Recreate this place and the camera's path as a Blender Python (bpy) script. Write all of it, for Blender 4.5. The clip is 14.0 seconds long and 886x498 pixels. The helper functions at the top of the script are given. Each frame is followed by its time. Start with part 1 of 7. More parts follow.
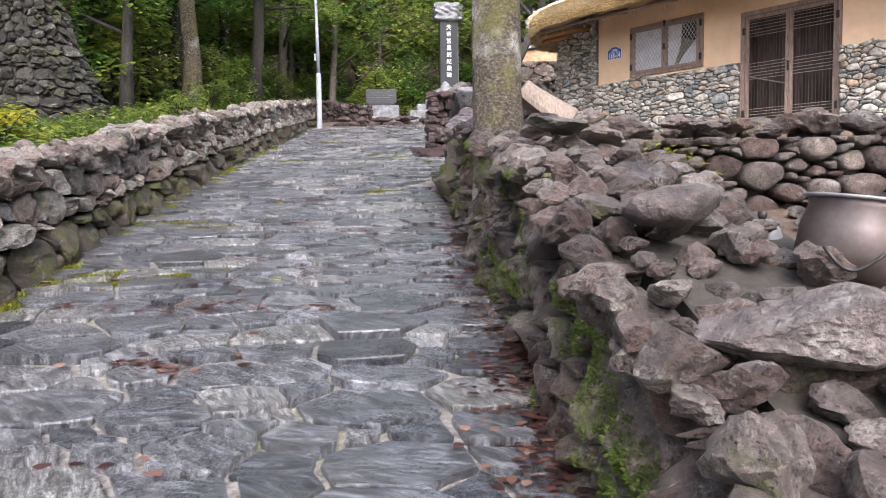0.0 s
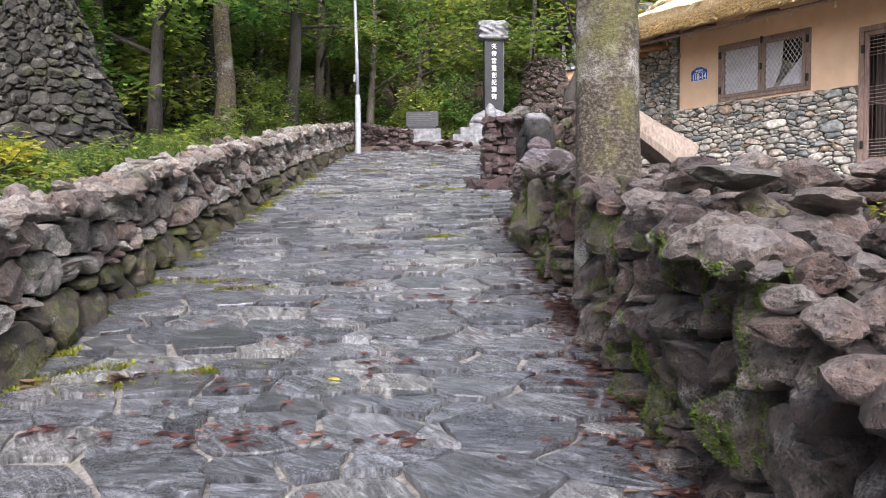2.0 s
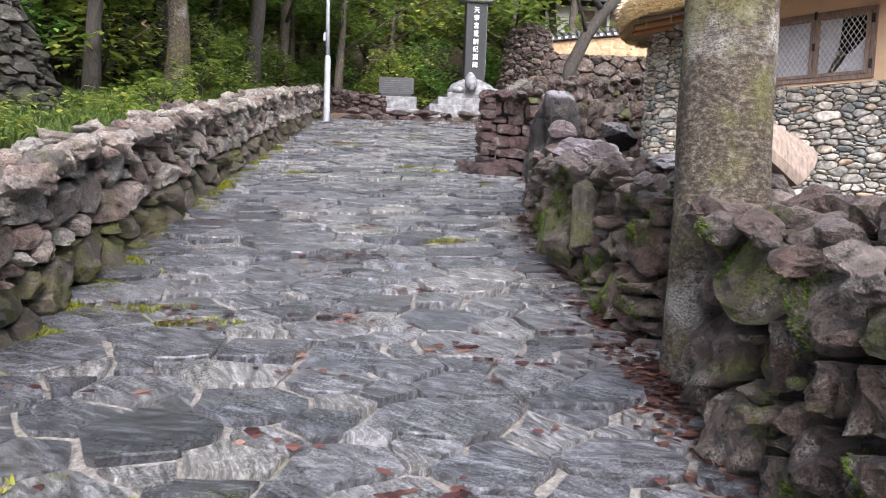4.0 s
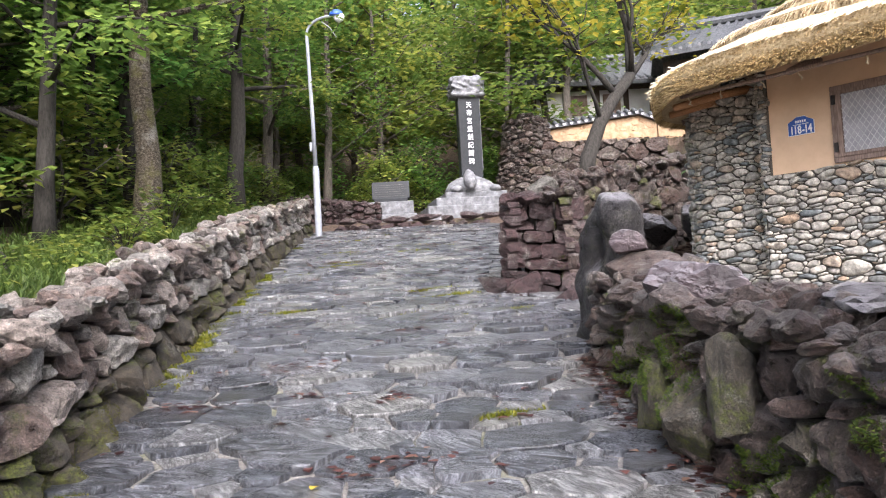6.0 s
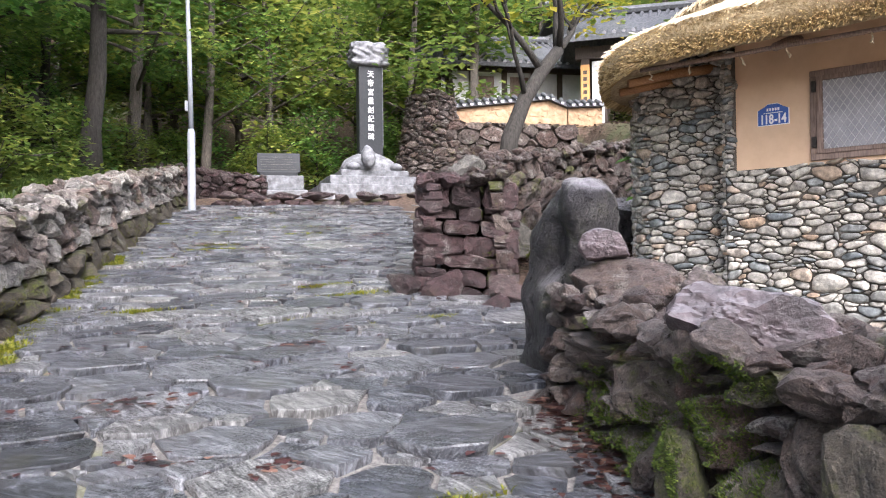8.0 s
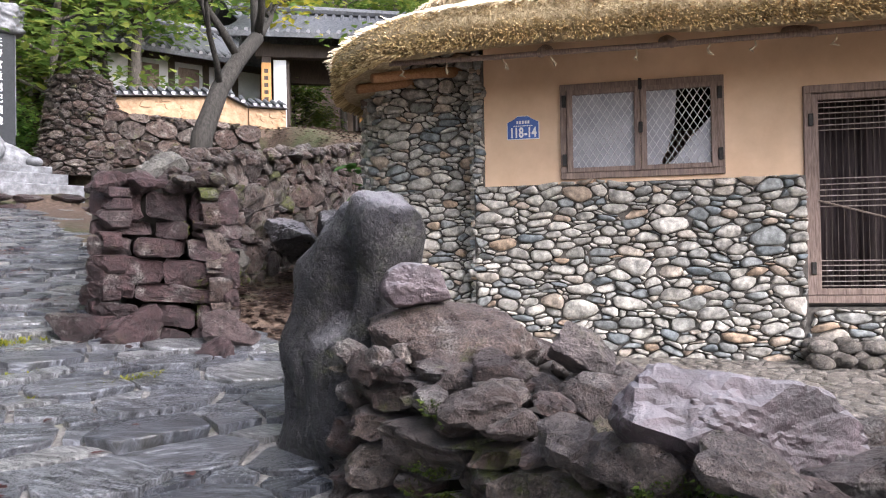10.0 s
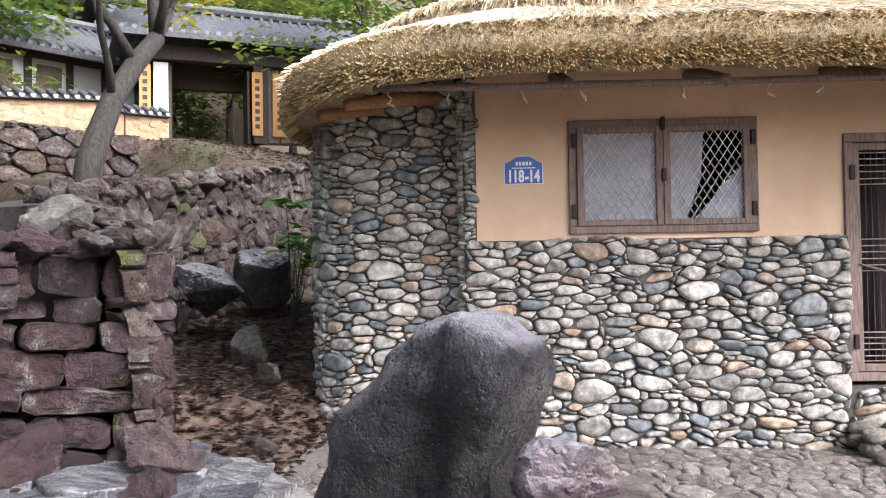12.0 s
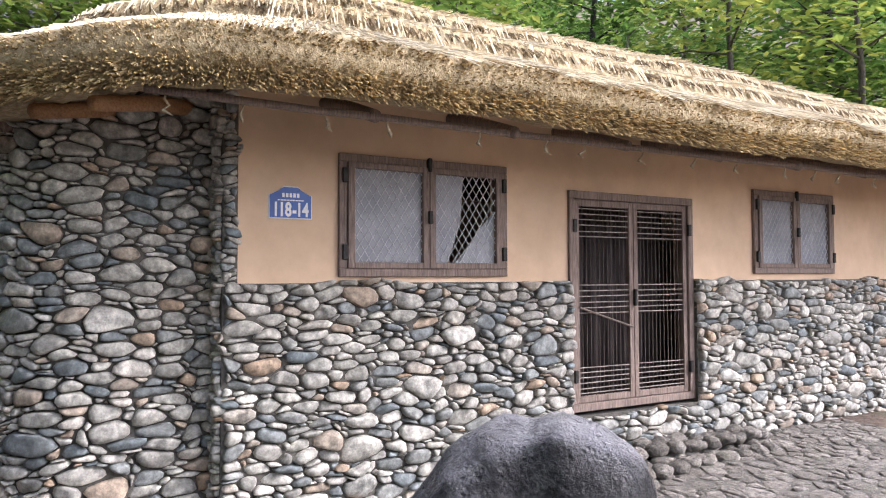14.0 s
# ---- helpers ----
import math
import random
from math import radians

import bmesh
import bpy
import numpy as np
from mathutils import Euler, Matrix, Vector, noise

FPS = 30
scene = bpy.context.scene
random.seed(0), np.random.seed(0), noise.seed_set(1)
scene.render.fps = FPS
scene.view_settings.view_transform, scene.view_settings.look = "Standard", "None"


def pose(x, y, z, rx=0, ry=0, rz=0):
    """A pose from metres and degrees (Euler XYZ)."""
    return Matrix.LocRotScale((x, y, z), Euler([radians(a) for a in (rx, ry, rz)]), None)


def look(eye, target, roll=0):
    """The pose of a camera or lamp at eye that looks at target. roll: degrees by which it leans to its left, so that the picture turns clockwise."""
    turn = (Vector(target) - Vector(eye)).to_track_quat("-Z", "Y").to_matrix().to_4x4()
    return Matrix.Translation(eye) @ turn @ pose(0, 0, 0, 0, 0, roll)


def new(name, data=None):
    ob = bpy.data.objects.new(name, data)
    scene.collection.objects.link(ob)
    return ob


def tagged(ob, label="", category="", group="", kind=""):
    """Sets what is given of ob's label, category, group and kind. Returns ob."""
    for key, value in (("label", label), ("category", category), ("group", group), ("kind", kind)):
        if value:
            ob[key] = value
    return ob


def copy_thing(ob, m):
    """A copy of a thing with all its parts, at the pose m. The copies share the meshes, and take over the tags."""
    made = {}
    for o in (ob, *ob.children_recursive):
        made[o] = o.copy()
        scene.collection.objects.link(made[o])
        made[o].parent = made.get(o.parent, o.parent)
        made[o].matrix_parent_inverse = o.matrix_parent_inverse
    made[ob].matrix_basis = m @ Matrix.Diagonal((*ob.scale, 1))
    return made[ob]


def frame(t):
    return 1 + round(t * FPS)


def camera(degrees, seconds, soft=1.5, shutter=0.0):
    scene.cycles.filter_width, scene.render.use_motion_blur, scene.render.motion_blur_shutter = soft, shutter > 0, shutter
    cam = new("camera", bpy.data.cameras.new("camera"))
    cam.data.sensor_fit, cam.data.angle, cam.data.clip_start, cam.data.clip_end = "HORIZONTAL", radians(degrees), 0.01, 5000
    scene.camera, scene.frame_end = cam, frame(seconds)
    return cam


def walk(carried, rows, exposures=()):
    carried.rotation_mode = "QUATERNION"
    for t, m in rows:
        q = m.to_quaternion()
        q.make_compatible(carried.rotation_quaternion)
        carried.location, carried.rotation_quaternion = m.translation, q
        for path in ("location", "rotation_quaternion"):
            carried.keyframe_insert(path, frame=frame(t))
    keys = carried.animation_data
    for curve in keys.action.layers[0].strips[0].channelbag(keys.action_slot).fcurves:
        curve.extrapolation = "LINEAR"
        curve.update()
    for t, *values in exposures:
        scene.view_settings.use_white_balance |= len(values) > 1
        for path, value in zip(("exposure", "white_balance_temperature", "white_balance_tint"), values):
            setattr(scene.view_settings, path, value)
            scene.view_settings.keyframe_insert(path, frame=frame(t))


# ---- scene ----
from mathutils.bvhtree import BVHTree

cam = camera(62.6, 14.0, soft=1.1)
METRES, EYE, TILT, LEAN, TURN = 11.3, 1.5, 0.0, 0.0, -34.6
ROWS = [
    (0.0, 0.0, 0.0, 0.0, -0.04, -3.71, 0.67),
    (0.5, -0.0116, 0.0307, 0.0046, 0.62, -3.3, 0.5),
    (1.0, -0.0225, 0.0607, 0.0133, 1.48, -2.45, 1.05),
    (1.5, -0.0387, 0.0917, 0.0196, 1.73, -2.03, 1.16),
    (2.0, -0.0419, 0.1259, 0.0274, 2.18, -2.22, 0.32),
    (4.5, -0.0961, 0.3058, 0.0604, -1.65, -5.01, -2.08),
    (5.0, -0.099, 0.3468, 0.068, -1.31, -4.37, -1.19),
    (5.5, -0.1031, 0.3845, 0.0784, -1.86, 0.56, 1.05),
    (6.0, -0.1144, 0.4203, 0.0905, -1.75, 2.37, 3.21),
    (6.5, -0.1139, 0.4566, 0.0904, -1.57, 2.91, 3.07),
    (7.0, -0.1143, 0.4918, 0.0984, -0.46, 3.3, 2.52),
    (7.5, -0.1228, 0.5325, 0.1034, -2.36, 2.89, 1.62),
    (8.0, -0.1227, 0.5669, 0.1042, -10.78, 0.64, 0.7),
    (8.5, -0.1163, 0.6059, 0.1173, -20.53, 0.69, -0.36),
    (9.0, -0.1203, 0.6357, 0.1181, -27.17, 1.46, -0.58),
    (11.5, -0.1193, 0.8039, 0.1465, -45.96, -0.42, 2.0),
    (12.0, -0.1144, 0.8334, 0.1604, -47.38, 1.19, 0.93),
    (12.5, -0.1192, 0.8691, 0.1587, -53.27, 1.88, 1.09),
    (13.0, -0.1245, 0.9008, 0.1663, -59.97, 1.68, 0.85),
    (13.5, -0.1216, 0.9312, 0.1721, -68.31, 1.91, 0.34),
    (14.0, -0.1233, 0.9536, 0.1773, -79.98, 2.24, 0.2),
]
walk(cam, [(t, pose(0, 0, EYE, TILT, LEAN, TURN) @ pose(METRES * x, METRES * y, METRES * z, 90 + pitch, roll, yaw)) for t, x, y, z, yaw, pitch, roll in ROWS],
     [(0.0, 1.68, 6300, 16), (6.5, 1.8, 6300, 16), (8.5, 1.85, 6150, 16), (9.2, 1.68, 6150, 16), (11.5, 1.85, 6100, 16), (13.5, 1.85, 6100, 16), (14.0, 1.8, 6000, 16)])

# ---------------------------------------------------------------- light
world = bpy.data.worlds.new("overcast_sky")
scene.world = world
world.use_nodes = True
wn = world.node_tree.nodes
sky = wn.new("ShaderNodeTexSky")
sky.sky_type, sky.sun_disc = "NISHITA", False
sky.sun_elevation, sky.sun_rotation = radians(43), radians(206)
sky.air_density, sky.dust_density = 1.0, 4.0
soft_sky = wn.new("ShaderNodeHueSaturation")
soft_sky.inputs["Saturation"].default_value = 0.6
world.node_tree.links.new(sky.outputs[0], soft_sky.inputs["Color"])
world.node_tree.links.new(soft_sky.outputs[0], wn["Background"].inputs["Color"])
wn["Background"].inputs["Strength"].default_value = 0.15
sun_data = bpy.data.lights.new("sun", "SUN")
sun_data.energy, sun_data.angle, sun_data.color = 1.8, radians(40), (1.0, 0.98, 0.97)
sun = new("sun", sun_data)
sun.matrix_world = look((-14, -27, 34), (2, 6, 0))

# ---------------------------------------------------------------- helpers
CO, SI = math.cos(radians(34.6)), math.sin(radians(34.6))


def P(r, s, z):
    """A place from the lane's own axes: r to its right, s up along it."""
    return Vector((CO * r + SI * s, -SI * r + CO * s, z))


def RS(x, y):
    return CO * x - SI * y, SI * x + CO * y


def lane_z(s):
    return 0.035 + 0.168 * s


def sm(a, b, x):
    k = min(1.0, max(0.0, (x - a) / (b - a)))
    return k * k * (3 - 2 * k)


def lerp(table, u):
    """Piecewise straight line through (u, value) rows."""
    if u <= table[0][0]:
        return table[0][1]
    for (a, p), (b, q) in zip(table, table[1:]):
        if u <= b:
            return p + (q - p) * (u - a) / (b - a)
    return table[-1][1]


def nz(x, y, z=0.0):
    return noise.noise((x, y, z))


def mesh(name, verts, faces, mat, parent=None, smooth=False, label="", at=None):
    me = bpy.data.meshes.new(name)
    me.from_pydata([tuple(v) for v in verts], [], faces)
    me.materials.append(mat)
    if smooth:
        me.polygons.foreach_set("use_smooth", [True] * len(me.polygons))
    me.update()
    ob = new(name, me)
    if at is not None:
        ob.location = at
    if parent:
        ob.parent = parent
    if label:
        ob["label"] = label
    return ob


def part(name, bm, mat, parent=None, label="", smooth=False):
    me = bpy.data.meshes.new(name)
    bm.normal_update()
    bm.to_mesh(me)
    bm.free()
    me.materials.append(mat)
    if smooth:
        me.polygons.foreach_set("use_smooth", [True] * len(me.polygons))
    ob = new(name, me)
    if parent:
        ob.parent = parent
    if label:
        ob["label"] = label
    return ob


def root(name, at, label, category, group="", rz=0.0):
    ob = new(name)
    ob.empty_display_size = 0.2
    ob.matrix_basis = Matrix.Translation(at) @ pose(0, 0, 0, 0, 0, rz)
    return tagged(ob, label, category, group)


def box(bm, lo, hi, bevel=0.0, m=None):
    lo, hi = Vector(lo), Vector(hi)
    res = bmesh.ops.create_cube(bm, size=1.0, matrix=Matrix.Translation((lo + hi) / 2) @ Matrix.Diagonal((*(hi - lo), 1)))
    vs = res["verts"]
    if bevel:
        es = list({e for v in vs for e in v.link_edges})
        out = bmesh.ops.bevel(bm, geom=es, offset=bevel, segments=1, affect="EDGES", profile=0.5)
        vs = list({v for f in out["faces"] for v in f.verts} | {v for v in vs if v.is_valid})
    if m is not None:
        bmesh.ops.transform(bm, matrix=m, verts=vs)
    return vs


def boxed(name, lo, hi, mat, parent=None, bevel=0.004, label="", m=None):
    bm = bmesh.new()
    box(bm, lo, hi, bevel, m)
    return part(name, bm, mat, parent, label)


def tube(points, radii, sides=8, cap=True):
    """Verts and faces of a tapered tube along points."""
    V, F = [], []
    n = len(points)
    side = Vector((1, 0, 0))
    for i, (p, rad) in enumerate(zip(points, radii)):
        d = (Vector(points[min(i + 1, n - 1)]) - Vector(points[max(i - 1, 0)])).normalized()
        side = (side - d * side.dot(d))
        if side.length < 1e-3:
            side = d.orthogonal()
        side.normalize()
        up = d.cross(side)
        for k in range(sides):
            a = 2 * math.pi * k / sides
            V.append(Vector(p) + (side * math.cos(a) + up * math.sin(a)) * rad)
    for i in range(n - 1):
        for k in range(sides):
            k2 = (k + 1) % sides
            F.append((i * sides + k, i * sides + k2, (i + 1) * sides + k2, (i + 1) * sides + k))
    if cap:
        F.append(tuple(range(sides))[::-1])
        F.append(tuple((n - 1) * sides + k for k in range(sides)))
    return V, F


class Pile:
    """Verts and faces gathered for one mesh."""

    def __init__(self):
        self.v, self.f = [], []

    def add(self, V, F):
        o = len(self.v)
        self.v.extend(V)
        self.f.extend(tuple(i + o for i in f) for f in F)


# ---------------------------------------------------------------- materials
def material(name):
    m = bpy.data.materials.new(name)
    m.use_nodes = True
    return m, m.node_tree, m.node_tree.nodes["Principled BSDF"]


def node(nt, kind, **values):
    n = nt.nodes.new(kind)
    for k, v in values.items():
        n.inputs[k].default_value = v
    return n


def coords(nt, scale=(1, 1, 1), per_object=True, lane=False):
    """Places in metres, along the lane if asked, shifted at random from piece to piece."""
    tc = nt.nodes.new("ShaderNodeNewGeometry")
    turned = nt.nodes.new("ShaderNodeMapping")
    turned.inputs["Rotation"].default_value = (0, 0, radians(34.6) if lane else 0)
    nt.links.new(tc.outputs["Position"], turned.inputs["Vector"])
    mp = nt.nodes.new("ShaderNodeMapping")
    mp.inputs["Scale"].default_value = scale
    if per_object:
        oi = nt.nodes.new("ShaderNodeObjectInfo")
        mul = nt.nodes.new("ShaderNodeVectorMath")
        mul.operation = "MULTIPLY_ADD"
        mul.inputs[1].default_value = (37.0, 53.0, 71.0)
        nt.links.new(oi.outputs["Random"], mul.inputs[0])
        nt.links.new(turned.outputs[0], mul.inputs[2])
        nt.links.new(mul.outputs[0], mp.inputs["Vector"])
    else:
        nt.links.new(turned.outputs[0], mp.inputs["Vector"])
    return mp.outputs[0]


def tex(nt, vec, scale, detail=6.0, rough=0.6, distort=0.0):
    n = nt.nodes.new("ShaderNodeTexNoise")
    n.inputs["Scale"].default_value, n.inputs["Detail"].default_value = scale, detail
    n.inputs["Roughness"].default_value, n.inputs["Distortion"].default_value = rough, distort
    nt.links.new(vec, n.inputs["Vector"])
    return n.outputs["Fac"]


def ramp(nt, fac, stops):
    n = nt.nodes.new("ShaderNodeValToRGB")
    e = n.color_ramp.elements
    while len(e) < len(stops):
        e.new(0.5)
    for el, (p, c) in zip(e, stops):
        el.position = p
        el.color = (c, c, c, 1) if isinstance(c, (int, float)) else (*c, 1)
    nt.links.new(fac, n.inputs[0])
    return n.outputs[0]


def blend(nt, fac, a, b, mode="MIX"):
    n = nt.nodes.new("ShaderNodeMix")
    n.data_type, n.blend_type = "RGBA", mode
    for sock, val in ((n.inputs[0], fac), (n.inputs[6], a), (n.inputs[7], b)):
        if isinstance(val, (int, float)):
            sock.default_value = val
        elif isinstance(val, tuple):
            sock.default_value = (*val, 1)
        else:
            nt.links.new(val, sock)
    return n.outputs[2]


def maths(nt, op, a, b=0.0):
    n = nt.nodes.new("ShaderNodeMath")
    n.operation = op
    for sock, val in ((n.inputs[0], a), (n.inputs[1], b)):
        if isinstance(val, (int, float)):
            sock.default_value = val
        else:
            nt.links.new(val, sock)
    return n.outputs[0]


def bump(nt, bsdf, height, strength=0.5, dist=0.02):
    n = nt.nodes.new("ShaderNodeBump")
    n.inputs["Strength"].default_value, n.inputs["Distance"].default_value = strength, dist
    nt.links.new(height, n.inputs["Height"])
    nt.links.new(n.outputs[0], bsdf.inputs["Normal"])


def pick(nt, island=False):
    """A random number from piece to piece."""
    if island:
        return nt.nodes.new("ShaderNodeNewGeometry").outputs["Random Per Island"]
    return nt.nodes.new("ShaderNodeObjectInfo").outputs["Random"]


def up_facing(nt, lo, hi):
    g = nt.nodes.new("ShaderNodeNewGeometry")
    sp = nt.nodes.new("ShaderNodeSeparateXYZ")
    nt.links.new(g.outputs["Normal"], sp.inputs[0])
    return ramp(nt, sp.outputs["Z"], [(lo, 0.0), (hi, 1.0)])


def stone_material(name, stops, island=False, moss=0.0, rough=(0.45, 0.8), grain=11.0, bump_s=0.9, speck=0.65, moss_low=0.58, lichen=0.55, lichen_low=0.58, pits=0.0, crown=0.0):
    m, nt, b = material(name)
    v = coords(nt, per_object=not island)
    rnd = pick(nt, island)
    base = ramp(nt, rnd, stops)
    n1 = tex(nt, v, grain, 8, 0.65)
    n2 = tex(nt, v, grain * 5, 5, 0.7)
    n3 = tex(nt, v, grain * 0.35, 4, 0.6)
    col = blend(nt, 1.0, base, ramp(nt, n1, [(0.3, 0.35), (0.5, 0.95), (0.68, 1.7)]), "MULTIPLY")
    col = blend(nt, speck, col, ramp(nt, n2, [(0.3, 0.35), (0.55, 1.0), (0.72, 1.9)]), "MULTIPLY")
    if pits:
        vo = nt.nodes.new("ShaderNodeTexVoronoi")
        vo.inputs["Scale"].default_value = grain * 3.1
        nt.links.new(v, vo.inputs["Vector"])
        hole = ramp(nt, maths(nt, "ADD", vo.outputs["Distance"], maths(nt, "MULTIPLY", n1, 0.45)), [(0.30, 0.0), (0.46, 1.0)])
        col = blend(nt, pits, col, ramp(nt, hole, [(0.0, 0.22), (1.0, 1.08)]), "MULTIPLY")
    lich = maths(nt, "MULTIPLY", ramp(nt, n3, [(lichen_low, 0.0), (lichen_low + 0.1, 1.0)]), ramp(nt, n2, [(0.42, 0.0), (0.58, 0.8)]))
    col = blend(nt, maths(nt, "MULTIPLY", lich, lichen), col, (0.42, 0.41, 0.37))
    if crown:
        # pale lichen on upward faces, plus their sky light painted into the colour
        lichen_toplight = maths(nt, "MULTIPLY", up_facing(nt, 0.4, 0.85), ramp(nt, maths(nt, "ADD", maths(nt, "MULTIPLY", n3, 0.6), maths(nt, "MULTIPLY", n1, 0.4)), [(0.36, 0.2), (0.52, 1.0)]))
        col = blend(nt, maths(nt, "MULTIPLY", lichen_toplight, crown), col, (0.34, 0.325, 0.345))
    if moss:
        mv = coords(nt, per_object=False)
        mn = tex(nt, mv, 2.6, 5, 0.7)
        mf = ramp(nt, mn, [(moss_low, 0.0), (moss_low + 0.09, 1.0)])
        mf = maths(nt, "MULTIPLY", mf, ramp(nt, tex(nt, mv, 24, 4, 0.7), [(0.36, 0.0), (0.6, 1.0)]))
        mcol = ramp(nt, tex(nt, mv, 60, 3, 0.7), [(0.3, (0.02, 0.028, 0.006)), (0.7, (0.15, 0.165, 0.032))])
        col = blend(nt, maths(nt, "MULTIPLY", mf, moss), col, mcol)
    nt.links.new(col, b.inputs["Base Color"])
    nt.links.new(ramp(nt, n1, [(0.3, rough[0]), (0.7, rough[1])]), b.inputs["Roughness"])
    h = maths(nt, "ADD", maths(nt, "MULTIPLY", n1, 1.0), maths(nt, "MULTIPLY", n2, 0.55))
    if pits:
        h = maths(nt, "ADD", h, maths(nt, "MULTIPLY", hole, 0.30))
    bump(nt, b, h, bump_s, 0.05)
    return m


LAVA = [(0.0, (0.075, 0.056, 0.050)), (0.2, (0.21, 0.158, 0.135)), (0.4, (0.14, 0.127, 0.118)), (0.6, (0.29, 0.242, 0.212)), (0.8, (0.22, 0.208, 0.195)), (1.0, (0.42, 0.395, 0.355))]
MAT_LAVA = stone_material("brown_lava_stone", LAVA, moss=0.9, rough=(0.25, 0.6), grain=17, speck=0.9, lichen=0.6, lichen_low=0.56, pits=0.75, bump_s=1.0)
MAT_LAVA_I = stone_material("brown_lava_stone_joined", LAVA, island=True, moss=0.9, rough=(0.25, 0.6), grain=17, speck=0.9, lichen=0.6, lichen_low=0.56, pits=0.75, bump_s=1.0)
# lava darkened for wetness, and for the shade on the right-hand walls
WETSHADE = [(c0, (0.36 * col0[0], 0.30 * col0[1], 0.28 * col0[2])) for c0, col0 in LAVA]
MAT_WETSHADE = stone_material("wet_shaded_lava_stone", WETSHADE, moss=0.95, rough=(0.2, 0.55), grain=18, speck=0.95, lichen=0.65, lichen_low=0.55, pits=0.8, bump_s=1.0, crown=0.1)
MAT_WETSHADE_I = stone_material("wet_shaded_lava_stone_joined", WETSHADE, island=True, moss=0.95, rough=(0.2, 0.55), grain=18, speck=0.95, lichen=0.65, lichen_low=0.55, pits=0.8, bump_s=1.0, crown=0.1)
# cap stones: same lava one step lighter, as tops catch more sky
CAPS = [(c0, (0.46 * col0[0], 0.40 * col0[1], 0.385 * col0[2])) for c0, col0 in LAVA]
MAT_CAPS = stone_material("damp_midtone_lava_cap_stone", CAPS, moss=0.7, rough=(0.22, 0.55), grain=17, speck=0.9, lichen=0.6, lichen_low=0.56, pits=0.75, bump_s=1.0, crown=0.1)
RED = [(0.0, (0.024, 0.014, 0.014)), (0.35, (0.055, 0.030, 0.030)), (0.7, (0.050, 0.031, 0.032)), (1.0, (0.080, 0.058, 0.055))]
MAT_RED = stone_material("red_brown_stone", RED, moss=0.25, rough=(0.3, 0.6), grain=17, pits=0.6)
MOSSY = [(0.0, (0.04, 0.033, 0.025)), (0.5, (0.065, 0.053, 0.038)), (1.0, (0.10, 0.085, 0.066))]
MAT_MOSSY = stone_material("mossy_stone", MOSSY, moss=1.0, rough=(0.6, 0.9), moss_low=0.5, pits=0.5, grain=16)
GREY = [(0.0, (0.055, 0.052, 0.044)), (0.5, (0.095, 0.089, 0.076)), (1.0, (0.15, 0.142, 0.126))]
MAT_GREY = stone_material("grey_dry_stone", GREY, moss=0.5, rough=(0.55, 0.85))
MAT_CAIRN = stone_material("dark_mossy_cairn_stone", [(0.0, (0.012, 0.011, 0.008)), (0.5, (0.025, 0.024, 0.018)), (1.0, (0.05, 0.047, 0.038))], moss=0.6, rough=(0.6, 0.9), grain=16, moss_low=0.54)
MAT_CAIRN_I = stone_material("dark_mossy_cairn_stone_joined", [(0.0, (0.012, 0.011, 0.008)), (0.5, (0.025, 0.024, 0.018)), (1.0, (0.05, 0.047, 0.038))], island=True, moss=0.6, rough=(0.6, 0.9), grain=16, moss_low=0.54)
MAT_YARD = stone_material("worn_yard_stone", [(0.0, (0.14, 0.12, 0.10)), (0.5, (0.20, 0.175, 0.15)), (1.0, (0.27, 0.24, 0.21))], rough=(0.5, 0.8), grain=20, moss=0.3)
MAT_YARD_I = stone_material("worn_yard_stone_joined", [(0.0, (0.14, 0.12, 0.10)), (0.5, (0.20, 0.175, 0.15)), (1.0, (0.27, 0.24, 0.21))], island=True, rough=(0.5, 0.8), grain=20, moss=0.3)
MAT_GREY_I = stone_material("grey_dry_stone_joined", GREY, island=True, moss=0.5, rough=(0.55, 0.85))
COB = [(c0, (0.86 * col0[0], 0.835 * col0[1], 0.80 * col0[2])) for c0, col0 in [(0.0, (0.171, 0.201, 0.220)), (0.14, (0.256, 0.275, 0.278)), (0.3, (0.390, 0.378, 0.348)), (0.46, (0.525, 0.512, 0.470)), (0.6, (0.342, 0.329, 0.305)), (0.8, (0.610, 0.592, 0.549)), (0.94, (0.403, 0.336, 0.275)), (1.0, (0.451, 0.329, 0.232))]]
MAT_COB = stone_material("river_cobble", COB, rough=(0.6, 0.9), grain=17, bump_s=0.35, speck=0.3, lichen=0.25)
MAT_COB_I = stone_material("river_cobble_joined", COB, island=True, rough=(0.6, 0.9), grain=17, bump_s=0.35, speck=0.3, lichen=0.25)
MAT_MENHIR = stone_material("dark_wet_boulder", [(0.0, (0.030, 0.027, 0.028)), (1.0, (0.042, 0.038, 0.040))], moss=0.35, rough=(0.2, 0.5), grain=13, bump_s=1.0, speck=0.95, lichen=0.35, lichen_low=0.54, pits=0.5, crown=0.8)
MAT_PALE = stone_material("pale_boulder", [(0.0, (0.085, 0.066, 0.061)), (1.0, (0.11, 0.09, 0.085))], moss=0.2, rough=(0.4, 0.7), grain=8)
# crown paints a sky-lit top over the boulder's dark sides
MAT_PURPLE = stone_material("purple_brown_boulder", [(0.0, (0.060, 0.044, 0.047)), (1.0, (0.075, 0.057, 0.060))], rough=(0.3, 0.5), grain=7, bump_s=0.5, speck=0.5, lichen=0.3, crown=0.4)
MAT_GRANITE = stone_material("pale_granite", [(0.0, (0.145, 0.149, 0.160)), (1.0, (0.175, 0.178, 0.188))], rough=(0.6, 0.85), grain=7, bump_s=0.2, speck=0.1, lichen=0.15)


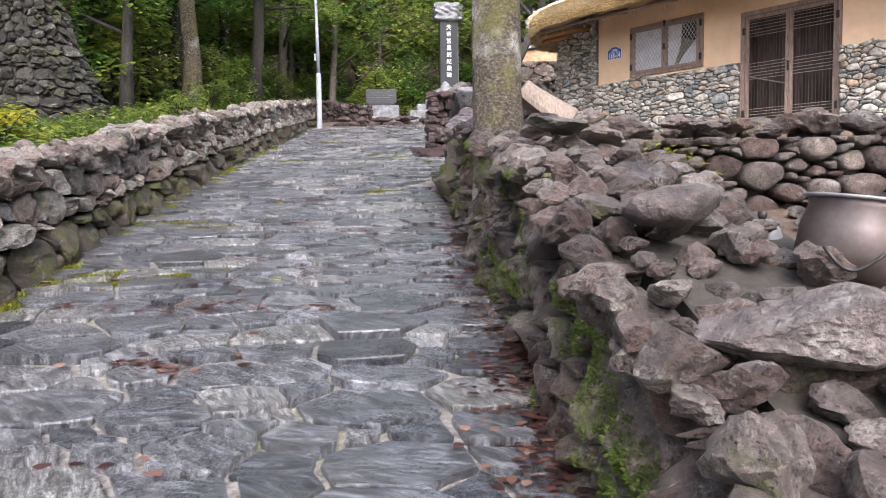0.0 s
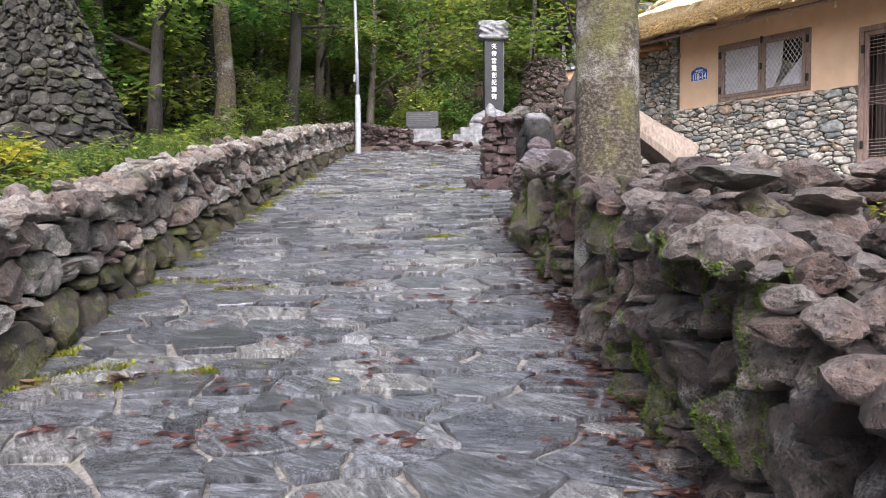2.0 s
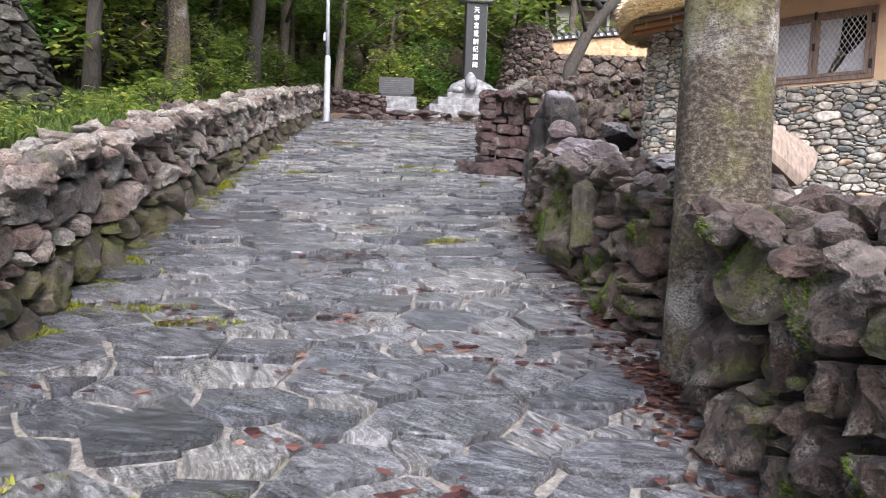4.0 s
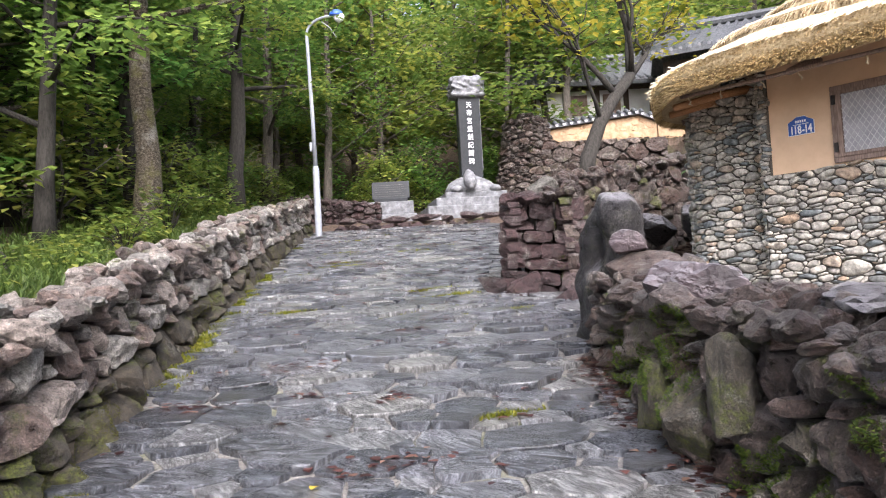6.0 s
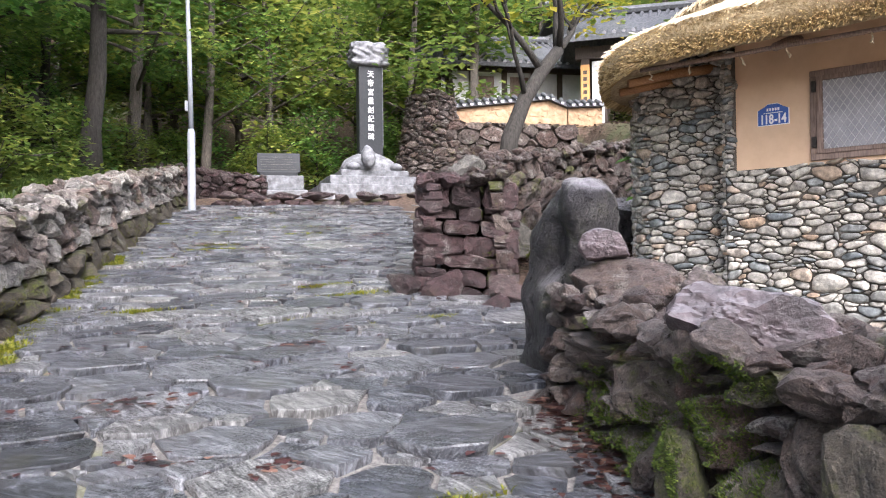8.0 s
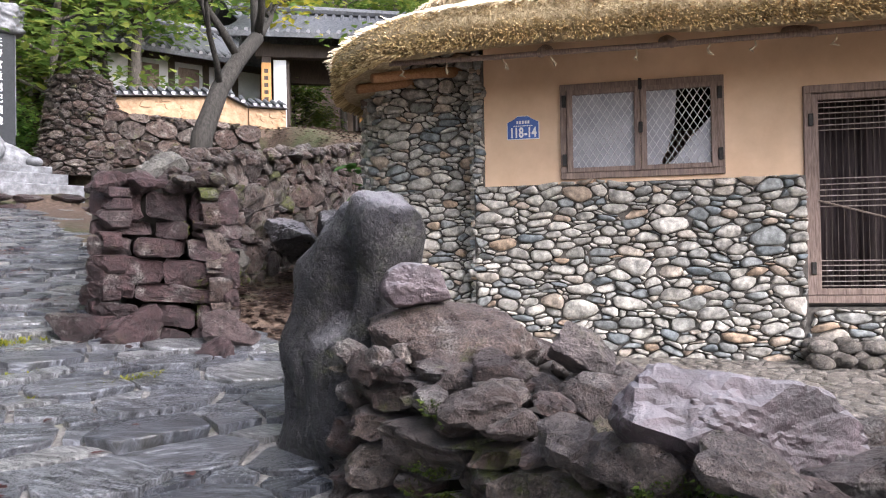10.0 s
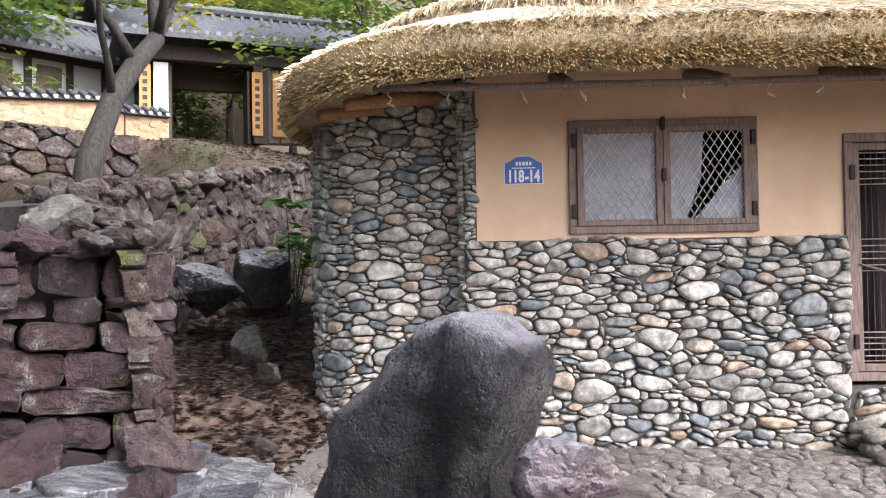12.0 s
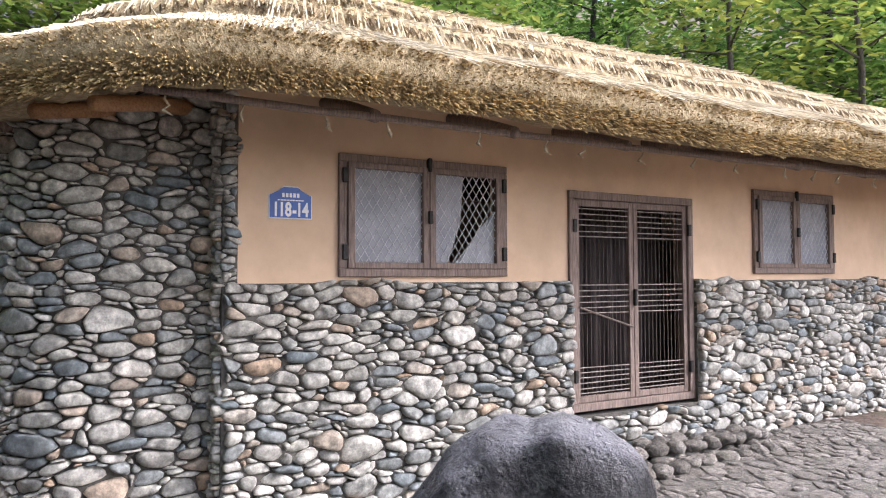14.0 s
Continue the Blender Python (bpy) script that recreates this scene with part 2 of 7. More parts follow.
def simple(name, dark, light, scale=8.0, rough=0.8, stretch=(1, 1, 1), bump_s=0.3, per_object=False, metal=0.0, spots=0.3, dist=0.02):
    m, nt, b = material(name)
    v = coords(nt, stretch, per_object)
    n1 = tex(nt, v, scale, 7, 0.65)
    n2 = tex(nt, v, scale * 0.15, 4, 0.6)
    col = ramp(nt, n1, [(0.3, dark), (0.7, light)])
    col = blend(nt, spots, col, ramp(nt, n2, [(0.3, 0.6), (0.7, 1.35)]), "MULTIPLY")
    nt.links.new(col, b.inputs["Base Color"])
    b.inputs["Metallic"].default_value = metal
    nt.links.new(ramp(nt, n1, [(0.3, min(1, rough + 0.1)), (0.7, max(0, rough - 0.1))]), b.inputs["Roughness"])
    bump(nt, b, n1, bump_s, dist)
    return m


def slate_material(name, island=False):
    m, nt, b = material(name)
    rnd = pick(nt, island)
    w = coords(nt, (1, 1, 1), False)
    turn = nt.nodes.new("ShaderNodeVectorRotate")
    turn.rotation_type = "Z_AXIS"
    nt.links.new(coords(nt, (1, 1, 1), not island, lane=True), turn.inputs["Vector"])
    nt.links.new(maths(nt, "MULTIPLY", rnd, 1.1), turn.inputs["Angle"])
    long = nt.nodes.new("ShaderNodeMapping")
    long.inputs["Scale"].default_value = (1.0, 3.2, 1.0)
    nt.links.new(turn.outputs[0], long.inputs["Vector"])
    v = long.outputs[0]
    base = ramp(nt, rnd, [(0.0, (0.042, 0.046, 0.056)), (0.25, (0.135, 0.141, 0.158)), (0.5, (0.075, 0.081, 0.096)), (0.75, (0.185, 0.19, 0.205)), (1.0, (0.24, 0.238, 0.232))])
    streak = tex(nt, v, 3.6, 9, 0.7, 1.8)
    flake = tex(nt, v, 2.2, 5, 0.6, 0.8)
    fine = tex(nt, w, 60, 5, 0.75)
    patch = tex(nt, w, 1.3, 5, 0.6)
    thin = nt.nodes.new("ShaderNodeMapping")
    thin.inputs["Scale"].default_value = (2.2, 9.0, 2.2)
    nt.links.new(turn.outputs[0], thin.inputs["Vector"])
    ridge = tex(nt, thin.outputs[0], 4.0, 7, 0.72, 1.2)
    col = blend(nt, 1.0, base, ramp(nt, streak, [(0.36, 0.3), (0.5, 0.95), (0.63, 2.1)]), "MULTIPLY")
    col = blend(nt, 0.55, col, ramp(nt, ridge, [(0.36, 0.3), (0.5, 1.0), (0.64, 2.0)]), "MULTIPLY")
    col = blend(nt, 0.45, col, ramp(nt, fine, [(0.32, 0.5), (0.68, 1.6)]), "MULTIPLY")
    col = blend(nt, maths(nt, "MULTIPLY", ramp(nt, streak, [(0.60, 0.0), (0.68, 1.0)]), 0.5), col, (0.32, 0.32, 0.315))
    col = blend(nt, maths(nt, "MULTIPLY", ramp(nt, patch, [(0.6, 0.0), (0.75, 1.0)]), 0.35), col, (0.15, 0.14, 0.09))
    nt.links.new(col, b.inputs["Base Color"])
    nt.links.new(ramp(nt, maths(nt, "ADD", maths(nt, "MULTIPLY", patch, 0.6), maths(nt, "MULTIPLY", fine, 0.4)), [(0.40, 0.12), (0.6, 0.46)]), b.inputs["Roughness"])
    step = nt.nodes.new("ShaderNodeMath")
    step.operation = "SNAP"
    nt.links.new(flake, step.inputs[0])
    step.inputs[1].default_value = 0.07
    h = maths(nt, "ADD", maths(nt, "ADD", streak, maths(nt, "MULTIPLY", fine, 0.22)), maths(nt, "ADD", maths(nt, "MULTIPLY", step.outputs[0], 1.5), maths(nt, "MULTIPLY", ridge, 0.8)))
    bump(nt, b, h, 1.0, 0.075)
    b.inputs["Coat Weight"].default_value = 0.55
    b.inputs["Coat Roughness"].default_value = 0.3
    return m


MAT_SLATE = slate_material("wet_slate")
MAT_SLATE_I = slate_material("wet_slate_joined", True)


def mortar_material():
    m, nt, b = material("mossy_mortar")
    w = coords(nt, (1, 1, 1), False)
    n1, n2 = tex(nt, w, 1.1, 5, 0.65), tex(nt, w, 35, 5, 0.7)
    col = ramp(nt, n2, [(0.3, (0.035, 0.032, 0.029)), (0.7, (0.26, 0.245, 0.225))])
    moss = ramp(nt, tex(nt, w, 80, 3), [(0.3, (0.04, 0.052, 0.015)), (0.7, (0.15, 0.165, 0.05))])
    col = blend(nt, ramp(nt, n1, [(0.57, 0.0), (0.68, 0.85)]), col, moss)
    nt.links.new(col, b.inputs["Base Color"])
    b.inputs["Roughness"].default_value = 0.75
    bump(nt, b, n2, 0.6, 0.02)
    return m


MAT_MORTAR = mortar_material()
MAT_CORE = simple("earth_between_stones", (0.018, 0.015, 0.012), (0.045, 0.038, 0.031), 20, 0.9)
MAT_JOINT = simple("wall_mortar", (0.045, 0.040, 0.035), (0.13, 0.117, 0.10), 30, 0.9)


def ground_material():
    m, nt, b = material("forest_floor")
    w = coords(nt, (1, 1, 1), False)
    n1, n2, n3 = tex(nt, w, 0.5, 5, 0.65), tex(nt, w, 14, 7, 0.7), tex(nt, w, 45, 4, 0.7)
    litter = ramp(nt, n2, [(0.28, (0.035, 0.024, 0.018)), (0.5, (0.10, 0.065, 0.045)), (0.72, (0.21, 0.15, 0.11))])
    green = ramp(nt, n3, [(0.3, (0.02, 0.035, 0.01)), (0.7, (0.075, 0.11, 0.03))])
    col = blend(nt, ramp(nt, n1, [(0.5, 0.0), (0.66, 0.8)]), litter, green)
    nt.links.new(col, b.inputs["Base Color"])
    b.inputs["Roughness"].default_value = 0.85
    bump(nt, b, maths(nt, "ADD", n2, maths(nt, "MULTIPLY", n3, 0.4)), 0.9, 0.06)
    return m


MAT_GROUND = ground_material()
MAT_PLASTER = simple("ochre_plaster", (0.67, 0.465, 0.305), (0.76, 0.545, 0.37), 5, 0.85, bump_s=0.08, spots=0.4)
MAT_TAN = simple("tan_mud_wall", (0.26, 0.16, 0.09), (0.46, 0.32, 0.20), 6, 0.9, bump_s=0.5)
MAT_WOOD = simple("weathered_brown_wood", (0.11, 0.075, 0.06), (0.32, 0.235, 0.195), 14, 0.75, (6, 6, 0.6), 0.4)
MAT_POLEWOOD = simple("orange_rafter_wood", (0.24, 0.11, 0.045), (0.45, 0.24, 0.11), 14, 0.7, (1, 6, 6), 0.3)
MAT_LOG = simple("pale_cut_log", (0.10, 0.078, 0.062), (0.26, 0.205, 0.165), 10, 0.75, (6, 6, 0.7), 0.4)
MAT_DARKWOOD = simple("dark_stained_wood", (0.035, 0.025, 0.02), (0.09, 0.065, 0.05), 14, 0.7, (6, 6, 0.6), 0.3)
MAT_IRON = simple("rusty_thin_bar", (0.16, 0.125, 0.105), (0.36, 0.30, 0.26), 20, 0.6, bump_s=0.2)
MAT_BLACKIRON = simple("black_iron", (0.02, 0.018, 0.018), (0.05, 0.045, 0.04), 30, 0.55, metal=0.6)
# near-black colour stands in for the shade inside the house
MAT_ROOMSHADE = simple("painted_room_shade", (0.03, 0.022, 0.02), (0.06, 0.045, 0.04), 5, 0.9)
MAT_CURTAIN = simple("dark_brown_curtain", (0.035, 0.025, 0.028), (0.09, 0.065, 0.062), 8, 0.85, (8, 8, 0.5))
MAT_PAPER = simple("pale_window_paper", (0.30, 0.30, 0.33), (0.46, 0.455, 0.48), 5, 0.8, bump_s=0.1)
MAT_MESHWIRE = simple("white_lattice_wire", (0.45, 0.45, 0.46), (0.7, 0.7, 0.7), 20, 0.5)
MAT_WHITE = simple("white_paint", (0.72, 0.73, 0.75), (0.82, 0.82, 0.84), 20, 0.4, bump_s=0.05)
MAT_POLE = simple("grey_painted_steel", (0.26, 0.28, 0.32), (0.36, 0.38, 0.42), 12, 0.45, bump_s=0.05)
MAT_BLUE = simple("blue_sign_enamel", (0.02, 0.07, 0.30), (0.025, 0.09, 0.36), 6, 0.35, bump_s=0.02)
MAT_BLUELAMP = simple("blue_lamp_hood", (0.03, 0.10, 0.42), (0.05, 0.14, 0.5), 6, 0.4, bump_s=0.02)
MAT_BLACKSTONE = simple("polished_black_stone", (0.018, 0.02, 0.023), (0.035, 0.038, 0.042), 60, 0.45, bump_s=0.03)
MAT_BLACKSTONE.node_tree.nodes["Principled BSDF"].inputs["Specular IOR Level"].default_value = 0.2
MAT_ROOFTILE = simple("grey_roof_tile", (0.04, 0.042, 0.046), (0.12, 0.125, 0.135), 14, 0.6, bump_s=0.3)
MAT_ORANGE = simple("orange_wood_board", (0.50, 0.24, 0.07), (0.62, 0.33, 0.12), 14, 0.7, (6, 6, 0.7), 0.2)
MAT_POT = simple("tarnished_metal_pot", (0.05, 0.034, 0.028), (0.15, 0.125, 0.12), 4, 0.5, bump_s=0.15, metal=0.55)
MAT_ALU = simple("dull_aluminium", (0.16, 0.158, 0.165), (0.26, 0.255, 0.265), 10, 0.5, metal=0.3, bump_s=0.1)
MAT_ROPE = simple("straw_rope", (0.34, 0.27, 0.17), (0.6, 0.5, 0.34), 60, 0.9)


def straw_material(name, dark, mid, light):
    m, nt, b = material(name)
    v = coords(nt, (1, 1, 1), False)
    rnd = pick(nt, True)
    n1 = tex(nt, v, 3.0, 5, 0.65)
    col = ramp(nt, rnd, [(0.0, dark), (0.45, mid), (1.0, light)])
    col = blend(nt, 0.7, col, ramp(nt, n1, [(0.3, 0.55), (0.7, 1.35)]), "MULTIPLY")
    nt.links.new(col, b.inputs["Base Color"])
    b.inputs["Roughness"].default_value = 0.7
    return m


MAT_STRAW = straw_material("pale_roof_straw", (0.40, 0.32, 0.20), (0.61, 0.52, 0.36), (0.76, 0.68, 0.52))
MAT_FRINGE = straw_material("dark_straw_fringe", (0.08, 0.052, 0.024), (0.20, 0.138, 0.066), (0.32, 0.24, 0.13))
MAT_STRAWEND = straw_material("golden_straw_ends", (0.15, 0.09, 0.034), (0.42, 0.29, 0.115), (0.68, 0.52, 0.27))
MAT_THATCH = simple("thatch_body", (0.28, 0.20, 0.10), (0.60, 0.48, 0.29), 30, 0.85, bump_s=0.8, dist=0.04)


def leaf_material(name, cols, gloss=0.45):
    m, nt, b = material(name)
    rnd = pick(nt, True)
    oi = nt.nodes.new("ShaderNodeObjectInfo")
    col = ramp(nt, rnd, cols)
    hs = nt.nodes.new("ShaderNodeHueSaturation")
    nt.links.new(ramp(nt, oi.outputs["Random"], [(0.0, 0.475), (1.0, 0.515)]), hs.inputs["Hue"])
    nt.links.new(ramp(nt, oi.outputs["Random"], [(0.0, 1.25), (0.5, 0.8), (1.0, 1.1)]), hs.inputs["Value"])
    nt.links.new(col, hs.inputs["Color"])
    nt.links.new(hs.outputs[0], b.inputs["Base Color"])
    b.inputs["Roughness"].default_value = gloss
    tr = nt.nodes.new("ShaderNodeBsdfTranslucent")
    nt.links.new(hs.outputs[0], tr.inputs["Color"])
    mx = nt.nodes.new("ShaderNodeMixShader")
    mx.inputs[0].default_value = 0.5
    nt.links.new(b.outputs[0], mx.inputs[1])
    nt.links.new(tr.outputs[0], mx.inputs[2])
    nt.links.new(mx.outputs[0], nt.nodes["Material Output"].inputs["Surface"])
    return m


MAT_LEAF = leaf_material("green_leaf", [(0.0, (0.06, 0.125, 0.03)), (0.45, (0.115, 0.23, 0.05)), (0.8, (0.19, 0.33, 0.07)), (1.0, (0.32, 0.42, 0.1))])
MAT_LEAFPALE = leaf_material("pale_green_leaf", [(0.0, (0.09, 0.16, 0.035)), (0.6, (0.18, 0.27, 0.055)), (1.0, (0.34, 0.37, 0.08))])
MAT_YELLOWLEAF = leaf_material("yellow_green_leaf", [(0.0, (0.12, 0.17, 0.02)), (0.6, (0.28, 0.30, 0.03)), (1.0, (0.45, 0.42, 0.06))])
MAT_MOSS = leaf_material("moss_cushion", [(0.0, (0.03, 0.05, 0.008)), (0.5, (0.08, 0.115, 0.015)), (1.0, (0.17, 0.20, 0.03))], 0.8)
MAT_MOSSOLIVE = leaf_material("olive_moss", [(0.0, (0.05, 0.05, 0.015)), (0.5, (0.11, 0.11, 0.03)), (1.0, (0.19, 0.185, 0.055))], 0.8)
MAT_GRASS = leaf_material("grass_blade", [(0.0, (0.05, 0.09, 0.02)), (0.6, (0.11, 0.17, 0.04)), (1.0, (0.2, 0.26, 0.07))])
MAT_DEAD = leaf_material("fallen_leaf_red", [(0.0, (0.04, 0.020, 0.017)), (0.45, (0.095, 0.048, 0.040)), (0.8, (0.17, 0.088, 0.062)), (1.0, (0.34, 0.23, 0.16))], 0.35)
MAT_LITTER = leaf_material("leaf_litter_brown", [(0.0, (0.022, 0.014, 0.012)), (0.45, (0.05, 0.032, 0.026)), (0.8, (0.09, 0.06, 0.045)), (1.0, (0.2, 0.15, 0.11))], 0.2)
MAT_DEADYELLOW = leaf_material("fallen_leaf_yellow", [(0.0, (0.6, 0.42, 0.03)), (1.0, (0.7, 0.6, 0.12))])
MAT_BARK = simple("grey_brown_bark", (0.035, 0.03, 0.024), (0.14, 0.12, 0.10), 11, 0.9, (3, 3, 0.8), 0.9, spots=0.5, dist=0.04)
MAT_BARKDARK = simple("dark_bark", (0.012, 0.011, 0.009), (0.045, 0.039, 0.033), 11, 0.9, (3, 3, 0.8), 0.8)


def lichen_bark():
    m, nt, b = material("lichen_spotted_bark")
    v = coords(nt, (1, 1, 1), False)
    fine = coords(nt, (1.0, 1.0, 1.6), False)
    n1, n2, n3 = tex(nt, fine, 28, 6, 0.75), tex(nt, v, 2.2, 4, 0.6), tex(nt, fine, 70, 4, 0.7)
    col = ramp(nt, n1, [(0.36, (0.018, 0.013, 0.009)), (0.5, (0.075, 0.058, 0.038)), (0.64, (0.22, 0.19, 0.15))])
    col = blend(nt, maths(nt, "MULTIPLY", ramp(nt, n2, [(0.55, 0.0), (0.66, 0.9)]), ramp(nt, n3, [(0.4, 0.1), (0.6, 1.0)])), col, (0.50, 0.49, 0.45))
    col = blend(nt, maths(nt, "MULTIPLY", ramp(nt, tex(nt, v, 3.1, 4), [(0.52, 0.0), (0.64, 0.8)]), ramp(nt, n3, [(0.35, 0.0), (0.6, 1.0)])), col, (0.15, 0.15, 0.03))
    nt.links.new(col, b.inputs["Base Color"])
    b.inputs["Roughness"].default_value = 0.85
    bump(nt, b, maths(nt, "ADD", n1, maths(nt, "MULTIPLY", n3, 0.4)), 1.0, 0.05)
    return m


MAT_LICHEN = lichen_bark()

# ---------------------------------------------------------------- stone packing
def dart(L, H, sizes, rng, allow=0.12, cell=0.02):
    """Places discs, large ones first: rows of (u, v, radius)."""
    nu, nv = int(L / cell) + 1, int(H / cell) + 1
    grid = np.zeros((nu, nv), bool)
    out = []
    for rad, tries in sizes:
        k = max(1, int(rad / cell))
        for _ in range(tries):
            u, v, a = rng.uniform(0, L), rng.uniform(0, H), rad * rng.uniform(0.85, 1.15)
            i, j = int(u / cell), int(v / cell)
            sub = grid[max(0, i - k):i + k + 1, max(0, j - k):j + k + 1]
            if sub.size and sub.mean() <= allow:
                ii, jj = np.ogrid[max(0, i - k):min(nu, i + k + 1), max(0, j - k):min(nv, j + k + 1)]
                grid[max(0, i - k):i + k + 1, max(0, j - k):j + k + 1] |= (ii - i) ** 2 + (jj - j) ** 2 <= k * k
                out.append((u, v, a))
    return out


def cells(L, H, sizes, ani, seed, allow=0.12, warp=0.0):
    """Interlocking outlines that fill L x H, stretched along u by ani: (middle, outline) each."""
    rng = random.Random(seed)
    Hs = H * ani
    pts = np.array(dart(L, Hs, sizes, rng, allow))
    c, rr = pts[:, :2], pts[:, 2]
    out = []
    for i in range(len(c)):
        d = c - c[i]
        d2 = (d ** 2).sum(1)
        near = np.argsort(d2)[1:26]
        poly = [(0.0, 0.0), (L, 0.0), (L, Hs), (0.0, Hs)]
        for j in near:
            nx, ny = d[j]
            lim = (d2[j] + rr[i] ** 2 - rr[j] ** 2) / 2 + nx * c[i, 0] + ny * c[i, 1]
            new_poly = []
            for (ax, ay), (bx, by) in zip(poly, poly[1:] + poly[:1]):
                fa, fb = nx * ax + ny * ay - lim, nx * bx + ny * by - lim
                if fa <= 0:
                    new_poly.append((ax, ay))
                if (fa < 0 < fb) or (fb < 0 < fa):
                    k = fa / (fa - fb)
                    new_poly.append((ax + (bx - ax) * k, ay + (by - ay) * k))
            poly = new_poly
            if len(poly) < 3:
                break
        if len(poly) >= 3:
            poly = [(x, y / ani) for x, y in poly]
            if warp:
                poly = [(x + warp * nz(x * 5.3, y * 5.3, seed), y + warp * 0.6 * nz(x * 5.3, y * 5.3, seed + 9.5)) for x, y in poly]
            mx, my = sum(p[0] for p in poly) / len(poly), sum(p[1] for p in poly) / len(poly)
            out.append(((mx, my), poly))
    return out


def chaikin(poly, times, k=0.25):
    for _ in range(times):
        nxt = []
        for (ax, ay), (bx, by) in zip(poly, poly[1:] + poly[:1]):
            nxt += [(ax + (bx - ax) * k, ay + (by - ay) * k), (bx - (bx - ax) * k, by - (by - ay) * k)]
        poly = nxt
    return poly


def resample(poly, n):
    p = np.array(poly + poly[:1])
    seg = np.hypot(*np.diff(p, axis=0).T)
    t = np.concatenate([[0], np.cumsum(seg)])
    k = np.linspace(0, t[-1], n, endpoint=False)
    return np.stack([np.interp(k, t, p[:, 0]), np.interp(k, t, p[:, 1])], 1)


CRAG = ((0.9, None), (1.0, 0.0), (0.99, 0.35), (0.94, 0.7), (0.82, 0.94), (0.6, 1.06), (0.33, 1.12))
PEBBLE = ((0.9, None), (1.0, 0.0), (0.97, 0.5), (0.86, 0.86), (0.5, 1.0))


def stone(mid, poly, M, rng, gap=0.012, depth=0.12, proud=0.05, rounding=2, n=14, rough=0.0, tilt=0.0, crag=False):
    """One stone of a wall or floor from its outline; M(u, v, d) gives the place at d outside the face."""
    c = np.array(mid)
    ring = resample(chaikin(poly, rounding, 0.2), n) if rounding else resample(poly, n)
    d = ring - c
    size = np.hypot(*d.T)
    ring = c + d * np.maximum(0.45, 1 - gap / np.maximum(size, 1e-3))[:, None]
    d = ring - c
    size = float(np.hypot(*d.T).mean())
    seed = rng.uniform(0, 100)
    tu, tv = rng.uniform(-tilt, tilt), rng.uniform(-tilt, tilt)
    planes = [(math.cos(a), math.sin(a), rng.uniform(0.55, 1.1), rng.uniform(0.3, 1.5) * proud / size) for a in (rng.uniform(0, 6.3) for _ in range(4))]
    V = []

    def put(q, lift):
        du, dv = q[0] - c[0], q[1] - c[1]
        h = lift
        if rough:
            if lift > 0:
                if crag:
                    for a, b2, off, slope in planes:
                        h = min(h, proud * off - slope * (du * a + dv * b2))
                    h = max(h, -0.02)
                h += rough * nz(q[0] * 10 + seed, q[1] * 10, lift * 9) + rough * 0.45 * nz(q[0] * 27, q[1] * 27 + seed, lift * 20)
            q = (q[0] + rough * 0.6 * nz(q[0] * 8, q[1] * 8, seed), q[1] + rough * 0.6 * nz(q[0] * 8, seed, q[1] * 8))
        V.append(M(q[0], q[1], h + tu * du + tv * dv))

    rows = CRAG if crag else PEBBLE
    for sc, lift in rows:
        for q in c + d * sc:
            put(q, -depth if lift is None else proud * lift)
    put(c, proud * rows[-1][1] * 1.02)
    F = []
    m = len(rows) - 1
    for a in range(m):
        for k in range(n):
            k2 = (k + 1) % n
            F.append((a * n + k, a * n + k2, (a + 1) * n + k2, (a + 1) * n + k))
    for k in range(n):
        F.append((m * n + k, m * n + (k + 1) % n, (m + 1) * n))
    return V, F


def set_stones(parent, cs, M, seed, mats, near, cap=300, name="stone", flip=False, **kw):
    """Stones as parts of parent: the cap ones nearest to the plan point near on their own, the rest joined."""
    rng = random.Random(seed)
    cs = sorted(cs, key=lambda e: (M(e[0][0], e[0][1], 0) - Vector(near)).length)
    rest = Pile()
    for i, (mid, poly) in enumerate(cs):
        opts = dict(kw)
        opts["proud"] = kw.get("proud", 0.05) * rng.uniform(0.6, 1.5)
        V, F = stone(mid, poly, M, rng, **opts)
        if flip:
            F = [f[::-1] for f in F]
        if i < cap:
            o = M(mid[0], mid[1], 0)
            mat = mats[0] if len(mats) < 3 or rng.random() > 0.13 else mats[2]
            mesh(name, [v - o for v in V], F, mat, parent, not kw.get("crag"), at=o)
        else:
            rest.add(V, F)
    if rest.v:
        tagged(mesh(name + "_rest", rest.v, rest.f, mats[1], parent, not kw.get("crag")), kind="stuff")


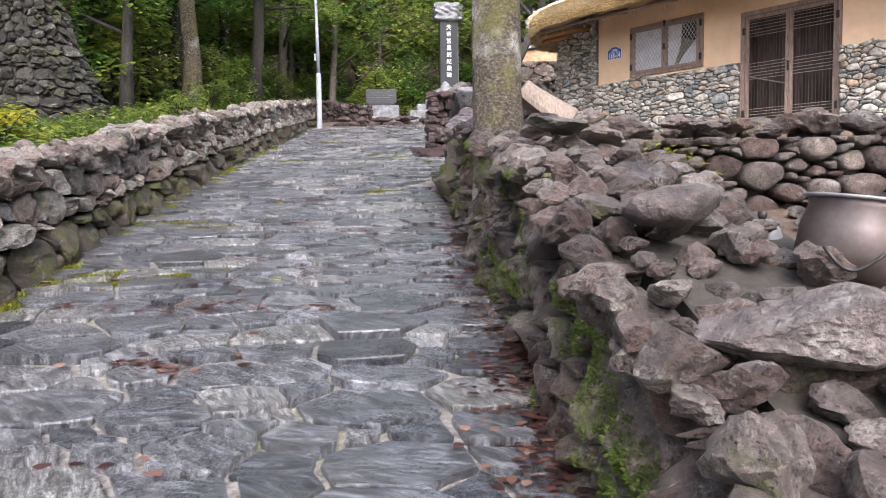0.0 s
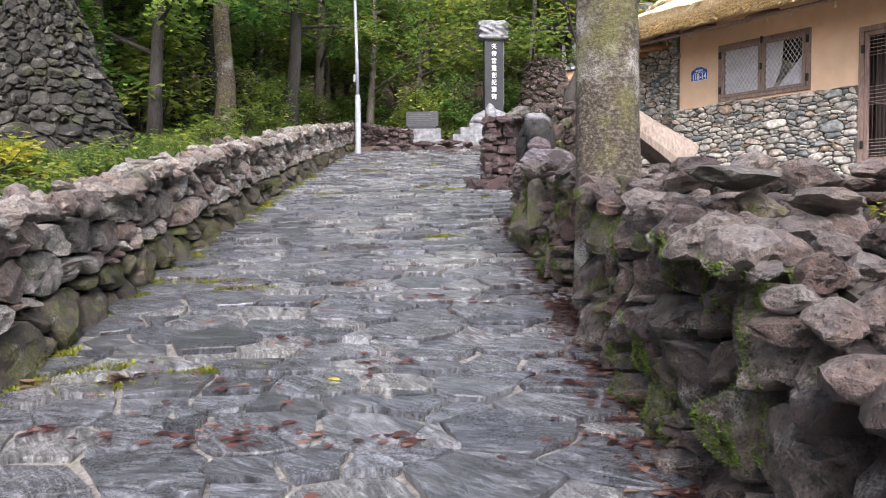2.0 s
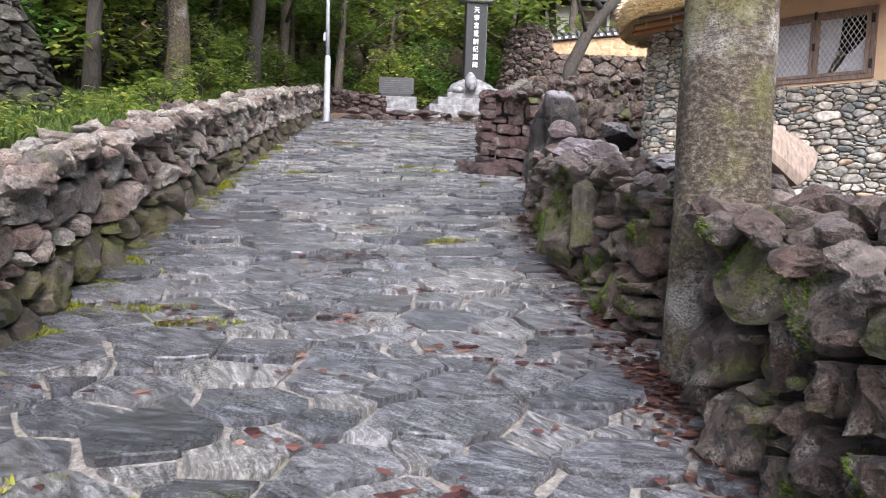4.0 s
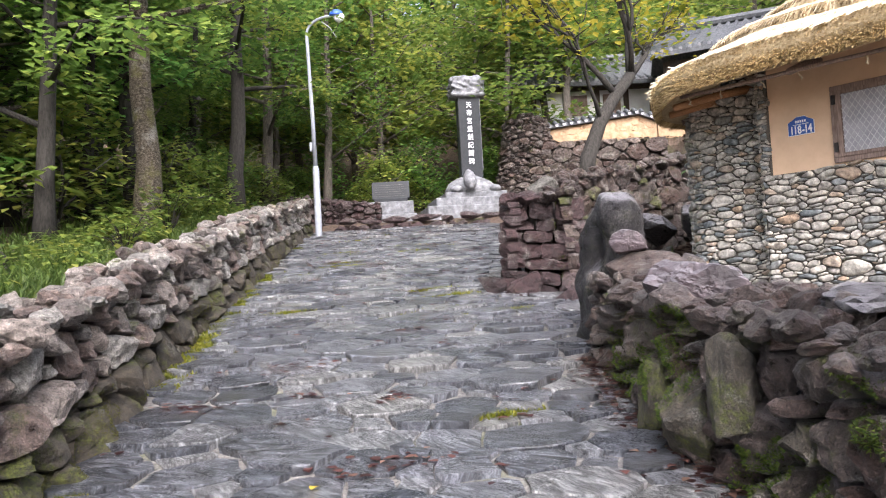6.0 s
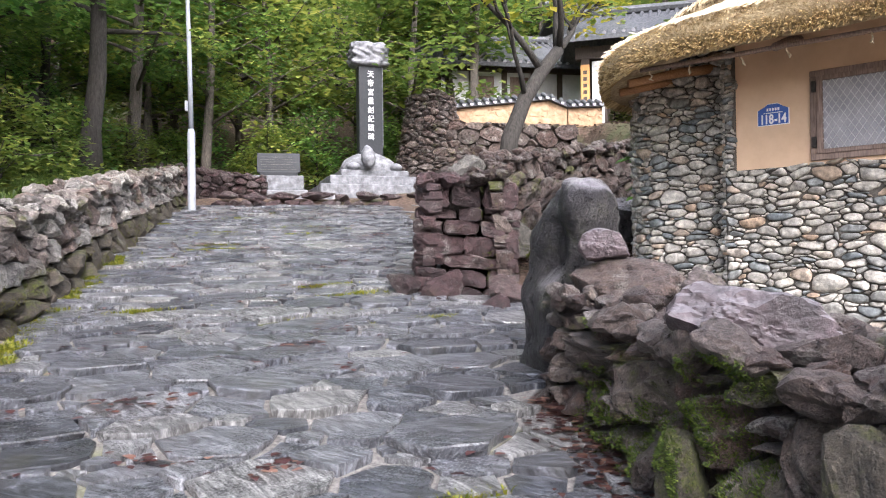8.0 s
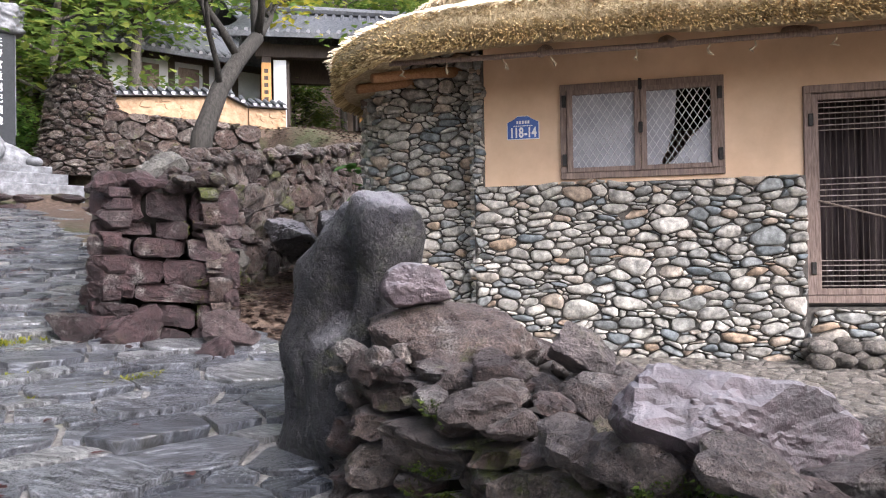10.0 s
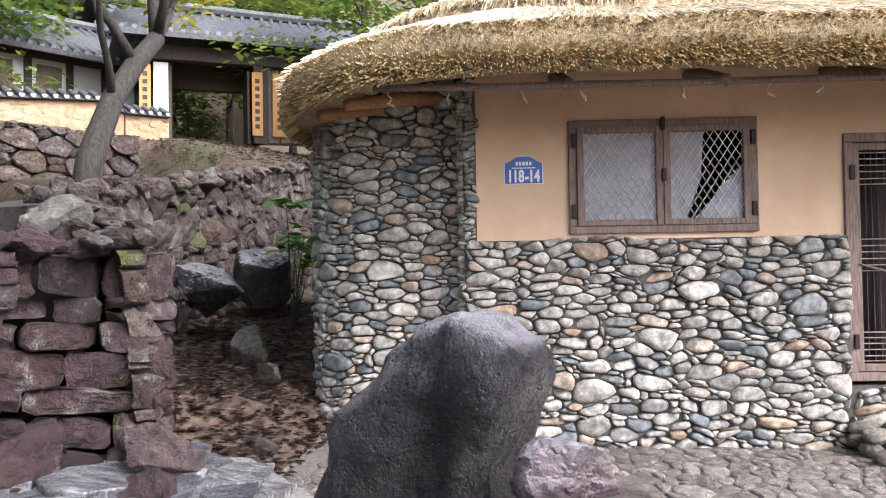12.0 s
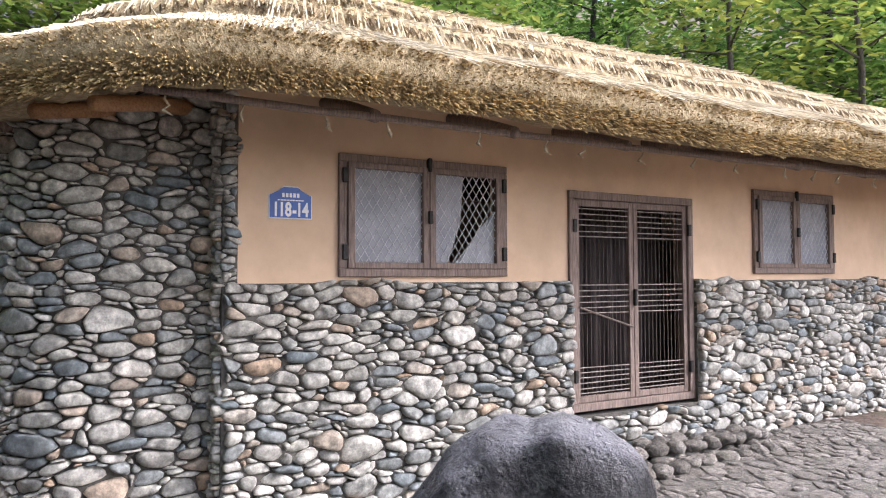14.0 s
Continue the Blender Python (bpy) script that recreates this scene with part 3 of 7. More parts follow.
def rock_mesh(name, seed, level=2, angular=1.0, rough=0.08, sharp=0):
    """A rough boulder of half size 1, cut by random planes."""
    rng = random.Random(seed)
    bm = bmesh.new()
    bmesh.ops.create_icosphere(bm, subdivisions=level, radius=1.0)
    pl = []
    for _ in range(12):
        n = Vector((rng.gauss(0, 1), rng.gauss(0, 1), rng.gauss(0, 1))).normalized()
        pl.append((n, rng.uniform(0.48, 0.8)))
    for v in bm.verts:
        d = v.co.normalized()
        r = 1.0
        for n, off in pl:
            k = d.dot(n)
            if k > 0.05:
                r = min(r, off / k)
        r = 1.0 + (r - 1.0) * angular
        r += rough * 0.22 * noise.noise(d * 27) + rough * 0.4 * noise.noise(d * 13) + rough * noise.noise(d * 2.3 + Vector((seed * 3.1, 0, 0))) + rough * 0.5 * noise.noise(d * 6 + Vector((0, seed * 1.7, 0)))
        v.co = d * r
    k = 1.0 / max(abs(c) for v in bm.verts for c in v.co)
    for v in bm.verts:
        v.co *= k
    me = bpy.data.meshes.new(name)
    bm.to_mesh(me)
    bm.free()
    me.polygons.foreach_set("use_smooth", [True] * len(me.polygons))
    if sharp:
        me.set_sharp_from_angle(angle=radians(sharp))
    return me


ROCKS = [rock_mesh("stone", k, 3, 1.0, 0.14, 17) for k in range(16)]
FINE = [rock_mesh("boulder", k, 5, 1.0, 0.06, 14) for k in range(13)]
SMOOTH = [rock_mesh("stone", 40 + k, 3, 0.55, 0.10) for k in range(6)]


def dressed(me, mat):
    m2 = me.copy()
    m2.materials.clear()
    m2.materials.append(mat)
    return m2


SETS = {}


def rock(name, at, size, rot, mat, parent=None, pool="rough", k=None, rng=random):
    """A boulder object: size is its half extents."""
    key = (pool, mat.name)
    if key not in SETS:
        SETS[key] = [dressed(me, mat) for me in {"rough": ROCKS, "fine": FINE, "smooth": SMOOTH}[pool]]
    me = SETS[key][(k if k is not None else rng.randrange(1000)) % len(SETS[key])]
    ob = new(name, me)
    ob.matrix_basis = Matrix.LocRotScale(at, Euler([radians(a) for a in rot]), size)
    if parent:
        ob.parent = parent
    return ob


# ---------------------------------------------------------------- ground
LEFT_FACE = [(-6, -2.6), (3, -2.8), (5, -2.95), (7, -3.18), (9, -3.3), (11.3, -3.5), (15.3, -3.68), (22.8, -3.85), (30, -3.9)]
RIGHT_FACE = [(-6, 0.75), (1, 0.58), (2.8, 0.47), (4.1, 0.38), (7.5, 0.17), (9, 0.1), (11.2, 0.02), (30, 0.0)]


def ground_z(x, y):
    r, s = RS(x, y)
    road = lane_z(s) if s < 22.3 else lane_z(22.3) + 0.30 * sm(22.3, 22.9, s) + 0.10 * max(0.0, s - 23)
    if s < -2:
        road = lane_z(-2) + 0.05 * (s + 2)
    lf, rf = lerp(LEFT_FACE, s), lerp(RIGHT_FACE, s)
    z = road - 0.07
    # bank to the left of the lane, flush with the wall's top
    if r < lf - 0.15:
        away = lf - 0.15 - r
        bank = (0.72 + 0.05 * away) * (1 - 0.6 * sm(19, 24, s))
        z = z + bank * sm(0.0, 0.45, away) + 0.12 * nz(x * 0.5, y * 0.5) * sm(0.5, 2, away) + 0.08 * max(0, away - 9)
    # plots and yard to the right
    if r > rf + 0.3:
        low = lane_z(min(max(s, -3), 6)) + 0.45
        yard = 1.93 + 0.02 * max(0.0, s - 8) + 0.16 * sm(7.0, 3.0, y)
        k = sm(5.75, 6.05, s - 0.05 * max(0.0, r - 0.75))
        plot = low + (yard - low) * k
        alley = 1.98 + 0.17 * max(0.0, x - 7.2)
        plot = plot + (min(alley, 2.85) - plot) * sm(9.9, 10.5, y) * sm(11.0, 11.6, s)
        up = 3.5 + 0.19 * min(5.0, max(0.0, x - 8)) + 0.03 * max(0.0, y - 12.4) + 1.6 * (sm(24.75, 25.15, s) + (sm(17.5, 25.0, s) - sm(24.75, 25.15, s)) * sm(5.2, 6.4, r))
        plot = plot + (min(up, 6.1 + 0.02 * y) - plot) * sm(12.15, 12.5, y) * sm(1.3, 2.0, r - rf)
        plot = plot + (road + 0.05 - plot) * sm(13.6, 14.0, s) * sm(1.9, 1.3, r - rf)
        z = z + (plot - z) * sm(0.0, 0.35, r - rf - 0.3)
    far = max(0.0, s - 31)
    z += 0.5 * far * (1 - 0.5 * sm(20, 90, far)) + 0.38 * max(0.0, r - 17)
    if s > 22.9:
        z += 0.05 * nz(x, y)
    return z


def axis_steps(lo, hi, fine, reach):
    a = list(np.arange(lo, hi + 1e-6, fine))
    st, p, q = fine, lo, hi
    left, right = [], []
    while p > -reach:
        st *= 1.35
        p -= st
        q += st
        left.append(p)
        right.append(q)
    return left[::-1] + a + right


XS, YS = axis_steps(-8.0, 26.0, 0.2, 420), axis_steps(-6.0, 32.0, 0.2, 420)
GV = [(x, y, ground_z(x, y)) for x in XS for y in YS]
NY = len(YS)
GF = [(i * NY + j, (i + 1) * NY + j, (i + 1) * NY + j + 1, i * NY + j + 1) for i in range(len(XS) - 1) for j in range(NY - 1)]
ground = tagged(mesh("ground", GV, GF, MAT_GROUND, None, True), "leaf-littered brown forest floor with moss and low green", "ground", kind="structure")

# ---------------------------------------------------------------- the lane
def strip(name, mat, s0, s1, edge_l, edge_r, lift, label, category, step=0.5, parts=8):
    V, F = [], []
    n = int((s1 - s0) / step) + 1
    for i in range(n):
        s = s0 + (s1 - s0) * i / (n - 1)
        for k in range(parts + 1):
            r = edge_l(s) + (edge_r(s) - edge_l(s)) * k / parts
            V.append(P(r, s, lane_z(s) + lift))
    w = parts + 1
    for i in range(n - 1):
        for k in range(parts):
            F.append((i * w + k, i * w + k + 1, (i + 1) * w + k + 1, (i + 1) * w + k))
    return tagged(mesh(name, V, F, mat), label, category, kind="structure")


def lane_right(s):
    return lerp(RIGHT_FACE, s) + 0.25 + 0.75 * sm(10.9, 11.3, s) * sm(13.6, 13.3, s) + 1.2 * sm(14.9, 15.5, s)


pavement = strip("pavement", MAT_MORTAR, -4.0, 22.6, lambda s: lerp(LEFT_FACE, s) - 0.1, lane_right, 0.0,
                 "sloping lane of wet dark slate slabs in mossy mortar", "pavement")


def slab(mid, poly, M, rng, gap, top):
    c = np.array(mid)
    ring = []
    for (ax, ay), (bx, by) in zip(poly, poly[1:] + poly[:1]):
        k = max(1, int(math.hypot(bx - ax, by - ay) / 0.09))
        ring += [(ax + (bx - ax) * j / k, ay + (by - ay) * j / k) for j in range(k)]
    ring = np.array(ring)
    n = len(ring)
    seed = rng.uniform(0, 90)
    ring += np.array([[0.03 * nz(p[0] * 7, p[1] * 7, seed), 0.02 * nz(p[1] * 7, p[0] * 7, seed + 5)] for p in ring])
    d = ring - c
    size = np.hypot(*d.T)
    d = d * np.maximum(0.5, 1 - gap / np.maximum(size, 1e-3))[:, None]
    tu, tv = rng.uniform(-0.03, 0.03), rng.uniform(-0.10, 0.01)
    top += 0.42 * (abs(tu) * float(np.abs(d[:, 0]).max()) + abs(tv) * float(np.abs(d[:, 1]).max()))
    V = []
    for sc, lift in ((0.9, -0.05), (1.0, top - 0.009), (0.985, top), (0.66, top), (0.33, top)):
        for q in d * sc:
            h = lift
            if lift > 0:
                h += tu * q[0] + tv * q[1] + 0.008 * nz((c[0] + q[0]) * 5, (c[1] + q[1]) * 9, seed)
            V.append(M(c[0] + q[0], c[1] + q[1], h))
    V.append(M(c[0], c[1], top + 0.008 * nz(c[0] * 5, c[1] * 9, seed)))
    F = []
    for a in range(4):
        for k in range(n):
            k2 = (k + 1) % n
            F.append((a * n + k, a * n + k2, (a + 1) * n + k2, (a + 1) * n + k))
    F += [(4 * n + k, 4 * n + (k + 1) % n, 5 * n) for k in range(n)]
    return V, F


def lay_slabs():
    rng = random.Random(5)
    M = lambda u, v, d: P(u - 4.0, v - 3.5, lane_z(v - 3.5) + d)
    cs = cells(5.2, 26.0, [(0.29, 250), (0.22, 1500), (0.155, 6000), (0.10, 9000), (0.065, 6000)], 1.4, 11, 0.16, warp=0.05)
    keep = []
    for mid, poly in cs:
        r, s = mid[0] - 4.0, mid[1] - 3.5
        if lerp(LEFT_FACE, s) + 0.04 < r < lane_right(s) - 0.16:
            keep.append((mid, poly))
    near = P(-1.3, 7.0, 1.2)
    keep.sort(key=lambda e: (M(e[0][0], e[0][1], 0) - near).length)
    rest = Pile()
    for i, (mid, poly) in enumerate(keep):
        V, F = slab(mid, poly, M, rng, rng.uniform(0.008, 0.026), rng.uniform(0.014, 0.046))
        if i < 300:
            o = M(mid[0], mid[1], 0)
            ob = mesh("slab", [Matrix.Rotation(radians(34.6), 3, "Z") @ (v - o) for v in V], F, MAT_SLATE, pavement, False, at=o)
            ob.rotation_euler = (0, 0, radians(-34.6))
        else:
            rest.add(V, F)
    tagged(mesh("slab_rest", rest.v, rest.f, MAT_SLATE_I, pavement, False), kind="stuff")

# ---------------------------------------------------------------- dry-stone walls
def wall_core(name, us, place, thick, mat, label, inset=0.05):
    """The dark filling of a wall along u: place(u) gives foot, outward way and height."""
    V, F = [], []
    for u in us:
        foot, out, h = place(u)
        a, b = foot - out * inset, foot - out * thick
        V += [a - Vector((0, 0, 0.3)), a + Vector((0, 0, h - 0.07)), b + Vector((0, 0, h - 0.07)), b - Vector((0, 0, 0.3))]
    for i in range(len(us) - 1):
        o, p = i * 4, i * 4 + 4
        for k in range(3):
            F.append((o + k, o + k + 1, p + k + 1, p + k))
    F += [(0, 3, 2, 1), tuple(len(V) - 4 + k for k in range(4))]
    return tagged(mesh(name, V, F, mat), label, "stone wall", kind="structure")


def top_stones(parent, us, place, thick, mat, seed, size=(0.10, 0.2), rows=3, lift=0.02, pool="rough", name="cap_stone"):
    """Loose boulders along the top of a wall."""
    rng = random.Random(seed)
    for k in range(rows):
        u = us[0] + rng.uniform(0, 0.1)
        while u < us[-1]:
            foot, out, h = place(u)
            a = rng.uniform(*size)
            at = foot - out * (thick * (k + 0.35 + rng.uniform(-0.2, 0.2)) / rows) + Vector((0, 0, h + lift + rng.uniform(-0.05, 0.04)))
            yaw = math.degrees(math.atan2(out.y, out.x)) + 90 + rng.uniform(-30, 30)
            if (at - P(0.5, 6.72, at.z)).length < 0.36:
                u += 0.2
                continue
            rock(name, at, (a * rng.uniform(1.0, 1.5), a * rng.uniform(0.8, 1.1), a * rng.uniform(0.5, 0.85)), (rng.uniform(-14, 14), rng.uniform(-14, 14), yaw), mat, parent, pool, rng=rng)
            u += a * rng.uniform(1.5, 2.0)


OUT_L = P(1, 0, 0)      # the left wall faces right
OUT_R = P(-1, 0, 0)
UP = Vector((0, 0, 1))

# left wall
L0, L1 = -3.0, 22.6


def left_place(u):
    s = L0 + u
    return P(lerp(LEFT_FACE, s), s, lane_z(s)), OUT_L, 0.86 + 0.07 * nz(s * 0.8, 3.1) - 0.1 * sm(17, 22, s)


def left_map(u, v, d):
    foot, out, h = left_place(u)
    k = v / 0.9
    return foot + out * (d - 0.16 * k) + UP * (k * h - 0.04)


def build_left_wall():
    us = [i * 0.4 for i in range(int((L1 - L0) / 0.4) + 1)]
    w = wall_core("wall_left", us, left_place, 0.75, MAT_CORE, "low dry-stone wall of dark brown lava stones, mossy at its foot", 0.27)
    low = cells(L1 - L0, 0.38, [(0.26, 900), (0.17, 2500), (0.1, 3000)], 1.25, 21)
    M0 = lambda u, v, d: left_map(u, v, d)
    set_stones(w, low, M0, 22, (MAT_MOSSY, MAT_MOSSY), P(-3, 9, 1.5), 60, depth=0.14, proud=0.10, rounding=1, crag=True, n=16, rough=0.03, tilt=0.2, gap=0.012)
    high = cells(L1 - L0, 0.52, [(0.19, 800), (0.14, 2500), (0.095, 5000), (0.06, 5000)], 1.35, 23)
    M1 = lambda u, v, d: left_map(u, v + 0.38, d)
    set_stones(w, high, M1, 24, (MAT_LAVA, MAT_LAVA_I), P(-3, 9, 1.5), 230, depth=0.14, proud=0.085, rounding=1, crag=True, n=16, rough=0.04, tilt=0.35, gap=0.014)
    top_stones(w, (0.0, L1 - L0), left_place, 0.62, MAT_LAVA, 25, (0.08, 0.16), 3, 0.0)


build_left_wall()

# right wall, from below the first view up to the standing stone
R0, R1 = -3.0, 10.75
RIGHT_H = [(-3, 0.66), (1.6, 0.66), (2.4, 0.76), (3.1, 0.88), (3.8, 0.97), (5.5, 0.99), (6.6, 0.97), (7.4, 0.92), (8.5, 0.87), (9.6, 0.72), (10.75, 0.6)]


def right_place(u):
    s = R0 + u
    niche = 0.55 * math.exp(-((s - 6.72) / 0.27) ** 4)
    return P(lerp(RIGHT_FACE, s) + niche, s, lane_z(s)), OUT_R, lerp(RIGHT_H, s) + 0.04 * nz(s * 1.1, 7.7)


def right_map(u, v, d):
    foot, out, h = right_place(u)
    k = v / 0.9
    return foot + out * (d - 0.12 * k) + UP * (k * h - 0.05)


def build_right_wall():
    L = R1 - R0
    us = [i * 0.3 for i in range(int(L / 0.3) + 1)]
    w = wall_core("wall_right", us, right_place, 1.0, MAT_CORE, "rough dry-stone wall of brown lava boulders with moss tufts", 0.32)
    cs = cells(L, 0.9, [(0.21, 160), (0.155, 800), (0.11, 3500), (0.075, 6000), (0.045, 5000)], 1.2, 31)
    set_stones(w, cs, right_map, 32, (MAT_WETSHADE, MAT_WETSHADE_I, MAT_MOSSY), P(0.3, 5.5, 1.5), 300, flip=True, depth=0.16, proud=0.09, rounding=1, crag=True, n=20, rough=0.05, tilt=0.35, gap=0.02)
    top_stones(w, (0.0, L), right_place, 0.95, MAT_CAPS, 33, (0.065, 0.165), 5, -0.03)
    return w


wall_right = build_right_wall()

# wall across the plot, below the yard
def cross_place(u):
    r = 0.75 + u
    return P(r, 5.45 + 0.05 * u, 1.30), P(0, -1, 0), 0.72 + 0.05 * nz(u, 9.3)


def cross_map(u, v, d):
    foot, out, h = cross_place(u)
    return foot + out * (d - 0.1 * v) + UP * (v / 0.75 * h - 0.05)


def build_cross_wall():
    us = [i * 0.4 for i in range(16)]
    w = wall_core("wall_yard", us, cross_place, 0.7, MAT_CORE, "dry-stone retaining wall of grey cobbles and brown boulders", 0.2)
    cs = cells(6.0, 0.75, [(0.17, 100), (0.125, 600), (0.09, 1500), (0.055, 1500)], 1.45, 41)
    set_stones(w, cs, cross_map, 42, (MAT_CAPS, MAT_WETSHADE_I, MAT_GREY), P(2, 5.4, 1.6), 200, depth=0.14, proud=0.10, rounding=2, n=16, rough=0.025, tilt=0.25, gap=0.014)
    top_stones(w, (0.0, 6.0), cross_place, 0.6, MAT_CAPS, 43, (0.11, 0.22), 2, 0.03)


build_cross_wall()


def rubble():
    """Tumbled stones on the plot between the lane wall and the wall across it."""
    rng = random.Random(47)
    spots = []
    for _ in range(900):
        r, q = rng.uniform(1.35, 4.6), rng.uniform(1.6, 5.3)
        if len(spots) < 90 and all((r - a) ** 2 + (q - b) ** 2 > 0.05 for a, b in spots) and (r - 1.47) ** 2 + (q - 2.62) ** 2 > 0.13 and (r - 1.36) ** 2 + (q - 3.1) ** 2 > 0.06:
            spots.append((r, q))
            a = rng.uniform(0.09, 0.2)
            at = P(r, q, 0)
            at.z = ground_z(at.x, at.y) + a * 0.3
            ob = rock("loose_stone", at, (a * rng.uniform(0.9, 1.4), a, a * rng.uniform(0.5, 0.8)), (rng.uniform(-15, 15), rng.uniform(-15, 15), rng.uniform(0, 360)), MAT_CAPS if rng.random() < 0.6 else MAT_GREY, None, rng=rng)
            tagged(ob, "tumbled damp brown stone on the plot behind the wall", "stone", "tumbled stones behind the wall")


rubble()

# stub of wall beyond the gap, running on as the terrace's retaining wall
STUB = [P(-0.1, 14.5, 0), P(-0.27, 13.55, 0), P(0.62, 13.25, 0), Vector((9.4, 12.0, 0)), Vector((18.5, 12.35, 0))]
STUB_U = [0.0]
for a, b in zip(STUB, STUB[1:]):
    STUB_U.append(STUB_U[-1] + (b - a).length)
STUB_FOOT = [(0, lane_z(14.5)), (STUB_U[1], lane_z(13.5)), (STUB_U[2], 2.15), (STUB_U[3], 2.5), (STUB_U[4], 3.0)]
STUB_TOP = [(0, 3.5), (STUB_U[1], 3.46), (STUB_U[2], 3.46), (STUB_U[3], 3.9), (STUB_U[4], 5.4)]


def stub_place(u):
    for i in range(len(STUB) - 1):
        if u <= STUB_U[i + 1] or i == len(STUB) - 2:
            k = (u - STUB_U[i]) / (STUB_U[i + 1] - STUB_U[i])
            foot = STUB[i].lerp(STUB[i + 1], k)
            break
    ways = []
    for a, b in zip(STUB, STUB[1:]):
        d = (b - a).normalized()
        ways.append(Vector((d.y, -d.x, 0)))
    out = ways[i]
    foot.z = lerp(STUB_FOOT, u)
    return foot, out, lerp(STUB_TOP, u) - foot.z


def stub_map(u, v, d, seg=None):
    if seg is None:
        foot, out, h = stub_place(u)
    else:
        lo, hi = STUB_U[seg] + 1e-4, STUB_U[seg + 1] - 1e-4
        foot, out, h = stub_place(min(hi, max(lo, u)))
        foot = foot + (STUB[seg + 1] - STUB[seg]).normalized() * (u - min(hi, max(lo, u)))
    k = v / 1.35
    return foot + out * (d - 0.12 * k) + UP * (k * h - 0.05)


def courses(L, H, low, seed, wide=(0.26, 0.46), high=(0.13, 0.23)):
    """Roughly squared blocks in uneven courses that fill L x H."""
    rng = random.Random(seed)
    out, v = [], low
    while v < H - 0.05:
        h = min(rng.uniform(*high), H - v)
        if H - v - h < 0.07:
            h = H - v
        u = -rng.uniform(0, 0.15)
        while u < L:
            w = rng.uniform(*wide) * (1.25 if h < 0.15 else 1.0)
            a, b = max(0.0, u), min(L, u + w)
            if L - b < 0.1:
                b = L
            if b - a > 0.06:
                j = lambda k: rng.uniform(-k, k)
                if rng.random() < 0.2 and b - a > 0.25:
                    q = a + (b - a) * rng.uniform(0.6, 0.75)
                    m = v + h * rng.uniform(0.4, 0.6)
                    out.append([(a, v), (q, v), (q, v + h), (a, v + h)])
                    out.append([(q, v), (b, v), (b, m), (q, m)])
                    out.append([(q, m), (b, m), (b, v + h), (q, v + h)])
                else:
                    out.append([(a, v + j(0.02)), (b, v + j(0.02)), (b + j(0.02), v + h + j(0.02)), (a + j(0.02), v + h + j(0.02))])
            u = b if b < L else L
        v += h
    blocks = []
    for q in out:
        worn = []
        for (ax, ay), (bx, by) in zip(q, q[1:] + q[:1]):
            worn += [(ax, ay), ((ax + bx) / 2 + rng.uniform(-0.018, 0.018), (ay + by) / 2 + rng.uniform(-0.018, 0.018))]
        blocks.append(((sum(p[0] for p in q) / 4, sum(p[1] for p in q) / 4), worn))
    return blocks


def build_stub():
    U = STUB_U
    def prism(feet, z0, tops):
        n = len(feet)
        V = [Vector((p.x, p.y, z0)) for p in feet] + [Vector((p.x, p.y, z)) for p, z in zip(feet, tops)]
        return V, [tuple(range(n))[::-1], tuple(range(n, 2 * n))] + [(k, (k + 1) % n, n + (k + 1) % n, n + k) for k in range(n)]
    pile = Pile()
    pile.add(*prism([P(0.14, 14.6, 0), P(0.02, 13.9, 0), P(0.34, 13.65, 0), P(0.62, 15.2, 0), P(0.3, 15.2, 0)], 1.9, [3.4] * 5))
    pile.add(*prism([Vector((9.1, 12.26, 0)), Vector((18.5, 12.6, 0)), Vector((18.5, 13.2, 0)), Vector((9.1, 12.9, 0))], 2.0, [3.78, 5.3, 5.3, 3.78]))
    w = tagged(mesh("wall_stub", pile.v, pile.f, MAT_CORE), "dry-stone wall of red-brown blocks turning into a retaining wall", "stone wall", kind="structure")
    # the squared red blocks of its end
    for lo, hi, sizes, seed, mats, cap, seg in ((0.0, U[1] + 0.06, [(0.18, 300), (0.12, 900), (0.07, 900)], 51, (MAT_RED, MAT_RED), 80, 0),
                                           (U[1] - 0.06, U[2] + 0.06, [(0.26, 90), (0.2, 200), (0.12, 300), (0.06, 400)], 52, (MAT_RED, MAT_RED), 80, 1),
                                           (U[2] + 0.02, U[3], [(0.2, 150), (0.14, 500), (0.09, 1500), (0.05, 1500)], 53, (MAT_WETSHADE, MAT_WETSHADE_I, MAT_MOSSY), 100, 2),
                                           (U[3], U[4], [(0.2, 200), (0.13, 900), (0.08, 2500), (0.05, 2500)], 54, (MAT_WETSHADE, MAT_WETSHADE_I, MAT_MOSSY), 160, 3)):
        cs = courses(hi - lo, 1.35, 0.0, seed) if seg < 2 else cells(hi - lo, 1.35, sizes, 1.45, seed)
        set_stones(w, cs, lambda u, v, d, lo=lo, seg=seg: stub_map(u + lo, v, d, seg), seed, mats, P(0, 13, 3), cap, depth=0.12, proud=0.07 if seg < 2 else 0.075, rounding=1, crag=True, n=20, rough=0.03, tilt=0.25, gap=0.006)
    top_stones(w, (0.0, U[1] - 0.1), stub_place, 0.5, MAT_RED, 56, (0.09, 0.15), 2, -0.02)
    top_stones(w, (U[1] + 0.1, U[2]), stub_place, 0.5, MAT_RED, 57, (0.1, 0.15), 2, 0.0)
    top_stones(w, (U[2], U[4]), stub_place, 0.5, MAT_WETSHADE, 58, (0.08, 0.15), 2, -0.02)


build_stub()

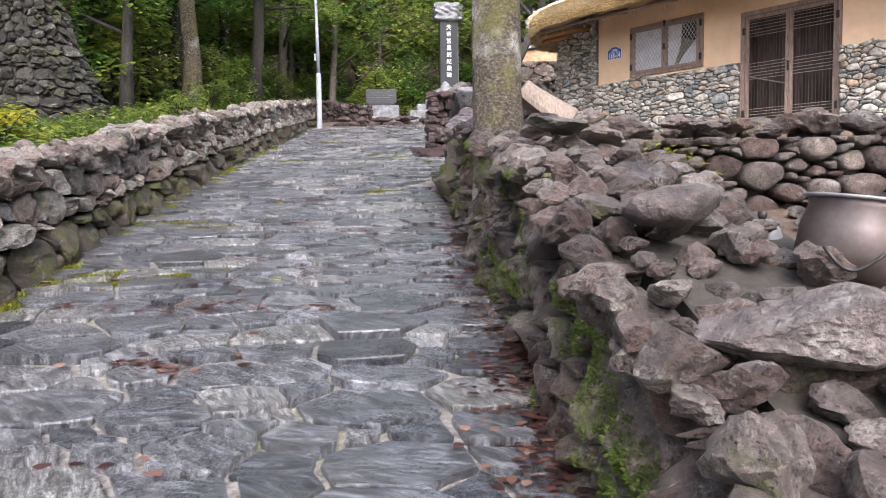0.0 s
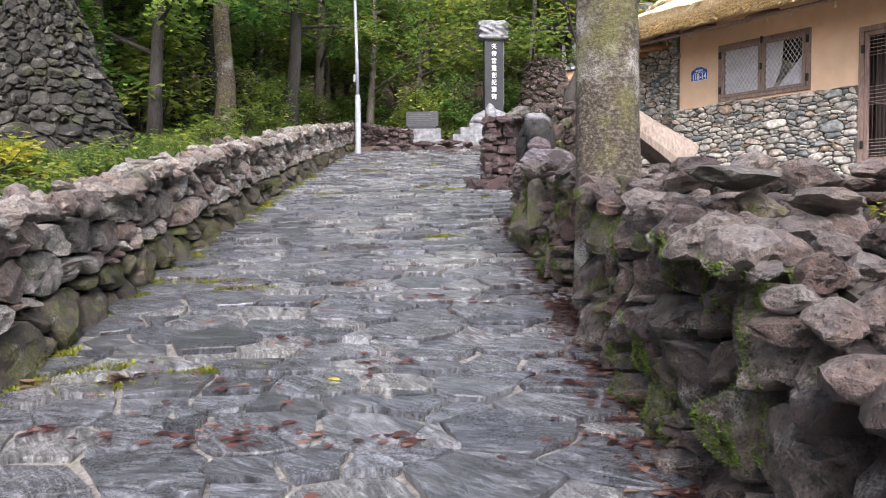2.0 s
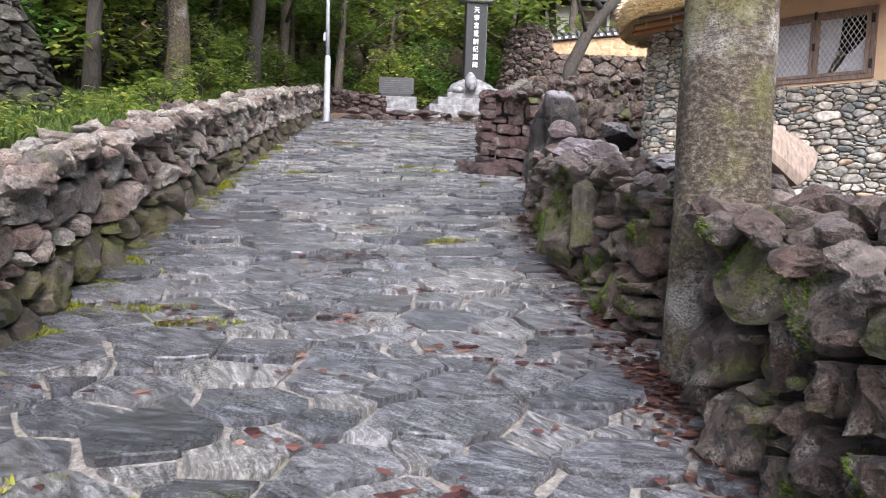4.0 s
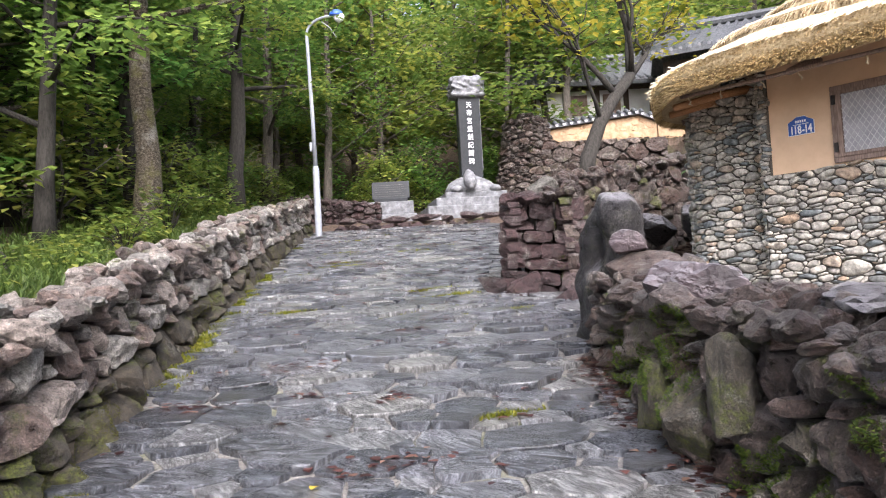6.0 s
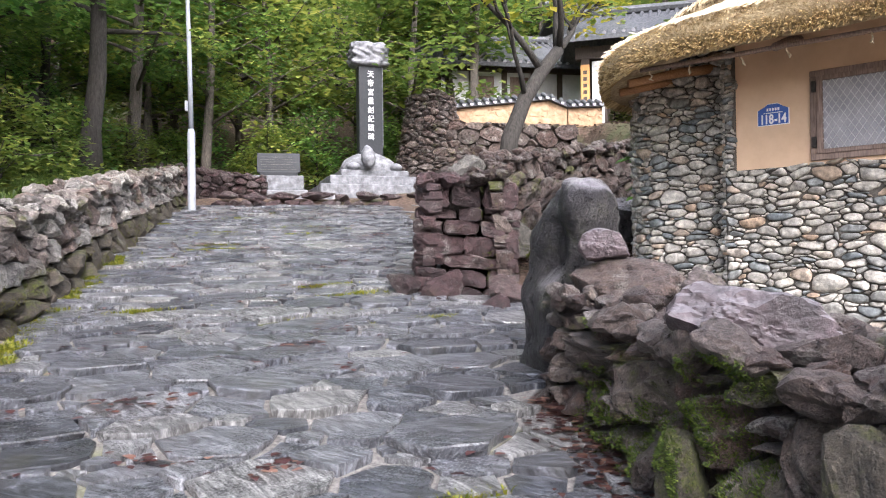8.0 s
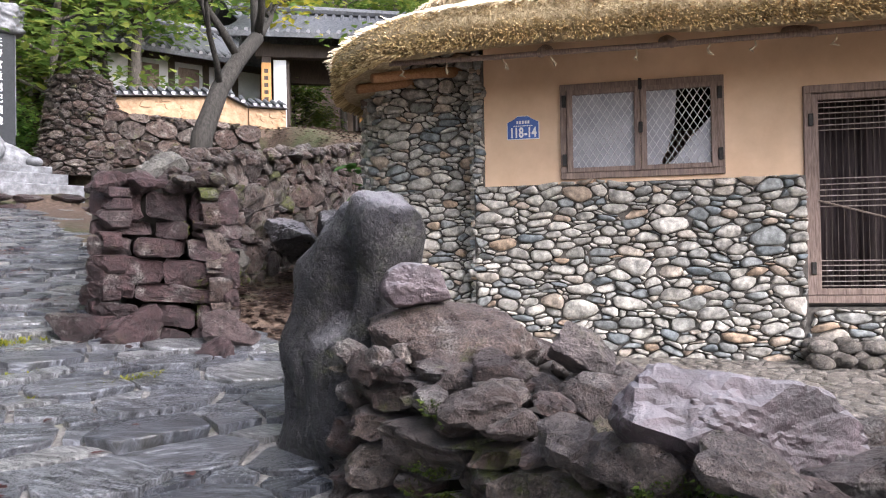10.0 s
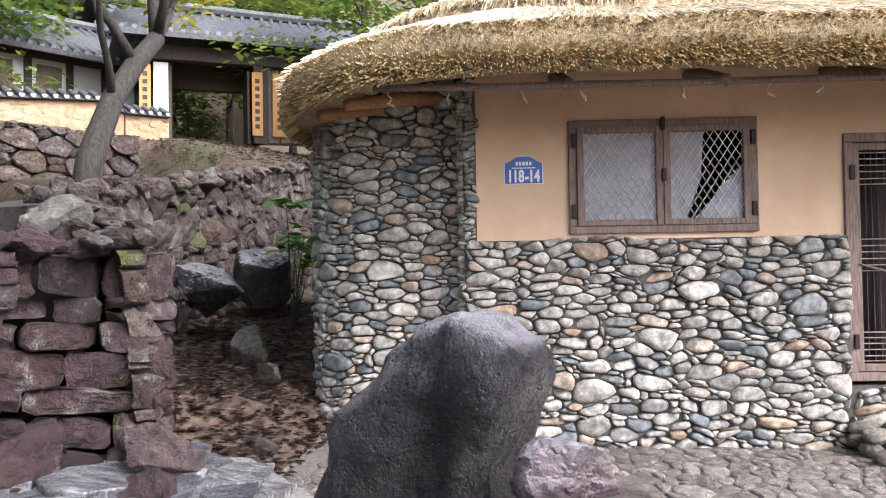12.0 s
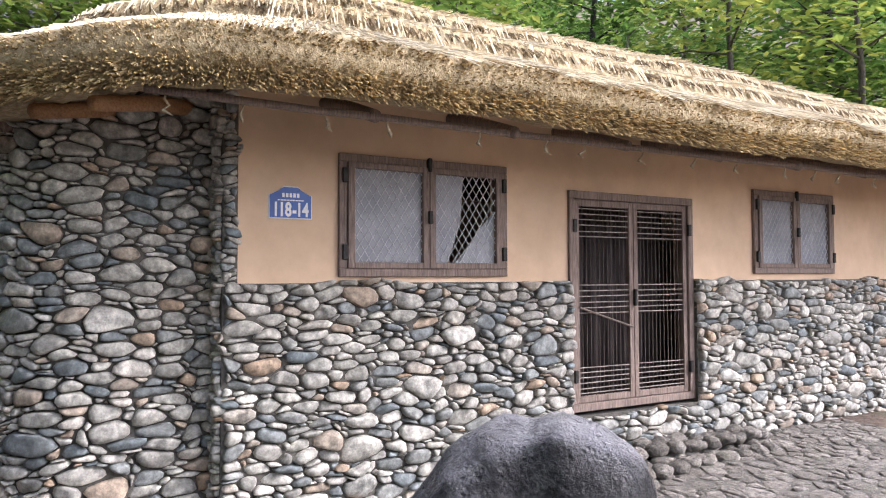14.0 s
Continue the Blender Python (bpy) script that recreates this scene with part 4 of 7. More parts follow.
for q, sz, rot, k in (((-0.05, 13.42), (0.30, 0.22, 0.19), (4, 3, -20), 9), ((-0.42, 13.6), (0.24, 0.2, 0.16), (0, 6, 30), 5), ((0.5, 13.12), (0.26, 0.2, 0.17), (5, 0, -50), 12)):
    tagged(rock("boulder", P(q[0], q[1], lane_z(q[1]) + 0.10), sz, rot, MAT_RED, None, "fine", k), "squat red-brown boulder at the foot of the wall's end", "boulder")


# standing stone and boulders
def standing_stone():
    bm = bmesh.new()
    bmesh.ops.create_icosphere(bm, subdivisions=5, radius=1.0)
    left = [(0, -0.52), (0.45, -0.46), (0.62, -0.42), (0.72, -0.35), (0.82, -0.27), (0.92, -0.18), (1, -0.12)]
    right = [(0, 0.30), (0.4, 0.22), (0.6, 0.18), (0.7, 0.21), (0.78, 0.28), (0.84, 0.33), (0.9, 0.35), (1, 0.36)]
    for v in bm.verts:
        p = v.co.copy()
        q = (abs(p.x) ** 5 + abs(p.y) ** 4 + abs(p.z) ** 5) ** (-1 / 5)
        p = p * q
        h = (p.z + 1) / 2
        a, b2 = lerp(left, h), lerp(right, h)
        x = a + (b2 - a) * (p.x + 1) / 2
        y = p.y * (0.27 - 0.07 * h) + 0.04 * (h - 0.5)
        z = 1.45 * h - 0.05 * sm(-0.1, 1.0, p.x) * sm(0.8, 1.0, h) - 0.05 * sm(0.3, 1.0, -p.x) * sm(0.85, 1.0, h)
        y += 0.10 * math.exp(-((h - 0.66) / 0.13) ** 2) * sm(0.0, 0.7, -p.y) * sm(-0.2, 0.4, p.x)
        y += 0.03 * math.exp(-((x - 0.06) / 0.06) ** 2) * sm(0.45, 0.8, h) * sm(0.0, 0.5, -p.y)
        z -= 0.015 * math.exp(-((x - 0.06) / 0.06) ** 2) * sm(0.9, 1.0, h)
        c = Vector((x, y, z))
        n1 = noise.noise(c * 3.5) + 0.5 * noise.noise(c * 8) + 0.3 * noise.noise(c * 19)
        v.co = c + Vector((p.x, p.y, 0.6 * p.z)) * 0.055 * n1
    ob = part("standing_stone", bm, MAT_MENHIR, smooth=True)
    ob.matrix_basis = Matrix.Translation(P(0.36, 10.95, 1.72)) @ pose(0, 0, 0, 0, 0, -122)
    return tagged(ob, "dark wet upright boulder leaning at the gap in the wall", "boulder")


standing_stone()


def boulder(at, size, rot, mat, label, pool="smooth", k=0):
    return tagged(rock("boulder", at, size, rot, mat, None, "fine" if pool == "rough" else pool, k), label, "boulder")


boulder(Vector((6.30, 8.44, 2.73)), (0.17, 0.15, 0.12), (0, 5, -60), MAT_PURPLE, "rounded purple-brown boulder beside the standing stone", "rough", 1)
boulder(Vector((6.42, 8.3, 2.42)), (0.5, 0.3, 0.24), (3, 4, -76), MAT_CAPS, "broad pale-topped boulder on the wall's end", "rough", 2)
boulder(Vector((5.42, 7.2, 2.36)), (0.36, 0.25, 0.22), (6, 16, -62), MAT_PURPLE, "smooth purple-brown slab-sided boulder on the wall top", "rough", 3)
boulder(P(0.35, 9.95, 2.42), (0.17, 0.14, 0.12), (0, 20, 50), MAT_CAPS, "pitted pale-topped boulder on the wall top", "rough", 6)
boulder(P(0.62, 9.8, 2.5), (0.16, 0.13, 0.11), (10, 0, 80), MAT_PALE, "pale broken boulder on the wall top", "rough", 7)
boulder(P(0.95, 1.95, 1.14), (0.32, 0.22, 0.15), (8, 0, -70), MAT_PALE, "big rounded pale brown boulder on the wall top", "rough", 4)
boulder(P(0.88, 2.75, 1.47), (0.2, 0.13, 0.09), (0, -8, -40), MAT_PALE, "rounded pinkish boulder on the wall top", "smooth", 5)
for q, k, sz in (((0.12, 8.6, 1.7), 0, (0.3, 0.2, 0.3)), ((0.1, 9.15, 1.72), 1, (0.3, 0.18, 0.26)), ((0.14, 8.15, 1.9), 2, (0.2, 0.16, 0.3))):
    boulder(P(*q), sz, (0, 20, 30 * k), MAT_MOSSY, "boulder wrapped in green moss at the wall's foot", "rough", k)

# ---------------------------------------------------------------- thatched house
HOUSE_FROM = set(scene.objects)
FX = 9.50            # plaster plane of the front
YL, YR = 8.97, -0.6   # left edge of the plaster, right end of the house
ZF, ZS, ZE = 1.90, 3.47, 4.75   # foot, top of the stone, wall head


def wall_box(name, lo, hi, mat, label):
    return tagged(boxed(name, lo, hi, mat, None, 0.0), label, "wall", kind="structure")


WINS = [(6.985, 8.31, 3.51, 4.32), (2.93, 4.18, 3.53, 4.32)]    # y0, y1, z0, z1
DOOR = (5.0, 6.39, 2.45, 4.185)


def front_wall():
    """Plaster above, with openings through it, as one wall of blocks."""
    bm = bmesh.new()
    ys = sorted({YR, YL, DOOR[0], DOOR[1], *[v for w in WINS for v in w[:2]]})
    for a, b in zip(ys, ys[1:]):
        holes = [w for w in WINS + [DOOR] if w[0] <= a + 1e-6 and b <= w[1] + 1e-6]
        if not holes:
            box(bm, (FX, a, ZS - 0.1), (FX + 0.2, b, ZE))
        else:
            z0, z1 = holes[0][2], holes[0][3]
            box(bm, (FX, a, z1), (FX + 0.2, b, ZE))
            if z0 > ZS - 0.1:
                box(bm, (FX, a, ZS - 0.1), (FX + 0.2, b, z0))
    bmesh.ops.remove_doubles(bm, verts=bm.verts, dist=1e-5)
    return tagged(part("wall_front", bm, MAT_PLASTER), "smooth ochre plastered house wall with weather stains", "wall", kind="structure")


def cobble_panel(name, origin, along, out, L, H, seed, near, label, cap=300, base_mat=MAT_JOINT, thick=0.2, bend=None, fine=1.0):
    """Mortared cobbles on a wall that starts at origin, runs along, faces out."""
    origin, along, out = Vector(origin), Vector(along).normalized(), Vector(out).normalized()

    def M(u, v, d):
        if bend:
            p, o = bend(u)
            return p + o * d + UP * v
        return origin + along * u + out * d + UP * v

    V, F = [], []
    n = 14 if bend else 1
    for i in range(n + 1):
        u = L * i / n
        V += [M(u, 0, 0.0), M(u, H, 0.0), M(u, H, -thick), M(u, 0, -thick)]
    for i in range(n):
        o, p = i * 4, i * 4 + 4
        F += [(o + k, o + (k + 1) % 4, p + (k + 1) % 4, p + k) for k in range(4)]
    F += [(0, 3, 2, 1), tuple(len(V) - 4 + k for k in range(4))]
    w = tagged(mesh(name, V, F, base_mat), label, "wall", kind="structure")
    f = fine
    cs = cells(L, H, [(0.14 * f, int(2 * L * H) + 1), (0.11 * f, int(20 * L * H) + 1), (0.085 * f, int(130 * L * H)), (0.068 * f, int(600 * L * H)), (0.048 * f, int(1500 * L * H)), (0.028 * f, int(1300 * L * H))], 2.1, seed, 0.14, warp=0.085)
    set_stones(w, cs, M, seed + 1, (MAT_COB, MAT_COB_I), near, cap, flip=bend is not None, depth=0.04, proud=0.036, rounding=1, n=14, rough=0.016, tilt=0.3, gap=0.0052 if f == 1.0 else 0.002)
    return w


front = front_wall()
SX = FX - 0.05
cobble_panel("wall_stone_1", (SX, YL + 0.09, ZF), (0, -1, 0), (-1, 0, 0), YL + 0.09 - DOOR[1], ZS - ZF, 61, (SX, 7.8, 3), "house base of mortared grey river cobbles", 620)
cobble_panel("wall_stone_2", (SX, DOOR[1], ZF), (0, -1, 0), (-1, 0, 0), DOOR[1] - DOOR[0], DOOR[2] - ZF - 0.03, 63, (SX, 6, 2.3), "cobbled sill wall under the lattice door", 120)
cobble_panel("wall_stone_3", (SX, DOOR[0], ZF), (0, -1, 0), (-1, 0, 0), DOOR[0] - YR, ZS - ZF, 65, (SX, 4.5, 3), "house base of mortared pale river cobbles", 300)
cobble_panel("wall_return", (FX + 0.16, YL + 0.092, ZF), (-1, 0, 0), (0, 1, 0), 0.2, ZE - ZF - 0.15, 67, (SX, 9, 3), "narrow cobbled return beside the plaster", 120, fine=0.75, thick=0.04)
cobble_panel("wall_edge", (SX, YL + 0.09, ZS + 0.002), (0, -1, 0), (-1, 0, 0), 0.09, ZE - ZS - 0.15, 68, (SX, 9, 4), "strip of stacked stones at the edge of the plaster", 60, fine=0.6, thick=0.05)


def corner_bend(u):
    """Plan of the stone end wall: straight, then a rounded corner to the back."""
    y1, rad = 9.75, 0.5
    a = y1 - (YL + 0.05)
    if u < a:
        return Vector((FX + 0.13, YL + 0.05 + u, ZF)), Vector((-1, 0, 0))
    ang = (u - a) / rad
    if ang < math.pi / 2:
        o = Vector((-math.cos(ang), math.sin(ang), 0))
        return Vector((FX + 0.13 + rad, y1, ZF)) + o * rad, o
    x = FX + 0.13 + rad + (u - a - rad * math.pi / 2)
    return Vector((x, y1 + rad, ZF)), Vector((0, 1, 0))


cobble_panel("wall_end", (0, 0, 0), (0, 1, 0), (-1, 0, 0), 4.2, ZE - ZF - 0.05, 69, (FX, 9.5, 3.2), "rounded end wall of dark mortared cobbles", 520, bend=corner_bend)
wall_box("wall_back", (14.0, YR, ZF), (14.2, 10.2, ZE), MAT_PLASTER, "plain ochre back wall of the house")
wall_box("wall_right_end", (FX + 0.2, YR, ZF), (14.0, YR + 0.2, ZE), MAT_PLASTER, "plain ochre end wall of the house")
tagged(boxed("ceiling", (FX + 0.21, YR + 0.2, 4.62), (14.0, 8.9, 4.7), MAT_ROOMSHADE, None, 0), "ceiling coloured dark for the room's shade", "ceiling", kind="structure")
tagged(boxed("floor", (FX + 0.21, YR + 0.2, 2.3), (14.0, 8.9, 2.42), MAT_ROOMSHADE, None, 0), "room floor coloured dark for the room's shade", "floor", kind="structure")


def strips(bm, y0, y1, z0, z1, x, w, step, ang):
    """Thin wires across a pane at an angle."""
    d = Vector((0, math.cos(ang), math.sin(ang)))
    nrm = Vector((0, -d.z, d.y))
    mid = Vector((x, (y0 + y1) / 2, (z0 + z1) / 2))
    reach = (y1 - y0) + (z1 - z0)
    k = -reach
    while k < reach:
        p = mid + nrm * k
        lo, hi = -9.0, 9.0
        for pos, way, a, b in ((p.y, d.y, y0, y1), (p.z, d.z, z0, z1)):
            if abs(way) < 1e-6:
                if not a < pos < b:
                    lo, hi = 1, 0
                continue
            q = sorted(((a - pos) / way, (b - pos) / way))
            lo, hi = max(lo, q[0]), min(hi, q[1])
        if hi > lo + 0.01:
            V, F = tube([p + d * lo, p + d * hi], [w, w], 4, False)
            vs = [bm.verts.new(v) for v in V]
            for f in F:
                bm.faces.new([vs[i] for i in f])
        k += step


def lattice_window(name, y0, y1, z0, z1, torn):
    w = root(name, (FX, (y0 + y1) / 2, z0), "weathered wooden casement with white diamond lattice over pale paper" + (", one sheet torn" if torn else ""), "window")
    w["kind"] = "structure"
    o = Vector((FX, (y0 + y1) / 2, z0))
    a, b, h = y0 - o.y, y1 - o.y, z1 - z0
    t = 0.055
    for lo, hi in (((-0.03, a, 0), (0.09, b, t)), ((-0.03, a, h - t), (0.09, b, h)), ((-0.03, a, t), (0.09, a + t, h - t)), ((-0.03, b - t, t), (0.09, b, h - t))):
        boxed("frame", lo, hi, MAT_WOOD, w)
    mid = (a + b) / 2
    for c0, c1, tear in ((a + t, mid, torn), (mid, b - t, False)):
        sash = root("sash", (0, 0, 0), "", "")
        for key in ("label", "category", "group"):
            if key in sash:
                del sash[key]
        sash.parent = w
        q = 0.05
        g0, g1, k0, k1 = c0 + q, c1 - q, t + q * 0.8, h - t - q * 0.8
        bm = bmesh.new()
        box(bm, (-0.045, c0 + 0.002, t), (0.0, c0 + q, h - t), 0.003)
        box(bm, (-0.045, c1 - q, t), (0.0, c1 - 0.002, h - t), 0.003)
        box(bm, (-0.042, c0 + q, t), (0.0, c1 - q, k0), 0.003)
        box(bm, (-0.042, c0 + q, k1), (0.0, c1 - q, h - t), 0.003)
        part("sash_frame", bm, MAT_WOOD, sash)
        bm = bmesh.new()
        strips(bm, g0, g1, k0, k1, -0.022, 0.0036, 0.05, radians(57))
        strips(bm, g0, g1, k0, k1, -0.022, 0.0036, 0.05, radians(-57))
        part("lattice", bm, MAT_MESHWIRE, sash, "white diamond wire lattice")
        if tear:
            W, K = g1 - g0, k1 - k0
            sheets = [[(g1, k0), (g1, k1), (g0 + 0.52 * W, k1), (g0 + 0.57 * W, k0 + 0.45 * K), (g0 + 0.78 * W, k0)],
                      [(g0, k0), (g0 + 0.66 * W, k0), (g0 + 0.32 * W, k0 + 0.33 * K), (g0, k0 + 0.62 * K)]]
        else:
            sheets = [[(g0, k0), (g1, k0), (g1, k1), (g0, k1)]]
        for sheet in sheets:
            bm = bmesh.new()
            f = bm.faces.new([bm.verts.new((-0.006, y, z)) for y, z in sheet])
            ext = bmesh.ops.extrude_face_region(bm, geom=[f])
            bmesh.ops.translate(bm, vec=(0.003, 0, 0), verts=[e for e in ext["geom"] if isinstance(e, bmesh.types.BMVert)])
            part("paper", bm, MAT_PAPER, sash, "torn pale window paper" if tear else "pale window paper")
        for z in (h * 0.2, h * 0.82):
            y = a + t - 0.02 if c0 == a + t else b - t + 0.02
            boxed("hinge", (-0.055, y - 0.018, z - 0.05), (-0.03, y + 0.018, z + 0.05), MAT_BLACKIRON, sash, 0.004)
    boxed("latch", (-0.07, mid - 0.016, h * 0.45), (-0.045, mid + 0.016, h * 0.56), MAT_BLACKIRON, w, 0.005, "black iron latch")
    boxed("bolt", (-0.06, mid - 0.014, h - t - 0.03), (-0.03, mid + 0.014, h + 0.01), MAT_BLACKIRON, w, 0.005, "black iron bolt")
    return w


lattice_window("window_1", *WINS[0], True)
lattice_window("window_2", *WINS[1], False)


def lattice_door():
    y0, y1, z0, z1 = DOOR
    o = Vector((FX, (y0 + y1) / 2, z0))
    w = root("door_1", o + Vector((0.045, 0, 0)), "weathered wooden double door of thin upright bars, closed, dark behind", "door")
    w["kind"] = "structure"
    a, b, h, t = y0 - o.y, y1 - o.y, z1 - z0, 0.062
    for lo, hi in (((-0.07, a, 0), (0.08, b, 0.06)), ((-0.07, a, h - t), (0.08, b, h)), ((-0.07, a, 0.06), (0.08, a + t, h - t)), ((-0.07, b - t, 0.06), (0.08, b, h - t))):
        boxed("frame", lo, hi, MAT_WOOD, w)
    mid = (a + b) / 2
    for c0, c1 in ((a + t, mid), (mid, b - t)):
        leaf = new("leaf")
        leaf.parent = w
        bm = bmesh.new()
        e0, e1 = 0.065, h - t - 0.005
        box(bm, (-0.05, c0 + 0.003, e0), (-0.01, c0 + 0.05, e1), 0.003)
        box(bm, (-0.05, c1 - 0.05, e0), (-0.01, c1 - 0.003, e1), 0.003)
        box(bm, (-0.048, c0 + 0.05, e0), (-0.012, c1 - 0.05, e0 + 0.05), 0.003)
        box(bm, (-0.048, c0 + 0.05, e1 - 0.05), (-0.012, c1 - 0.05, e1), 0.003)
        part("leaf_frame", bm, MAT_WOOD, leaf)
        rng = random.Random(3)
        n = 12
        for k in range(1, n):
            y = c0 + 0.05 + (c1 - c0 - 0.1) * k / n
            V, F = tube([(-0.03, y + rng.uniform(-0.004, 0.004), e0 + 0.04), (-0.03, y, (e0 + e1) / 2), (-0.03, y + rng.uniform(-0.004, 0.004), e1 - 0.04)], [0.004] * 3, 5)
            mesh("bar", V, F, MAT_DARKWOOD, leaf)
        zs = [e0 + 0.07 + 0.04 * k for k in range(6)] + [e0 + 0.70 + 0.045 * k for k in range(6)] + [e1 - 0.07 - 0.045 * k for k in range(6)]
        for z in zs:
            V, F = tube([(-0.038, c0 + 0.045, z + rng.uniform(-0.004, 0.004)), (-0.038, c1 - 0.045, z + rng.uniform(-0.004, 0.004))], [0.0045] * 2, 5)
            mesh("rod", V, F, MAT_IRON, leaf)
        for z in (h * 0.16, h * 0.84):
            y = c0 - 0.012 if c0 < mid - 0.01 else c1 + 0.012
            boxed("hinge", (-0.085, y - 0.018, z - 0.05), (-0.055, y + 0.018, z + 0.05), MAT_BLACKIRON, leaf, 0.004)
    V, F = tube([(-0.06, a + 0.95 * (b - a) * 0.98, h * 0.47), (-0.06, mid + 0.02, h * 0.37)], [0.008, 0.008], 6)
    mesh("loose_stick", V, F, MAT_LOG, w)
    boxed("latch", (-0.08, mid - 0.014, h * 0.47), (-0.05, mid + 0.014, h * 0.55), MAT_BLACKIRON, w, 0.005, "black iron latch")
    return w


lattice_door()


def curtain():
    V, F = [], []
    y0, y1, z0, z1 = DOOR[0] - 0.1, DOOR[1] + 0.1, 2.45, 4.2
    n = 60
    for j, z in enumerate((z0, z1)):
        for i in range(n + 1):
            y = y0 + (y1 - y0) * i / n
            V.append((FX + 0.42 + 0.035 * math.sin(i * 0.9) + 0.015 * math.sin(i * 2.3 + j), y, z))
    F = [(i, i + 1, n + 2 + i, n + 1 + i) for i in range(n)]
    ob = mesh("curtain", V, F, MAT_CURTAIN, None, True)
    sol = ob.modifiers.new("thick", "SOLIDIFY")
    sol.thickness = 0.006
    tagged(ob, "dark brown cloth curtain hanging behind the lattice door", "curtain")


curtain()


def number_plate():
    y0, y1, z0, z1 = 8.49, 8.77, 3.875, 4.08
    pl = root("number_plate", (FX, (y0 + y1) / 2, z0), "blue enamel house number plate with white figures", "sign")
    w, h = (y1 - y0) / 2, z1 - z0

    def outline(k):
        top = [(w - k, h * 0.72), (w * 0.55, h * 0.86)]
        top += [(w * 0.32, h - k), (-w * 0.32, h - k)]
        return [(-w + k, k), (w - k, k)] + top + [(-w * 0.55, h * 0.86), (-w + k, h * 0.72)]

    for nm, k, x0, x1, mat in (("rim", 0.0, -0.008, 0.0, MAT_WHITE), ("face", 0.006, -0.011, -0.0078, MAT_BLUE)):
        bm = bmesh.new()
        f = bm.faces.new([bm.verts.new((x1, y, z)) for y, z in outline(k)])
        ext = bmesh.ops.extrude_face_region(bm, geom=[f])
        bmesh.ops.translate(bm, vec=(x0 - x1, 0, 0), verts=[e for e in ext["geom"] if isinstance(e, bmesh.types.BMVert)])
        bmesh.ops.recalc_face_normals(bm, faces=bm.faces)
        part(nm, bm, mat, pl)
    for ch, off in zip("118-14", (-0.096, -0.058, -0.016, 0.024, 0.055, 0.096)):
        written(ch, "figure", 0.12, (-0.0115, -off, 0.018), pl, MAT_WHITE, 0.68, bold=0.004)
    for z, n, hh in ((0.135, 5, 0.026), (0.113, 9, 0.007)):
        for i in range(n):
            y = (i - (n - 1) / 2) * (0.024 if n == 5 else 0.019)
            boxed("letter_bar", (-0.0125, y - 0.008, z), (-0.0112, y + 0.008, z + hh), MAT_WHITE, pl, 0.0)
    return pl


def written(text, name, size, at, parent, mat, squeeze=1.0, turn=-90, align="CENTER", bold=0.0):
    """Raised lettering that stands upright, facing along its turn."""
    cu = bpy.data.curves.new(name, "FONT")
    cu.body, cu.size, cu.align_x, cu.extrude, cu.offset = text, size, align, 0.0015, bold
    tmp = bpy.data.objects.new(name, cu)
    scene.collection.objects.link(tmp)
    bpy.context.view_layer.update()
    me = bpy.data.meshes.new_from_object(tmp.evaluated_get(bpy.context.evaluated_depsgraph_get()))
    bpy.data.objects.remove(tmp)
    bpy.data.curves.remove(cu)
    me.materials.clear()
    me.materials.append(mat)
    ob = new(name, me)
    ob.parent = parent
    ob.matrix_basis = Matrix.Translation(at) @ pose(0, 0, 0, 90, 0, turn) @ Matrix.Diagonal((squeeze, 1, 1, 1))
    return ob


number_plate()

# thatched roof
EX0, EX1, EY0, EY1 = 8.47, 15.1, -1.8, 10.42
RX, RY0, RY1 = 11.6, 2.6, 7.9


def eave_point(a, k=1.0):
    """Plan of the eave: a rounded rectangle, a from 0 to 1 round it."""
    cx, cy, hx, hy = (EX0 + EX1) / 2, (EY0 + EY1) / 2, (EX1 - EX0) / 2, (EY1 - EY0) / 2
    rad = 1.45
    sx, sy = hx - rad, hy - rad
    per = [2 * sy, rad * math.pi / 2, 2 * sx, rad * math.pi / 2] * 2
    q = (a % 1.0) * sum(per)
    corners = [(-sx, -sy, math.pi), (-sx, sy, math.pi / 2), (sx, sy, 0.0), (sx, -sy, -math.pi / 2)]
    x = y = 0
    for i in range(4):
        px, py, ang = corners[i]
        line, arc = per[2 * i], per[2 * i + 1]
        nrm = Vector((math.cos(ang), math.sin(ang)))
        tan = Vector((nrm.y, -nrm.x)) * 1.0
        start = Vector((px, py)) + nrm * rad
        nx_, ny_, _ = corners[(i + 1) % 4]
        end = Vector((nx_, ny_)) + nrm * rad
        if q <= line:
            p = start.lerp(end, q / line)
            return Vector((cx + p.x, cy + p.y, 0)), Vector((nrm.x, nrm.y, 0))
        q -= line
        if q <= arc:
            t2 = ang - q / rad
            p = Vector((nx_, ny_)) + Vector((math.cos(t2), math.sin(t2))) * rad
            return Vector((cx + p.x, cy + p.y, 0)), Vector((math.cos(t2), math.sin(t2), 0))
        q -= arc
    return eave_point(0.0)


def ridge_near(p):
    return Vector((RX, min(RY1, max(RY0, p.y)), 6.12 - 0.12 * sm(4, 2.6, p.y)))


